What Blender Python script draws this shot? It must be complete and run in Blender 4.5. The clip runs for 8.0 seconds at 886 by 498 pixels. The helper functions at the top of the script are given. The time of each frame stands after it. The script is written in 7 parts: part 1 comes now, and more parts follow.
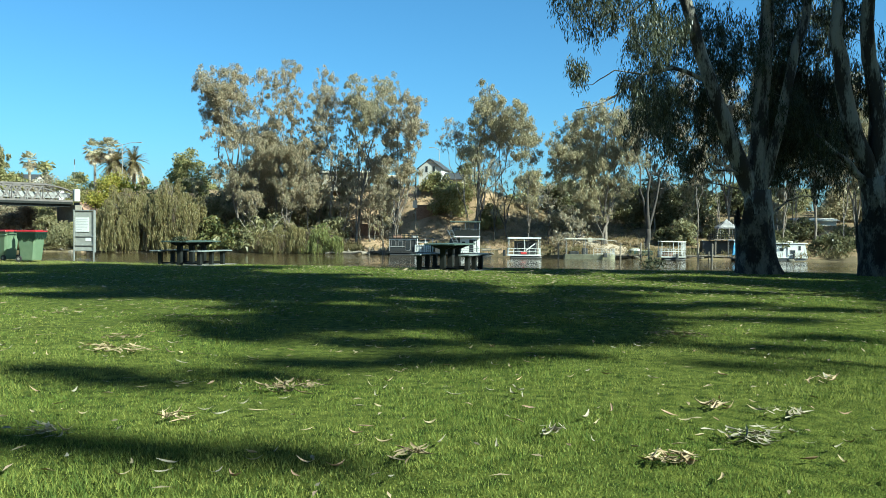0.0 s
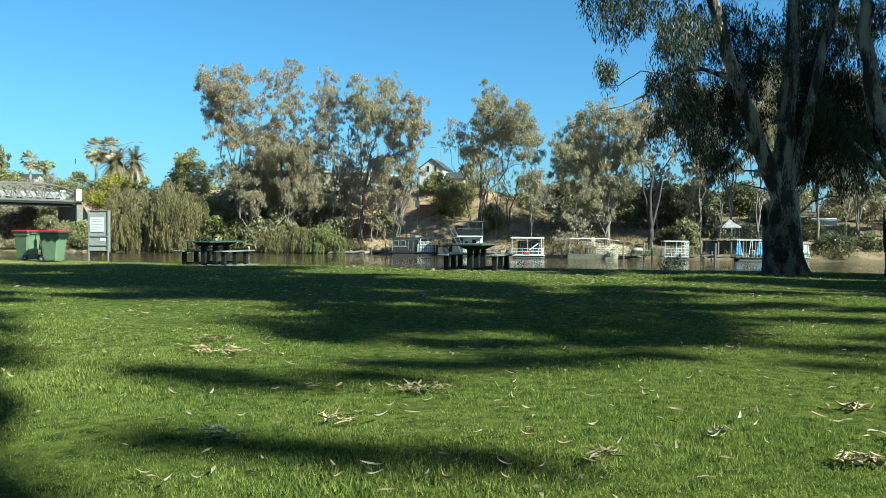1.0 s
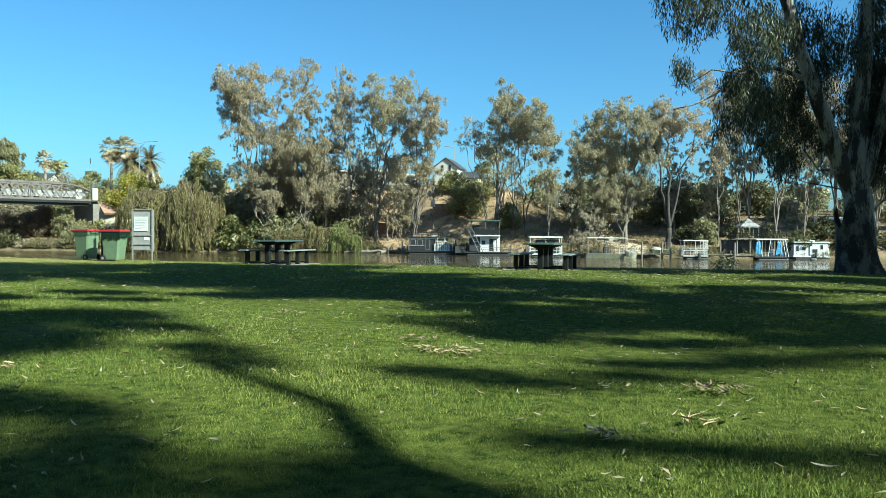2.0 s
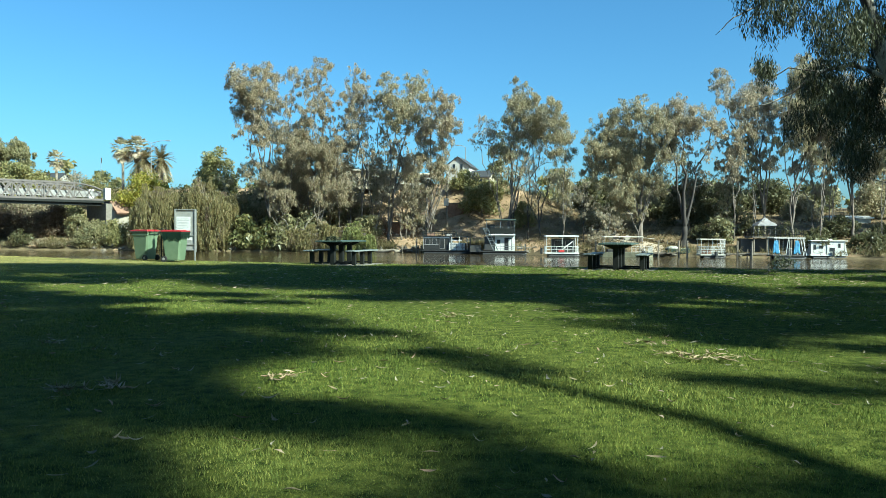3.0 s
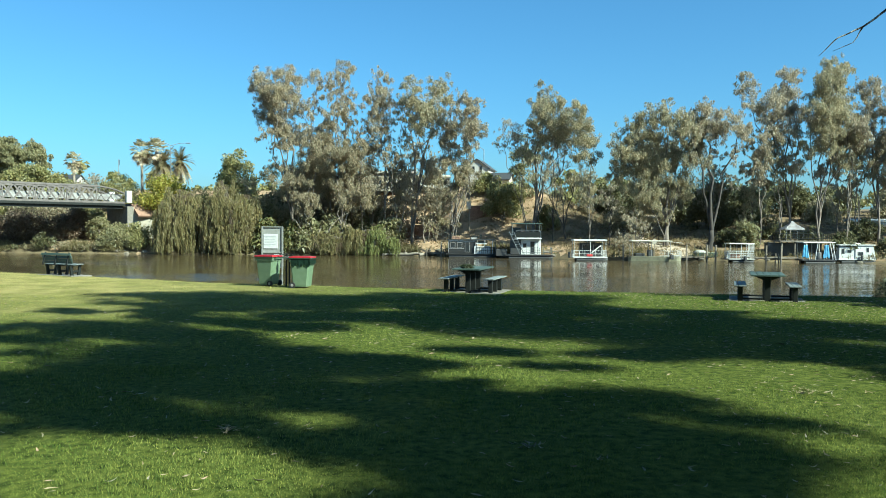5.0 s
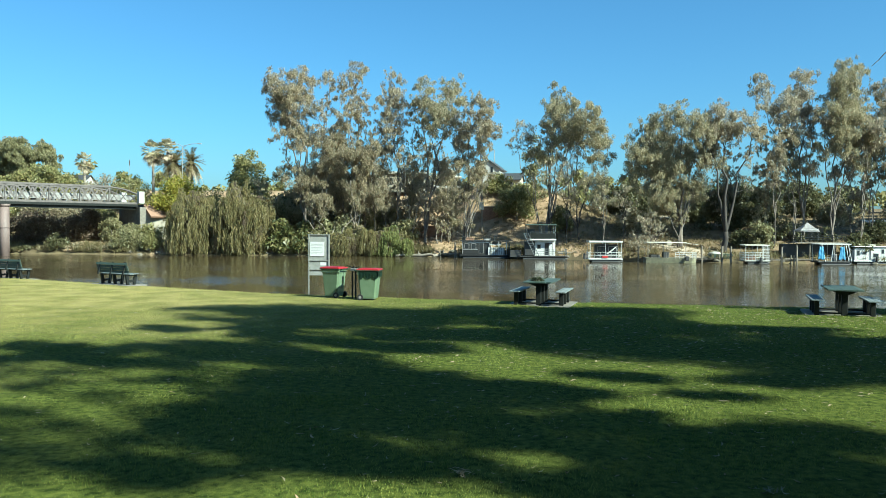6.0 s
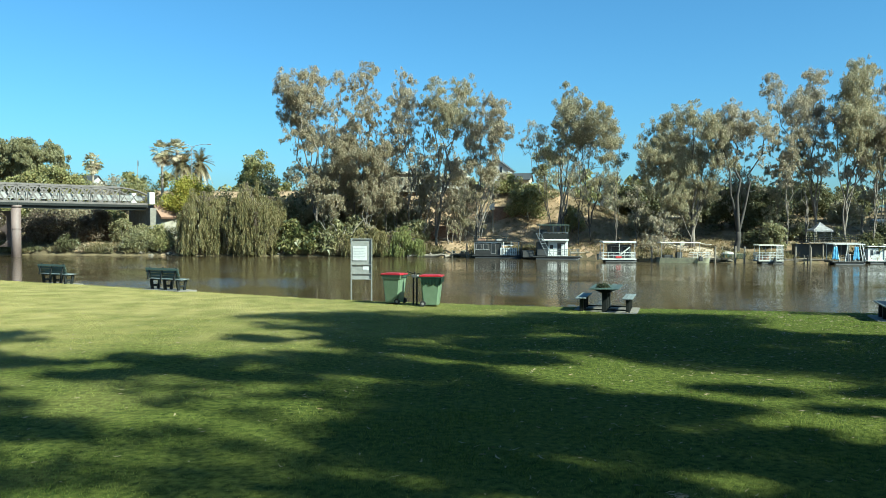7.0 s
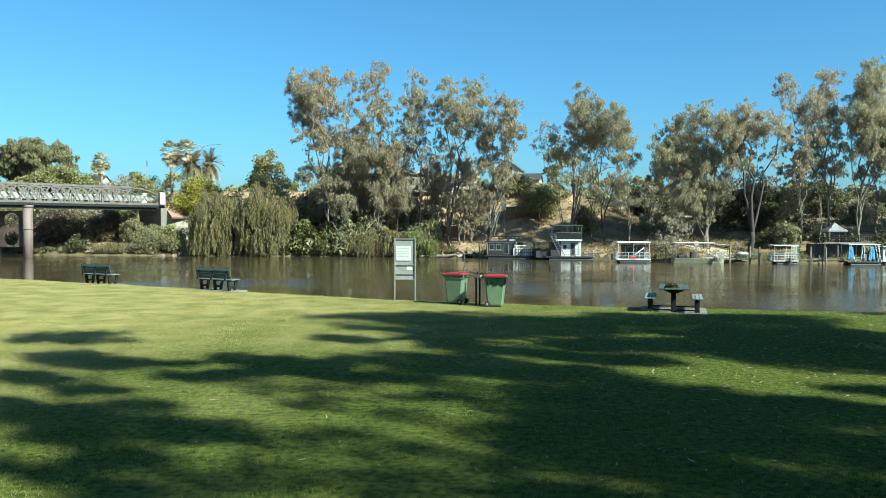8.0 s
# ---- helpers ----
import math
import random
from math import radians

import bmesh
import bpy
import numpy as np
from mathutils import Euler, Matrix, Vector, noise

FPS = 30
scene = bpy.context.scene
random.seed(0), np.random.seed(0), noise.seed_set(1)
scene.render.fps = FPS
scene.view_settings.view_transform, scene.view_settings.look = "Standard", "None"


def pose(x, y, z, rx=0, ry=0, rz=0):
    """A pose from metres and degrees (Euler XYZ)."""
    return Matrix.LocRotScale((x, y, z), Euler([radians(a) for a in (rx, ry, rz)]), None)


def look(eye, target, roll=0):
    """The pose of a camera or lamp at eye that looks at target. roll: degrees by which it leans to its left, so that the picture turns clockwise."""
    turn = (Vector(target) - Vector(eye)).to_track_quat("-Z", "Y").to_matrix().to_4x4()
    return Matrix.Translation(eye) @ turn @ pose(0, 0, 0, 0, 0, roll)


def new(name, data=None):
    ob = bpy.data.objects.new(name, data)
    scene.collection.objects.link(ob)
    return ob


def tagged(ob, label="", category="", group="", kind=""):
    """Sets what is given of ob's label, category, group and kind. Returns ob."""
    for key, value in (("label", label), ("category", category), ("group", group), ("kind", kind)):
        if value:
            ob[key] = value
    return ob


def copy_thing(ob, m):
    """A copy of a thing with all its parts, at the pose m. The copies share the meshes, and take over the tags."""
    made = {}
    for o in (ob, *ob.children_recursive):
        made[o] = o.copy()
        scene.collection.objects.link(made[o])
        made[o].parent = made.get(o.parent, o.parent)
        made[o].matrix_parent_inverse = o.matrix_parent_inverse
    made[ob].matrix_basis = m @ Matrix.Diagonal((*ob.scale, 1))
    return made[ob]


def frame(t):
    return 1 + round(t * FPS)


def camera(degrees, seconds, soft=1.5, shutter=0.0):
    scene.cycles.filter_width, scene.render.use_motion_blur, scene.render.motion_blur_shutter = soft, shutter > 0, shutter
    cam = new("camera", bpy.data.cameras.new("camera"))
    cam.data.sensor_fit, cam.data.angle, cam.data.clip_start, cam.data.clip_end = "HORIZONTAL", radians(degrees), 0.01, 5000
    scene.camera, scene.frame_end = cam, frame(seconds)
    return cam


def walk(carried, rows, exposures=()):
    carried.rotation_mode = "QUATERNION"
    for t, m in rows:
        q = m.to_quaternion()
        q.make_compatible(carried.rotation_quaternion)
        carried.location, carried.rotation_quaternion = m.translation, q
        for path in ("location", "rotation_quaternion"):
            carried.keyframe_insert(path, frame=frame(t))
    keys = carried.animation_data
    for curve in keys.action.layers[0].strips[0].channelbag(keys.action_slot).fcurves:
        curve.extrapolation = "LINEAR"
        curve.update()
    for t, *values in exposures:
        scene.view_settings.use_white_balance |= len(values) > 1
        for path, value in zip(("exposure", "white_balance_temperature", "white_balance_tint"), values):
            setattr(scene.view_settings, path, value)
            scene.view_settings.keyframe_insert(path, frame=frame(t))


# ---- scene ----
cam = camera(58.0, 8.0, 0.5)
PATH = [
    (0, (0.899, -0.262, 1.034), (0.927, 1.738, 0.995), 0.4),
    (0.5, (0.643, -0.27, 1.041), (0.673, 1.729, 1.002), 0.4),
    (1, (0.038, -0.28, 1.047), (0.073, 1.719, 1.007), 0.4),
    (1.5, (-0.819, -0.244, 1.046), (-0.79, 1.755, 1.005), 0.4),
    (2, (-1.838, -0.231, 1.038), (-1.815, 1.769, 0.996), 0.4),
    (3.5, (-4.942, 0.056, 1.113), (-4.923, 2.055, 1.067), 0.3),
    (4, (-6.014, 0.029, 1.297), (-5.993, 2.029, 1.25), 0.3),
    (4.5, (-7.136, 0.109, 1.665), (-7.111, 2.108, 1.616), 0.3),
    (6, (-10.558, 0.002, 2.463), (-10.53, 2.001, 2.407), 0.3),
    (6.5, (-11.628, 0.015, 2.621), (-11.597, 2.014, 2.563), 0.3),
    (7, (-12.709, 0.047, 2.706), (-12.677, 2.046, 2.647), 0.2),
    (7.5, (-13.841, 0.169, 2.701), (-13.808, 2.168, 2.643), 0.2),
    (8, (-14.892, 0.262, 2.676), (-14.857, 2.261, 2.618), 0.2),
]
walk(cam, [(t, look(eye, target, roll)) for t, eye, target, roll in PATH], [(0.0, 1.5, 5450, -15)])

# ---- world, sun, exposure ----
SUN_TO = Vector((0.80, -0.60, 0.0)).normalized()
SUN_EL = radians(37.0)
world = bpy.data.worlds.new("sky")
scene.world = world
world.use_nodes = True
wn = world.node_tree
sky = wn.nodes.new("ShaderNodeTexSky")
sky.sky_type, sky.sun_disc = "NISHITA", False
sky.sun_elevation, sky.sun_rotation = SUN_EL, math.atan2(SUN_TO.x, SUN_TO.y)
sky.air_density, sky.dust_density, sky.ozone_density, sky.altitude = 1.0, 1.6, 6.0, 200.0
wn.nodes["Background"].inputs["Strength"].default_value = 0.055
tint = wn.nodes.new("ShaderNodeMix")
tint.data_type, tint.blend_type = "RGBA", "MULTIPLY"
tint.inputs["Factor"].default_value = 1.0
tint.inputs["B"].default_value = (0.90, 1.07, 1.11, 1)
wn.links.new(sky.outputs["Color"], tint.inputs["A"])
wn.links.new(tint.outputs["Result"], wn.nodes["Background"].inputs["Color"])
lamp = bpy.data.lights.new("sun", "SUN")
lamp.energy, lamp.angle, lamp.color = 5.0, radians(0.9), (1.0, 0.91, 0.76)
sun = new("sun", lamp)
toward = Vector((SUN_TO.x * math.cos(SUN_EL), SUN_TO.y * math.cos(SUN_EL), math.sin(SUN_EL)))
sun.matrix_world = look(toward * 60, (0, 0, 0))


# ---- materials ----
def mat(name, c1, c2=None, scale=4.0, rough=0.6, bump=0.0, bump_scale=40.0, metal=0.0, vary="", amount=0.25,
        through_leaf=0.0, stretch=(1, 1, 1), spec=0.5, world_space=False, crisp=0.18):
    """A worn surface: two tones mixed by noise at two scales, fine relief, and a shift from piece to piece."""
    m = bpy.data.materials.new(name)
    m.use_nodes = True
    nt = m.node_tree
    nd, ln = nt.nodes, nt.links
    b = nd["Principled BSDF"]
    b.inputs["Roughness"].default_value, b.inputs["Metallic"].default_value = rough, metal
    b.inputs["Specular IOR Level"].default_value = spec
    c2 = c2 or tuple(v * 0.7 for v in c1)
    if world_space:
        co = nd.new("ShaderNodeNewGeometry").outputs["Position"]
    else:
        co = nd.new("ShaderNodeTexCoord").outputs["Object"]
    mp = nd.new("ShaderNodeMapping")
    mp.inputs["Scale"].default_value = stretch
    ln.new(co, mp.inputs["Vector"])
    n1, n2 = nd.new("ShaderNodeTexNoise"), nd.new("ShaderNodeTexNoise")
    n1.inputs["Scale"].default_value, n1.inputs["Detail"].default_value = scale, 5
    n2.inputs["Scale"].default_value, n2.inputs["Detail"].default_value = scale * 9.0, 3
    for n in (n1, n2):
        ln.new(mp.outputs["Vector"], n.inputs["Vector"])
    add = nd.new("ShaderNodeMath")
    add.operation = "MULTIPLY_ADD"
    add.inputs[1].default_value, add.inputs[2].default_value = 0.35, -0.17
    ln.new(n2.outputs["Fac"], add.inputs[0])
    add2 = nd.new("ShaderNodeMath")
    add2.operation = "ADD"
    ln.new(n1.outputs["Fac"], add2.inputs[0])
    ln.new(add.outputs[0], add2.inputs[1])
    ramp = nd.new("ShaderNodeMapRange")
    ramp.inputs["From Min"].default_value, ramp.inputs["From Max"].default_value = 0.5 - crisp, 0.5 + crisp
    ln.new(add2.outputs[0], ramp.inputs["Value"])
    mix = nd.new("ShaderNodeMix")
    mix.data_type = "RGBA"
    mix.inputs["A"].default_value, mix.inputs["B"].default_value = (*c1, 1), (*c2, 1)
    ln.new(ramp.outputs["Result"], mix.inputs["Factor"])
    col = mix.outputs["Result"]
    if vary:
        src = nd.new("ShaderNodeNewGeometry").outputs["Random Per Island"] if vary == "island" else nd.new("ShaderNodeObjectInfo").outputs["Random"]
        hsv = nd.new("ShaderNodeHueSaturation")
        mr = nd.new("ShaderNodeMapRange")
        mr.inputs["To Min"].default_value, mr.inputs["To Max"].default_value = 1 - amount, 1 + amount
        ln.new(src, mr.inputs["Value"])
        ln.new(mr.outputs["Result"], hsv.inputs["Value"])
        ln.new(col, hsv.inputs["Color"])
        mr2 = nd.new("ShaderNodeMapRange")
        mr2.inputs["To Min"].default_value, mr2.inputs["To Max"].default_value = 0.5 + amount * 0.07, 0.5 - amount * 0.07
        ln.new(src, mr2.inputs["Value"])
        ln.new(mr2.outputs["Result"], hsv.inputs["Hue"])
        col = hsv.outputs["Color"]
    ln.new(col, b.inputs["Base Color"])
    if bump:
        nb = nd.new("ShaderNodeTexNoise")
        nb.inputs["Scale"].default_value, nb.inputs["Detail"].default_value = bump_scale, 4
        ln.new(mp.outputs["Vector"], nb.inputs["Vector"])
        bp = nd.new("ShaderNodeBump")
        bp.inputs["Strength"].default_value, bp.inputs["Distance"].default_value = 1.0, bump
        ln.new(nb.outputs["Fac"], bp.inputs["Height"])
        ln.new(bp.outputs["Normal"], b.inputs["Normal"])
    if through_leaf:
        tr = nd.new("ShaderNodeBsdfTranslucent")
        ln.new(col, tr.inputs["Color"])
        sh = nd.new("ShaderNodeMixShader")
        sh.inputs["Fac"].default_value = through_leaf
        ln.new(b.outputs["BSDF"], sh.inputs[1])
        ln.new(tr.outputs["BSDF"], sh.inputs[2])
        ln.new(sh.outputs["Shader"], nd["Material Output"].inputs["Surface"])
    return m


LAWN = mat("lawn_soil", (0.0253, 0.0387, 0.0071), (0.1201, 0.1359, 0.0269), 9.0, 0.9, 0.025, 70, spec=0.05, world_space=True)
BANK = mat("bank_mud_and_shade", (0.079, 0.0616, 0.0379), (0.158, 0.1225, 0.0672), 0.4, 0.95, 0.05, 8, spec=0.15, world_space=True)
# leaf litter under the far gums, with their shade painted into the colour
LITTER_SHADE = mat("leaf_litter_and_painted_shade", (0.225, 0.158, 0.097), (0.098, 0.076, 0.042), 0.35, 0.95, 0.06, 4, spec=0.1, world_space=True)
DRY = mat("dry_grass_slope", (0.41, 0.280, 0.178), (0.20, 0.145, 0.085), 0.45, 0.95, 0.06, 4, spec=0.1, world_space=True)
BLADE = mat("grass_blade", (0.108, 0.152, 0.030), (0.190, 0.214, 0.056), 0.45, 0.7, vary="island", amount=0.48, through_leaf=0.25, spec=0.1, world_space=True)
LITTER = mat("dead_leaf", (0.30, 0.245, 0.165), (0.20, 0.155, 0.095), 18, 0.7, vary="island", amount=0.35, spec=0.3)
LITTER_GREY = mat("dead_leaf_grey", (0.316, 0.2804, 0.2133), (0.2054, 0.1778, 0.1264), 18, 0.65, vary="object", amount=0.25, spec=0.4)
LITTER_TAN = mat("dead_leaf_tan", (0.395, 0.316, 0.2054), (0.2844, 0.2054, 0.1185), 18, 0.65, vary="object", amount=0.25, spec=0.4)
BARK_CURL = mat("shed_bark", (0.316, 0.237, 0.1501), (0.158, 0.1027, 0.0632), 12, 0.8, 0.002, 60, vary="object", amount=0.25)
GUM_BARK = mat("gum_bark", (0.316, 0.2844, 0.237), (0.0395, 0.0292, 0.0221), 2.1, 0.8, 0.04, 9, stretch=(1.5, 1.5, 0.40), crisp=0.06)
GUM_BARK_ROUGH = mat("gum_bark_rough", (0.1501, 0.1304, 0.1067), (0.0221, 0.0174, 0.0142), 2.6, 0.95, 0.06, 14, stretch=(1.3, 1.3, 0.6), crisp=0.07)
FAR_BARK = mat("far_bark", (0.215, 0.178, 0.145), (0.085, 0.068, 0.055), 0.6, 0.9, 0.02, 6, stretch=(2, 2, 0.3))
FAR_BARK_DARK = mat("far_bark_dark", (0.0592, 0.0474, 0.0395), (0.0277, 0.0237, 0.0205), 0.8, 0.9, 0.02, 6, stretch=(2, 2, 0.3))
PALM_BARK = mat("palm_bark", (0.2844, 0.2449, 0.1975), (0.1896, 0.1501, 0.1185), 3, 0.9, 0.03, 10, stretch=(1, 1, 3))


def leaf_mat(name, c, k=0.82, amount=0.35, t=0.48):
    return mat(name, c, tuple(v * k for v in c), 0.35, 0.42, vary="island", amount=amount, through_leaf=t, spec=0.35, world_space=True)


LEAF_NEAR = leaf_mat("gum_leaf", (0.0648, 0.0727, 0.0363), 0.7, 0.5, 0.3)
LEAF_OLIVE = leaf_mat("gum_leaf_olive", (0.358, 0.312, 0.188))
LEAF_GREY = leaf_mat("gum_leaf_grey", (0.388, 0.331, 0.230))
LEAF_BROWN = leaf_mat("gum_leaf_brown", (0.362, 0.302, 0.196))
LEAF_TAN = leaf_mat("shrub_leaf_tan", (0.325, 0.272, 0.172))
LEAF_DARK = leaf_mat("shrub_leaf_dark", (0.270, 0.250, 0.128))
LEAF_DEEP = leaf_mat("tree_leaf_deep", (0.140, 0.134, 0.064))
LEAF_GREEN = leaf_mat("shrub_leaf_green", (0.300, 0.278, 0.116))
LEAF_YELLOW = leaf_mat("shrub_leaf_yellow", (0.36, 0.325, 0.060))
LEAF_RED = leaf_mat("shrub_leaf_red", (0.24, 0.125, 0.075))
LEAF_WILLOW = leaf_mat("willow_leaf", (0.2647, 0.2275, 0.1027))
LEAF_WILLOW_FRESH = leaf_mat("willow_leaf_fresh", (0.250, 0.262, 0.095))
WILLOW_TWIG = leaf_mat("willow_twig", (0.1896, 0.1462, 0.0988))
LEAF_PALM = leaf_mat("palm_frond", (0.490, 0.430, 0.270))
LEAF_PALM_DRY = leaf_mat("palm_frond_dry", (0.520, 0.430, 0.300))
LEAF_DATE = leaf_mat("date_palm_frond", (0.2133, 0.1778, 0.0909))
LEAF_CANNA = leaf_mat("bank_plant_leaf", (0.190, 0.190, 0.068), 0.7, 0.6)
REED = leaf_mat("reed_blade", (0.2133, 0.1817, 0.0869))
TUFT = leaf_mat("dry_tuft", (0.2528, 0.1975, 0.1027))

TIMBER_GREEN = mat("painted_green_slat", (0.034, 0.055, 0.044), (0.055, 0.078, 0.066), 5, 0.6, 0.001, 60, vary="object", amount=0.15, stretch=(0.3, 4, 4))
TIMBER_GREY = mat("weathered_slat", (0.1817, 0.1975, 0.1896), (0.1027, 0.1185, 0.1185), 5, 0.6, 0.002, 50, vary="object", amount=0.2, stretch=(0.3, 4, 4))
STEEL_DARK = mat("dark_painted_steel", (0.0079, 0.0095, 0.0087), (0.0142, 0.015, 0.0134), 6, 0.6, 0.001, 50, spec=0.25)
STEEL_GREY = mat("grey_painted_steel", (0.2686, 0.2607, 0.2528), (0.1738, 0.158, 0.1501), 2, 0.55, 0.004, 20)
STEEL_MID = mat("worn_dark_rail", (0.12, 0.13, 0.135), (0.075, 0.08, 0.085), 2, 0.55, 0.004, 20)
ALU = mat("aluminium_frame", (0.3002, 0.3002, 0.2765), (0.2212, 0.2212, 0.2054), 5, 0.55, 0.001, 30, metal=0.4)
PANEL = mat("notice_board", (0.56, 0.56, 0.55), (0.48, 0.48, 0.47), 6, 0.5)
PANEL_GREY = mat("notice_back", (0.27, 0.27, 0.25), (0.21, 0.21, 0.195), 5, 0.55)
INK = mat("notice_print", (0.36, 0.37, 0.38), (0.30, 0.30, 0.31), 20, 0.6)
BIN_GREEN = mat("bin_plastic_green", (0.1067, 0.1541, 0.0909), (0.1304, 0.1778, 0.1106), 5, 0.42, 0.0015, 40)
BIN_DARK = mat("bin_plastic_dark", (0.0142, 0.0355, 0.0221), (0.0237, 0.0474, 0.0316), 8, 0.4)
BIN_RED = mat("bin_lid_red", (0.316, 0.0142, 0.019), (0.2528, 0.0111, 0.0158), 5, 0.38, 0.001, 40)
RUBBER = mat("black_rubber", (0.0158, 0.0158, 0.0166), (0.0277, 0.0269, 0.0261), 12, 0.75)
CONCRETE = mat("concrete", (0.1896, 0.1699, 0.1422), (0.1264, 0.1145, 0.0948), 2.5, 0.9, 0.006, 35)
RENDER_WHITE = mat("white_render", (0.4898, 0.474, 0.4424), (0.4108, 0.395, 0.3634), 1.2, 0.85, 0.004, 20)
RENDER_CREAM = mat("cream_render", (0.3555, 0.316, 0.2449), (0.2923, 0.2607, 0.2054), 1.2, 0.85, 0.004, 20)
BRICK = mat("orange_brick", (0.2844, 0.1738, 0.1185), (0.1738, 0.0988, 0.0672), 3.5, 0.9, 0.01, 25)
ROOF_TILE = mat("roof_tile_red", (0.1343, 0.0592, 0.0395), (0.0948, 0.0435, 0.0316), 3.0, 0.8, 0.02, 12, stretch=(3, 1, 1))
ROOF_GREY = mat("roof_grey", (0.0474, 0.0482, 0.0514), (0.0332, 0.0332, 0.0355), 3.0, 0.7, 0.01, 12, stretch=(3, 1, 1))
HULL_OLIVE = mat("olive_worn_hull", (0.27, 0.26, 0.175), (0.19, 0.18, 0.125), 2.5, 0.5)
HULL_PALE = mat("pale_worn_hull", (0.3792, 0.3634, 0.3239), (0.2844, 0.2726, 0.2449), 2.5, 0.5)
WHITE_PAINT = mat("white_boat_paint", (0.58, 0.57, 0.55), (0.47, 0.46, 0.435), 2.5, 0.4, 0.001, 20)
CREAM_PAINT = mat("cream_canopy", (0.5372, 0.4977, 0.4108), (0.4424, 0.4029, 0.3318), 2.5, 0.6)
GREY_PAINT = mat("grey_boat_paint", (0.030, 0.028, 0.026), (0.018, 0.017, 0.016), 2.5, 0.5)
HULL_DARK = mat("dark_hull", (0.0277, 0.0292, 0.0316), (0.0474, 0.0435, 0.0395), 3, 0.5)
BLUE_TARP = mat("blue_tarpaulin", (0.0553, 0.1896, 0.3476), (0.0869, 0.2449, 0.4108), 3, 0.5, 0.03, 5)
RED_PAINT = mat("red_plastic", (0.395, 0.0277, 0.0237), (0.316, 0.0237, 0.0237), 4, 0.45)
TENT = mat("gazebo_cloth", (0.4582, 0.4345, 0.4266), (0.3792, 0.3555, 0.3555), 2, 0.8)
WOOD_GREY = mat("grey_jetty_wood", (0.2054, 0.1738, 0.1343), (0.1264, 0.1027, 0.079), 3, 0.85, 0.01, 20, stretch=(1, 1, 0.3))
DRIFT = mat("driftwood", (0.2607, 0.2212, 0.1738), (0.158, 0.1343, 0.1027), 3, 0.85, 0.01, 20)
BRIDGE_PAINT = mat("bridge_paint", (0.1225, 0.1027, 0.0948), (0.0751, 0.0616, 0.0569), 1.2, 0.6, 0.004, 15)
PIER_PAINT = mat("pier_iron", (0.1975, 0.1422, 0.1264), (0.1106, 0.079, 0.0711), 0.8, 0.65, 0.006, 12, stretch=(1, 1, 0.3))
STONE = mat("pale_rock", (0.1896, 0.162, 0.1225), (0.1185, 0.1027, 0.079), 1.5, 0.9, 0.02, 8, vary="object", amount=0.2)
GRAVEL = mat("pale_gravel", (0.4424, 0.3555, 0.2607), (0.3318, 0.2607, 0.1857), 1.2, 0.95, 0.01, 30, world_space=True)
ASPHALT = mat("asphalt", (0.0435, 0.0427, 0.0411), (0.0592, 0.0577, 0.0553), 3, 0.9, 0.004, 60)
GLASS = mat("window_glass", (0.0198, 0.0237, 0.0284), (0.0277, 0.0316, 0.0355), 2, 0.06, spec=0.8)


def drier(m, colour, amount):
    """The open, sunnier end of the lawn is drier: shifts a grass colour towards colour west of the trees, with a ragged border."""
    nd, ln = m.node_tree.nodes, m.node_tree.links
    b = nd["Principled BSDF"]
    src = b.inputs["Base Color"].links[0].from_socket
    p = nd.new("ShaderNodeNewGeometry").outputs["Position"]
    sp = nd.new("ShaderNodeSeparateXYZ")
    nz = nd.new("ShaderNodeTexNoise")
    nz.inputs["Scale"].default_value, nz.inputs["Detail"].default_value = 0.22, 4
    ln.new(p, sp.inputs["Vector"])
    ln.new(p, nz.inputs["Vector"])
    ma = nd.new("ShaderNodeMath")
    ma.operation = "MULTIPLY_ADD"
    ma.inputs[1].default_value = 26.0
    ln.new(nz.outputs["Fac"], ma.inputs[0])
    ln.new(sp.outputs["X"], ma.inputs[2])
    mr = nd.new("ShaderNodeMapRange")
    mr.inputs["From Min"].default_value, mr.inputs["From Max"].default_value = -12.0, -27.0
    mr.inputs["To Max"].default_value = amount
    mb = nd.new("ShaderNodeMath")
    mb.operation = "MULTIPLY_ADD"
    mb.inputs[1].default_value = -0.7
    ln.new(sp.outputs["Y"], mb.inputs[0])
    ln.new(ma.outputs[0], mb.inputs[2])
    ln.new(mb.outputs[0], mr.inputs["Value"])
    patch = nd.new("ShaderNodeTexNoise")
    patch.inputs["Scale"].default_value, patch.inputs["Detail"].default_value = 0.9, 5
    ln.new(p, patch.inputs["Vector"])
    pr = nd.new("ShaderNodeMapRange")
    pr.inputs["From Min"].default_value, pr.inputs["From Max"].default_value = 0.36, 0.62
    pr.inputs["To Min"].default_value, pr.inputs["To Max"].default_value = 0.55, 1.15
    ln.new(patch.outputs["Fac"], pr.inputs["Value"])
    both = nd.new("ShaderNodeMath")
    both.operation = "MULTIPLY"
    ln.new(mr.outputs["Result"], both.inputs[0])
    ln.new(pr.outputs["Result"], both.inputs[1])
    mx = nd.new("ShaderNodeMix")
    mx.data_type = "RGBA"
    mx.inputs["B"].default_value = (*colour, 1)
    ln.new(both.outputs[0], mx.inputs["Factor"])
    ln.new(src, mx.inputs["A"])
    for link in list(src.links):
        if link.to_node != mx:
            ln.new(mx.outputs["Result"], link.to_socket)


drier(LAWN, (0.315, 0.262, 0.100), 0.78)
drier(BLADE, (0.410, 0.352, 0.135), 0.78)

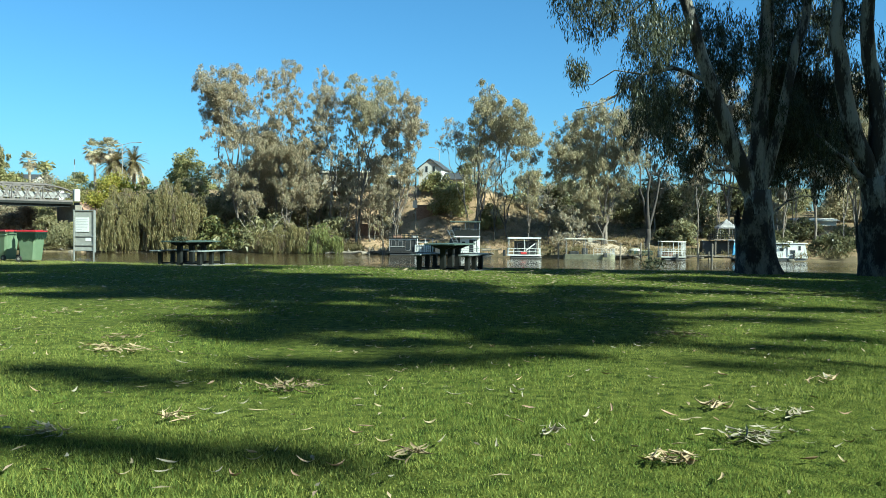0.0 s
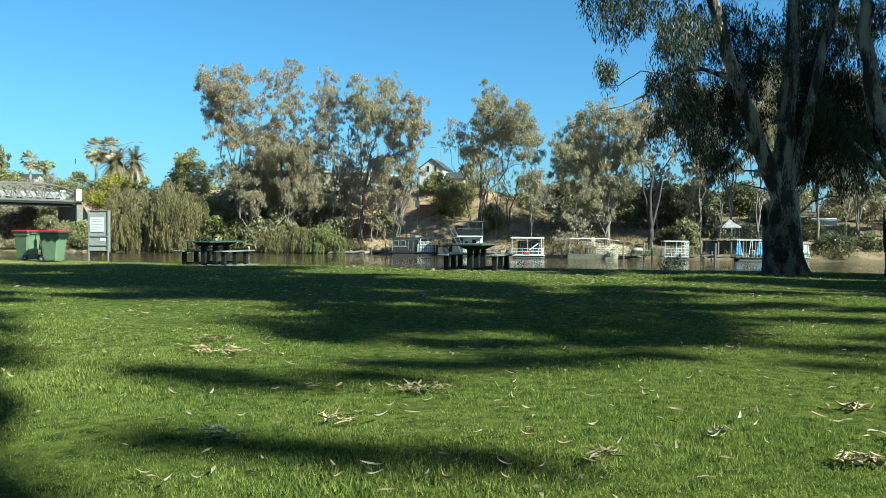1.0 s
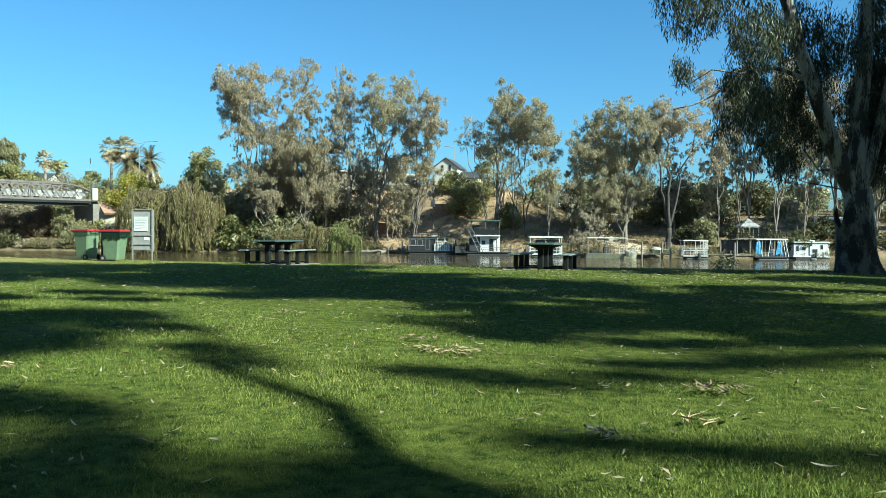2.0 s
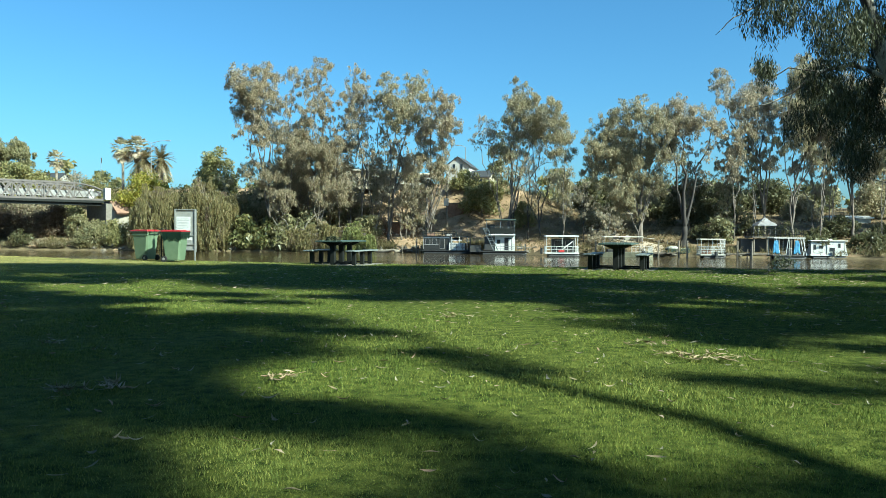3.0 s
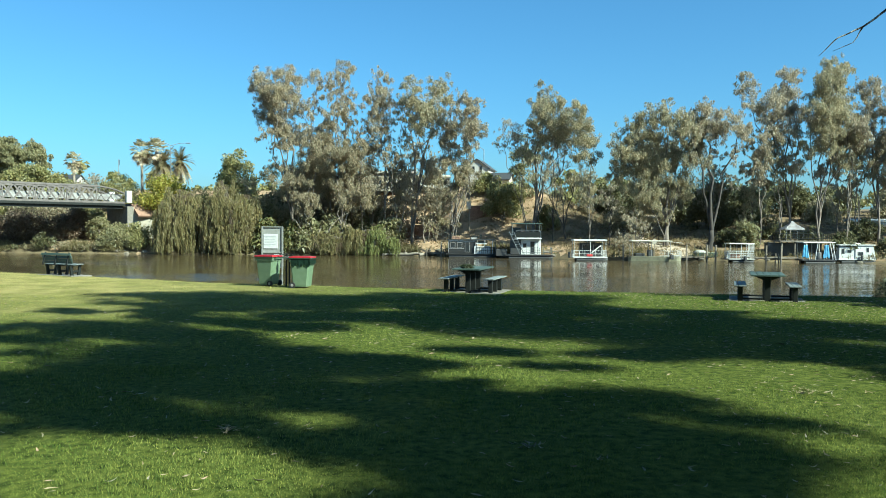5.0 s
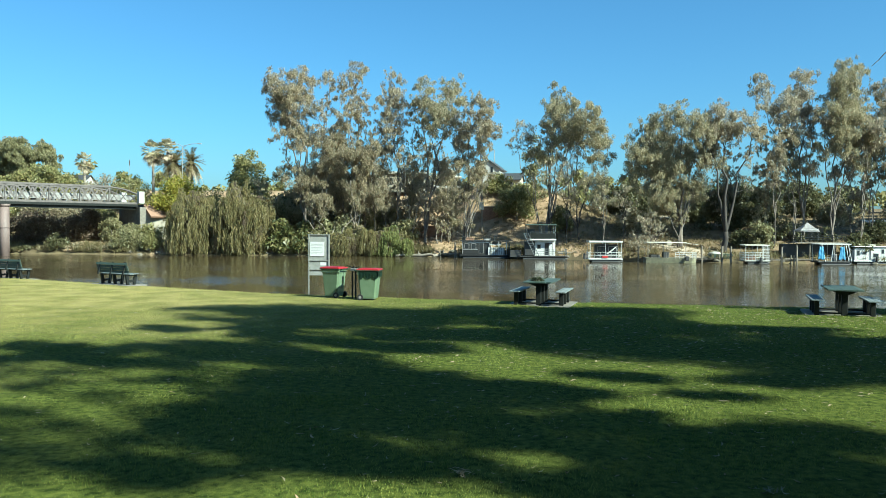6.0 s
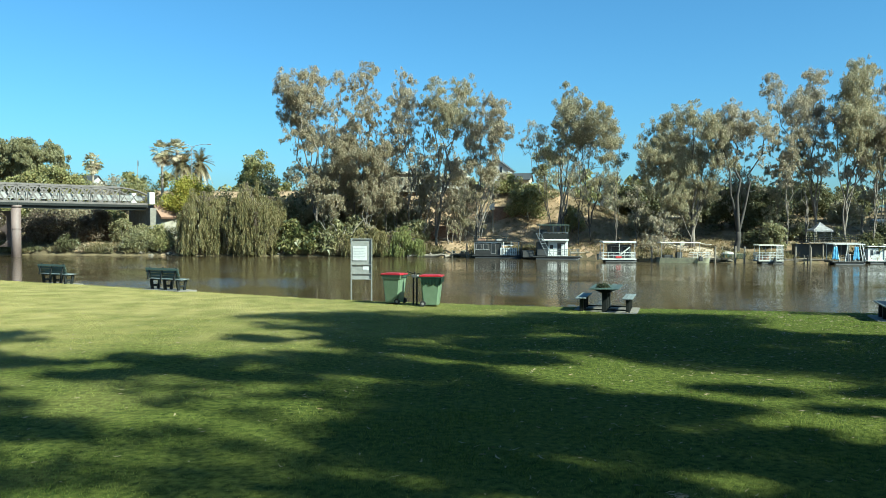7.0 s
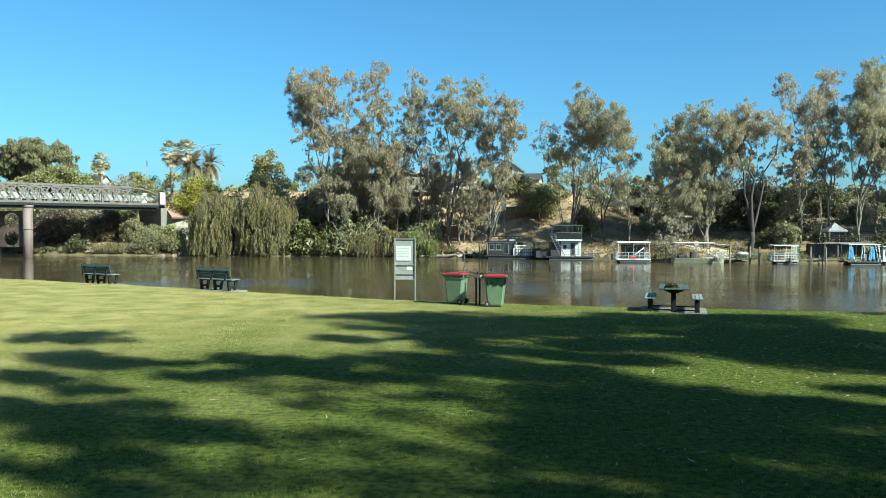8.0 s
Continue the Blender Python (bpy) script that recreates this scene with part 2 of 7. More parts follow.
WATER = bpy.data.materials.new("river_water")
WATER.use_nodes = True
nt = WATER.node_tree
wb = nt.nodes["Principled BSDF"]
wb.inputs["Base Color"].default_value = (0.056, 0.041, 0.021, 1)
wb.inputs["Roughness"].default_value, wb.inputs["IOR"].default_value = 0.06, 1.33
geo = nt.nodes.new("ShaderNodeNewGeometry")
# wind patches: ripples stand higher in them
gust = nt.nodes.new("ShaderNodeTexNoise")
gust.inputs["Scale"].default_value, gust.inputs["Detail"].default_value = 0.055, 3
gust_map = nt.nodes.new("ShaderNodeMapping")
gust_map.inputs["Scale"].default_value = (0.45, 1, 1)
nt.links.new(geo.outputs["Position"], gust_map.inputs["Vector"])
nt.links.new(gust_map.outputs["Vector"], gust.inputs["Vector"])
last = None
for size, deep, st, calm in ((0.35, 0.030, (0.35, 1, 1), 1.0), (2.2, 0.055, (0.5, 1, 1), 0.16), (6.5, 0.018, (0.6, 1, 1), 0.10), (0.05, 0.09, (0.5, 1, 1), 1.0)):
    mp = nt.nodes.new("ShaderNodeMapping")
    mp.inputs["Scale"].default_value = st
    nz = nt.nodes.new("ShaderNodeTexNoise")
    nz.inputs["Scale"].default_value, nz.inputs["Detail"].default_value = size, 3
    bp = nt.nodes.new("ShaderNodeBump")
    bp.inputs["Distance"].default_value = deep
    if calm < 1:
        mr = nt.nodes.new("ShaderNodeMapRange")
        mr.inputs["From Min"].default_value, mr.inputs["From Max"].default_value = 0.42, 0.62
        mr.inputs["To Min"].default_value, mr.inputs["To Max"].default_value = deep * calm, deep
        nt.links.new(gust.outputs["Fac"], mr.inputs["Value"])
        nt.links.new(mr.outputs["Result"], bp.inputs["Distance"])
    nt.links.new(geo.outputs["Position"], mp.inputs["Vector"])
    nt.links.new(mp.outputs["Vector"], nz.inputs["Vector"])
    nt.links.new(nz.outputs["Fac"], bp.inputs["Height"])
    if last:
        nt.links.new(last.outputs["Normal"], bp.inputs["Normal"])
    last = bp
nt.links.new(last.outputs["Normal"], wb.inputs["Normal"])


# ---- mesh helpers ----
def mesh_object(name, verts, faces, material, smooth=False):
    me = bpy.data.meshes.new(name)
    me.from_pydata(verts, [], faces)
    me.materials.append(material)
    if smooth:
        me.polygons.foreach_set("use_smooth", [True] * len(me.polygons))
    me.update()
    return new(name, me)


def thing(name, m, label, category, group="", kind=""):
    ob = new(name)
    ob.empty_display_size = 0.2
    ob.matrix_world = m
    return tagged(ob, label, category, group, kind)


def part(name, bm, material, parent, label="", smooth=False):
    me = bpy.data.meshes.new(name)
    bm.to_mesh(me)
    bm.free()
    me.materials.append(material)
    if smooth:
        me.polygons.foreach_set("use_smooth", [True] * len(me.polygons))
    ob = new(name, me)
    ob.parent = parent
    return tagged(ob, label)


def raw_part(name, verts, faces, material, parent, label="", smooth=False):
    ob = mesh_object(name, verts, faces, material, smooth)
    ob.parent = parent
    return tagged(ob, label)


def box(bm, c, s, rz=0.0, rx=0.0, ry=0.0, bevel=0.0):
    """A box of size s round c, its edges rounded by bevel."""
    m = pose(*c, rx, ry, rz) @ Matrix.Diagonal((*s, 1))
    got = bmesh.ops.create_cube(bm, size=1, matrix=m)["verts"]
    if bevel:
        edges = list({e for v in got for e in v.link_edges})
        bmesh.ops.bevel(bm, geom=edges, offset=bevel, segments=2, affect="EDGES", profile=0.5)
    return bm


def rod(bm, a, b, r, r2=None, sides=8, ends=True):
    a, b = Vector(a), Vector(b)
    d = b - a
    m = Matrix.Translation((a + b) / 2) @ d.to_track_quat("Z", "Y").to_matrix().to_4x4()
    bmesh.ops.create_cone(bm, cap_ends=ends, segments=sides, radius1=r, radius2=r if r2 is None else r2, depth=d.length, matrix=m)
    return bm


def B():
    return bmesh.new()


def one_box(c, s, rz=0.0, rx=0.0, ry=0.0, bevel=0.0):
    return box(bmesh.new(), c, s, rz, rx, ry, bevel)


def one_rod(a, b, r, r2=None, sides=8):
    return rod(bmesh.new(), a, b, r, r2, sides)


# ---- the ground: one sheet ----
NEAR_EDGE = ([-400, -130, -90, -60, -36.3, -29.3, -23.2, -18.3, -14.5, -8.5, -5.0, 0.4, 6.3, 9, 12, 16, 30, 60, 400],
             [170, 84, 67, 53, 40.7, 37.1, 33.6, 30.7, 28.8, 27.2, 26.6, 25.6, 24.6, 24.1, 23.0, 21.2, 14, -2, -180])
FAR_EDGE = ([-400, -120, -81, -36, -14, -3, 6, 14, 26, 43, 80, 400], [190, 141, 135, 132, 131, 128.5, 124.5, 116.3, 114.5, 110.8, 104, 55])
WATER_Z = -2.45


def near_edge(x):
    return np.interp(x, *NEAR_EDGE)


def far_edge(x):
    return np.interp(x, *FAR_EDGE)


def ground_z(x, y):
    x, y = np.asarray(x, float), np.asarray(y, float)
    d, e = y - near_edge(x), y - far_edge(x)
    e = np.where(e > 4, 4 + (e - 4) * np.interp(x, [-30, -8, -3.5, 1, 5, 14, 24, 60], [1, 1.15, 1.8, 1.8, 1.65, 1.45, 1.25, 1.2]), e)
    wav = 0.02 * np.sin(x * 0.9 + 1.3) * np.sin(y * 0.7) + 0.015 * np.sin(x * 0.31 + y * 0.43)
    lawn = np.interp(d, [-9, -3, 0, 1.0, 3, 14, 22], [0, -0.01, -0.05, -0.22, -0.6, -2.47, -3.8]) + wav * (d < 0)
    steep = np.interp(e, [-6, 0, 1.5, 4, 10, 22, 34, 60, 250, 3000], [-4.3, -2.47, -1.5, -0.95, 0.0, 4.2, 9.6, 10.4, 11.0, 12.0])
    low = np.interp(e, [-6, 0, 1.5, 4, 12, 22, 40, 70, 250, 3000], [-4.3, -2.47, -1.8, -1.2, 0.3, 2.2, 4.4, 6.2, 10.0, 12.0])
    k = np.clip((x - 8) / 16, 0, 1)
    far = steep * (1 - k) + low * k + 0.12 * np.sin(x * 0.5) * np.sin(y * 0.37 + 1) * np.clip(e / 4, 0, 1)
    return np.where(e > -6, far, lawn)


def axis_steps(*spans):
    out = []
    for a, b, s in spans:
        out += list(np.arange(a, b - 1e-6, s))
    return np.array(out + [spans[-1][1]])


gx = axis_steps((-3000, -400, 260), (-400, -100, 20), (-100, -45, 2.5), (-45, 22, 1.0), (22, 90, 2.5), (90, 400, 20), (400, 3000, 260))
gy = axis_steps((-2000, -200, 300), (-200, -20, 20), (-20, 16, 2.0), (16, 46, 0.5), (46, 96, 4), (96, 180, 1.5), (180, 400, 10), (400, 3600, 200))
X, Y = np.meshgrid(gx, gy)
Z = ground_z(X, Y)
nx, ny = len(gx), len(gy)
idx = np.arange(nx * ny).reshape(ny, nx)
quads = np.stack([idx[:-1, :-1], idx[:-1, 1:], idx[1:, 1:], idx[1:, :-1]], -1).reshape(-1, 4)
ground = mesh_object("ground", np.stack([X, Y, Z], -1).reshape(-1, 3).tolist(), quads.tolist(), LAWN, True)
ground.data.materials.append(BANK)
ground.data.materials.append(DRY)
ground.data.materials.append(LITTER_SHADE)
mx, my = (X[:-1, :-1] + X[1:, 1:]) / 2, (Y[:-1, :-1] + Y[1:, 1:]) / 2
# slot 1 west of x = -57 paints the bridge's shade as darker ground
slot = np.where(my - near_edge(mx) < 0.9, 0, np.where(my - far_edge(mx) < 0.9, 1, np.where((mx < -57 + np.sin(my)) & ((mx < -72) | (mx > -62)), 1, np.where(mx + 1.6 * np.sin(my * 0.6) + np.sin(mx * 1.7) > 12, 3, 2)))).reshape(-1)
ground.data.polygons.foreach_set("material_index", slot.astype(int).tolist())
tagged(ground, "mown green park lawn with muddy river banks and dry slopes", "ground", kind="structure")

wx, wy = axis_steps((-2000, 2000, 250)), axis_steps((-1000, 2000, 250))
WX, WY = np.meshgrid(wx, wy)
wi = np.arange(WX.size).reshape(WX.shape)
water = mesh_object("river_water", np.stack([WX, WY, WX * 0 + WATER_Z], -1).reshape(-1, 3).tolist(),
                    np.stack([wi[:-1, :-1], wi[:-1, 1:], wi[1:, 1:], wi[1:, :-1]], -1).reshape(-1, 4).tolist(), WATER, True)
tagged(water, "brown slow river water with soft reflections", "water", kind="structure")


# ---- trees ----
def tube(V, F, pts, radii, sides=7):
    """Adds a tapered tube along pts to the lists V and F."""
    pts = [Vector(p) for p in pts]
    start = len(V)
    side = Vector((1, 0.2, 0)).normalized()
    for i, p in enumerate(pts):
        d = (pts[min(i + 1, len(pts) - 1)] - pts[max(i - 1, 0)]).normalized()
        u = (side - d * side.dot(d)).normalized()
        w = d.cross(u)
        for k in range(sides):
            a = 2 * math.pi * k / sides
            V.append(tuple(p + (u * math.cos(a) + w * math.sin(a)) * radii[i]))
    for i in range(len(pts) - 1):
        for k in range(sides):
            a, b = start + i * sides + k, start + i * sides + (k + 1) % sides
            F.append((a, b, b + sides, a + sides))
    F.append(tuple(start + (len(pts) - 1) * sides + k for k in range(sides)))


def bend(a, b, rng, n=4, sag=0.0, wob=0.06):
    """A slightly crooked line from a to b."""
    a, b = Vector(a), Vector(b)
    L = (b - a).length
    out = []
    for i in range(n + 1):
        t = i / n
        p = a.lerp(b, t)
        k = math.sin(math.pi * t)
        p += Vector(rng.normal(0, wob * L * 0.5, 3).tolist()) * (k if 0 < i < n else 0)
        p.z += sag * L * k
        out.append(p)
    return out


def leaf_cloud(centres, radii, counts, length, width, rng, droop=0.75, flat=0.8, slim=False):
    """Slim pointed leaves, hanging, scattered unevenly through each clump."""
    C = np.repeat(np.asarray(centres, float), counts, axis=0)
    R = np.repeat(np.asarray(radii, float), counts)[:, None]
    n = len(C)
    d = rng.normal(0, 1, (n, 3))
    d /= np.linalg.norm(d, axis=1, keepdims=True) + 1e-9
    r = rng.random((n, 1)) ** 0.45
    P = C + d * r * R * np.array([1, 1, flat])
    a = rng.normal(0, 1, (n, 3))
    a[:, 2] = -np.abs(a[:, 2]) * 0.6 - droop * 2
    a /= np.linalg.norm(a, axis=1, keepdims=True)
    b = np.cross(a, rng.normal(0, 1, (n, 3)))
    b /= np.linalg.norm(b, axis=1, keepdims=True) + 1e-9
    L = length * rng.uniform(0.6, 1.35, (n, 1))
    W = width * rng.uniform(0.7, 1.3, (n, 1))
    if slim:
        V = np.stack([P + b * W, P - b * W, P + a * L], 1).reshape(-1, 3)
        return V, np.arange(n * 3).reshape(-1, 3)
    V = np.stack([P, P + a * L * 0.45 + b * W, P + a * L, P + a * L * 0.45 - b * W], 1).reshape(-1, 3)
    F = np.arange(n * 4).reshape(-1, 4)
    return V, F


def quad_mesh(name, V, F, material):
    """A large mesh of quads, made quickly."""
    me = bpy.data.meshes.new(name)
    n, k = F.shape
    me.vertices.add(len(V))
    me.vertices.foreach_set("co", np.ascontiguousarray(V, np.float32).reshape(-1))
    me.loops.add(n * k)
    me.loops.foreach_set("vertex_index", F.reshape(-1).astype(np.int32))
    me.polygons.add(n)
    me.polygons.foreach_set("loop_start", (np.arange(n) * k).astype(np.int32))
    me.materials.append(material)
    me.update(calc_edges=True)
    return new(name, me)


def grow(base, trunks, clumps, rng, r0, sides=7, twig=0.012, lean_pen=2.0, limb=1.0, seg=4):
    """Trunk lines and limbs out to every clump. Returns the lists of a wood mesh."""
    V, F, nodes = [], [], []
    for pts, ra, rb in trunks:
        rad = [ra + (rb - ra) * (i / (len(pts) - 1)) ** 0.8 for i in range(len(pts))]
        tube(V, F, pts, rad, sides + 2)
        for i, p in enumerate(pts):
            if i:
                nodes.append((Vector(p), rad[i]))
                nodes.append(((Vector(p) + Vector(pts[i - 1])) / 2, (rad[i] + rad[i - 1]) / 2))
    for c in sorted(clumps, key=lambda c: c[2]):
        c = Vector(c)
        best, score = None, 1e9
        for p, r in nodes:
            dist = (p - c).length + max(0.0, p.z - c.z + 0.25 * (p - c).length) * lean_pen
            if dist < score:
                best, score = (p, r), dist
        p, r = best
        length = (c - p).length
        rr = min(r * 0.6, twig + length * 0.016 * limb)
        line = bend(p, c, rng, seg, sag=0.04, wob=0.09)
        rad = [rr * (1 - 0.72 * i / seg) for i in range(seg + 1)]
        tube(V, F, line, rad, 3 if rad[0] < 0.035 else max(4, sides - 2))
        for q, s in list(zip(line, rad))[seg // 2:]:
            nodes.append((q, s))
    return V, F


def gum_tree(base, lobes, leaf, rng, label, height_r=0.34, density=1.0, forks=2, leaf_len=0.28, leaf_wid=0.054, group="river gums", spread=1.0, bark=None, fine=0.66, skirt=6.5):
    """A far gum: base (x, y), lobes of foliage (x, z, radius) in the plane of the tree."""
    x, y = base
    z0 = float(ground_z(x, y))
    ob = thing("gum_tree", pose(x, y, z0), label, "tree", group)
    clumps, rad = [], []
    fill = []
    for _ in range(2 * len(lobes)):
        (ax, az, ar), (bx, bz, br) = (lobes[int(rng.integers(len(lobes)))] for _ in range(2))
        fill.append(((ax + bx) / 2 + rng.normal(0, 0.8), (az + bz) / 2 - rng.uniform(0, skirt), rng.uniform(0.5, 1.2)))
    for lx, lz, lr in list(lobes) + fill:
        lr *= 1.06
        depth = rng.normal(0, lr * 0.9)
        k = max(8, int(13 * lr * lr * density))
        # rounded tufts, each a dome of small leaf clumps
        tufts = []
        for _ in range(max(3, int(2.2 * lr * lr))):
            v = rng.normal(0, 1, 3)
            v *= (rng.random() ** 0.33) / np.linalg.norm(v)
            tufts.append((v * lr * (1.0, 1.1, 1.1), lr * rng.uniform(0.28, 0.62)))
        for _ in range(k):
            c, tr = tufts[int(rng.integers(len(tufts)))] if rng.random() < 0.62 else (np.zeros(3), lr * 1.1)
            v = rng.normal(0, 1, 3)
            v *= (rng.random() ** 0.4) / np.linalg.norm(v)
            if tr < lr:
                v[2] = abs(v[2]) * 0.9 - 0.25
            clumps.append((lx - x + (c[0] + v[0] * tr) * spread, depth + c[1] + v[1] * tr, lz - z0 + c[2] + v[2] * tr))
            rad.append(min(0.55, lr * rng.uniform(0.09, 0.24)))
    cz = [c[2] for c in clumps]
    top = max(cz)
    trunks = []
    order = sorted(lobes, key=lambda l: -l[1])
    fork = Vector((rng.normal(0, 0.25), rng.normal(0, 0.3), top * rng.uniform(0.05, 0.15)))
    low = bend((0, 0, -0.4), fork, rng, 3, wob=0.03)
    trunks.append((low, height_r, height_r * 0.72))
    targets = [order[min(len(order) - 1, int(i * len(order) / (forks + 2)))] for i in range(forks + 1)]
    for j, (lx, lz, lr) in enumerate(targets):
        end = Vector((lx - x, rng.normal(0, 0.8), lz - z0))
        trunks.append((bend(fork, end, rng, 7, sag=0.02, wob=0.05), height_r * (0.5 if j else 0.65), 0.04))
    V, F = grow((0, 0), trunks, clumps[::3], rng, height_r, 5, twig=0.03, limb=0.9, seg=2)
    raw_part("trunk", V, F, bark or FAR_BARK, ob, "", True)
    counts = np.maximum(8, (np.array(rad) ** 2 * 600 * fine).astype(int))
    LV, LF = leaf_cloud(clumps, np.array(rad) * 1.2, counts, leaf_len, leaf_wid, rng, 0.9, 1.2, True)
    crown = quad_mesh("crown", LV, LF, leaf)
    crown.parent = ob
    return ob


RNG = np.random.default_rng(7)
OLIVE_LABEL = "tall river gum with olive grey-green foliage on the far bank"
BROWN_LABEL = "tall river gum with brown-tinged crown and pale limbs"
gum_tree((-31.5, 135), [(-35.7, 25.6, 2.5), (-32.7, 26.7, 2.3), (-36.1, 22.2, 2.5), (-33.6, 22.9, 2.7), (-32.0, 23.8, 1.6), (-34.1, 19.0, 2.5), (-36.6, 17.9, 1.4), (-33.2, 16.5, 2.0)], LEAF_BROWN, RNG, BROWN_LABEL, forks=3)
gum_tree((-28.8, 136), [(-28.1, 26.9, 1.8), (-28.8, 22.3, 1.8), (-27.4, 18.1, 2.1), (-29.7, 17.2, 1.8)], LEAF_GREY, RNG, "slender river gum with thin grey foliage", 0.26)
gum_tree((-23.6, 135), [(-23.6, 28.5, 1.8), (-24.9, 26.7, 1.6), (-23.3, 24.4, 1.8), (-22.4, 21.0, 1.8), (-24.5, 20.3, 1.8), (-25.4, 23.5, 1.4), (-20.8, 22.1, 1.1)], LEAF_BROWN, RNG, BROWN_LABEL, 0.3)
gum_tree((-16.4, 136), [(-17.7, 29.2, 0.8), (-17.0, 26.0, 1.8), (-18.0, 23.7, 1.8), (-16.4, 22.3, 2.1), (-17.7, 20.0, 2.1), (-16.8, 17.7, 1.8), (-18.9, 15.8, 1.8)], LEAF_GREY, RNG, "narrow river gum with a single thin top shoot", 0.28)
gum_tree((-11.6, 134), [(-7.5, 26.7, 2.0), (-11.6, 25.6, 1.8), (-12.5, 23.3, 1.8), (-9.8, 22.4, 2.3), (-7.1, 24.2, 1.8), (-8.9, 19.7, 2.3), (-11.6, 19.2, 1.8)], LEAF_OLIVE, RNG, OLIVE_LABEL, 0.32, forks=3)
gum_tree((-5.1, 128), [(-4.0, 22.3, 1.7), (-1.6, 20.6, 1.9), (-3.4, 18.9, 2.2), (-5.5, 19.7, 1.9), (-1.6, 17.6, 1.7), (-4.7, 15.8, 2.2), (-2.5, 15.0, 1.7)], LEAF_BROWN, RNG, "leaning river gum with grey-brown foliage and pale trunk", 0.3, forks=3)
gum_tree((-29.6, 133.5), [(-27.3, 15.0, 2.7), (-28.2, 11.0, 2.7), (-32.7, 10.5, 1.8), (-31.4, 7.8, 2.0), (-29.0, 6.0, 2.0)], LEAF_TAN, RNG, "smaller gum with tan-tinged foliage under tall gums", 0.22)
gum_tree((-23.5, 132.8), [(-23.5, 13.6, 2.7), (-21.3, 14.5, 2.2), (-24.0, 10.0, 2.7), (-20.4, 10.9, 2.2), (-22.6, 6.9, 2.2), (-19.5, 7.4, 2.0)], LEAF_TAN, RNG, "bushy gum with olive-tan foliage at the water", 0.24)
gum_tree((-13.8, 133), [(-17.8, 9.6, 1.8), (-14.2, 12.3, 1.6), (-12.4, 10.1, 1.6), (-8.8, 12.3, 2.0), (-15.5, 14.0, 1.5), (-10.5, 15.0, 1.5)], LEAF_GREY, RNG, "thin young gum with sparse foliage", 0.16)
gum_tree((-5.1, 127), [(-4.2, 11.8, 2.4), (-2.5, 10.1, 1.9), (-5.5, 8.4, 1.9), (-6.8, 5.8, 1.5)], LEAF_TAN, RNG, "drooping gum with tan-tinged lower foliage", 0.18)
gum_tree((6.84, 129.57), [(4.2, 17.6, 1.99), (2.9, 15.9, 1.36), (5.9, 14.5, 1.04)], LEAF_GREY, RNG, "airy leaning gum with thin foliage", 0.14, density=0.6, fine=0.45, skirt=1.5)
gum_tree((7.68, 128.24), [(9.4, 24.1, 1.48), (9.0, 21.9, 2.01), (10.5, 20.2, 2.44), (13.2, 20.2, 2.23), (8.7, 18.8, 2.01), (15.3, 17.5, 2.23), (17.1, 16.7, 1.8), (12.2, 17.1, 2.65), (8.3, 14.9, 2.23), (15.3, 14.5, 2.23)], LEAF_OLIVE, RNG, "forked river gum with pointed olive crown behind houseboats", 0.34, forks=4, skirt=3.0)
gum_tree((12.81, 126.24), [(11.5, 13.2, 2.46), (8.0, 11.4, 1.71), (10.7, 9.2, 1.93), (14.2, 10.2, 1.3)], LEAF_GREY, RNG, "cluster of slim young gums on the far bank", 0.16, density=0.3, forks=4, bark=FAR_BARK_DARK, fine=0.42, skirt=2.0)
gum_tree((10.72, 125.87), [(10.3, 10.1, 1.2), (11.3, 7.6, 1.31), (10.5, 12.2, 0.87), (11.5, 5.2, 0.98)], LEAF_GREY, RNG, "slim young gum beside the houseboats", 0.12, density=0.4, bark=FAR_BARK_DARK, fine=0.45, skirt=2.0)
gum_tree((15.6, 121.43), [(15.2, 9.2, 1.28), (16.1, 6.9, 1.18), (15.4, 11.4, 0.96), (16.0, 4.5, 0.96)], LEAF_OLIVE, RNG, "slim young gum above the waterline", 0.10, density=0.7, fine=0.5, skirt=2.0)
gum_tree((18.7, 121.35), [(18.4, 8.1, 1.27), (19.1, 5.8, 1.17), (18.5, 3.7, 0.95)], LEAF_GREY, RNG, "short young gum above the waterline", 0.09, density=0.7, bark=FAR_BARK_DARK, fine=0.5, skirt=2.0)
gum_tree((8.43, 127.37), [(7.4, 12.7, 1.4), (9.1, 14.4, 1.29), (8.0, 9.9, 1.18), (9.7, 11.0, 1.07)], LEAF_OLIVE, RNG, "dark-stemmed gum behind the double-deck houseboat", 0.20, density=0.25, bark=FAR_BARK_DARK, fine=0.42, skirt=1.5)
gum_tree((18.7, 140), [(17.8, 10.0, 2.4), (18.7, 7.2, 1.9)], LEAF_OLIVE, RNG, "small rounded gum behind the bank", 0.16)
gum_tree((27.3, 121), [(27.1, 20.8, 1.2), (24.8, 18.4, 2.3), (21.9, 17.1, 2.1), (28.1, 17.1, 2.5), (20.7, 14.2, 2.1), (24.0, 14.2, 2.9), (27.3, 13.8, 2.7), (30.2, 16.3, 2.1), (30.6, 12.6, 2.1), (22.3, 10.9, 2.9), (26.4, 9.7, 2.9), (19.8, 10.9, 1.7)], LEAF_OLIVE, RNG, "broad dense river gum with olive crown", 0.36, forks=4)
gum_tree((26.7, 120.63), [(29.6, 8.8, 2.08), (26.3, 5.9, 2.5), (23.8, 7.2, 2.08)], LEAF_OLIVE, RNG, "low spreading gum beside the boat ramp", 0.18)
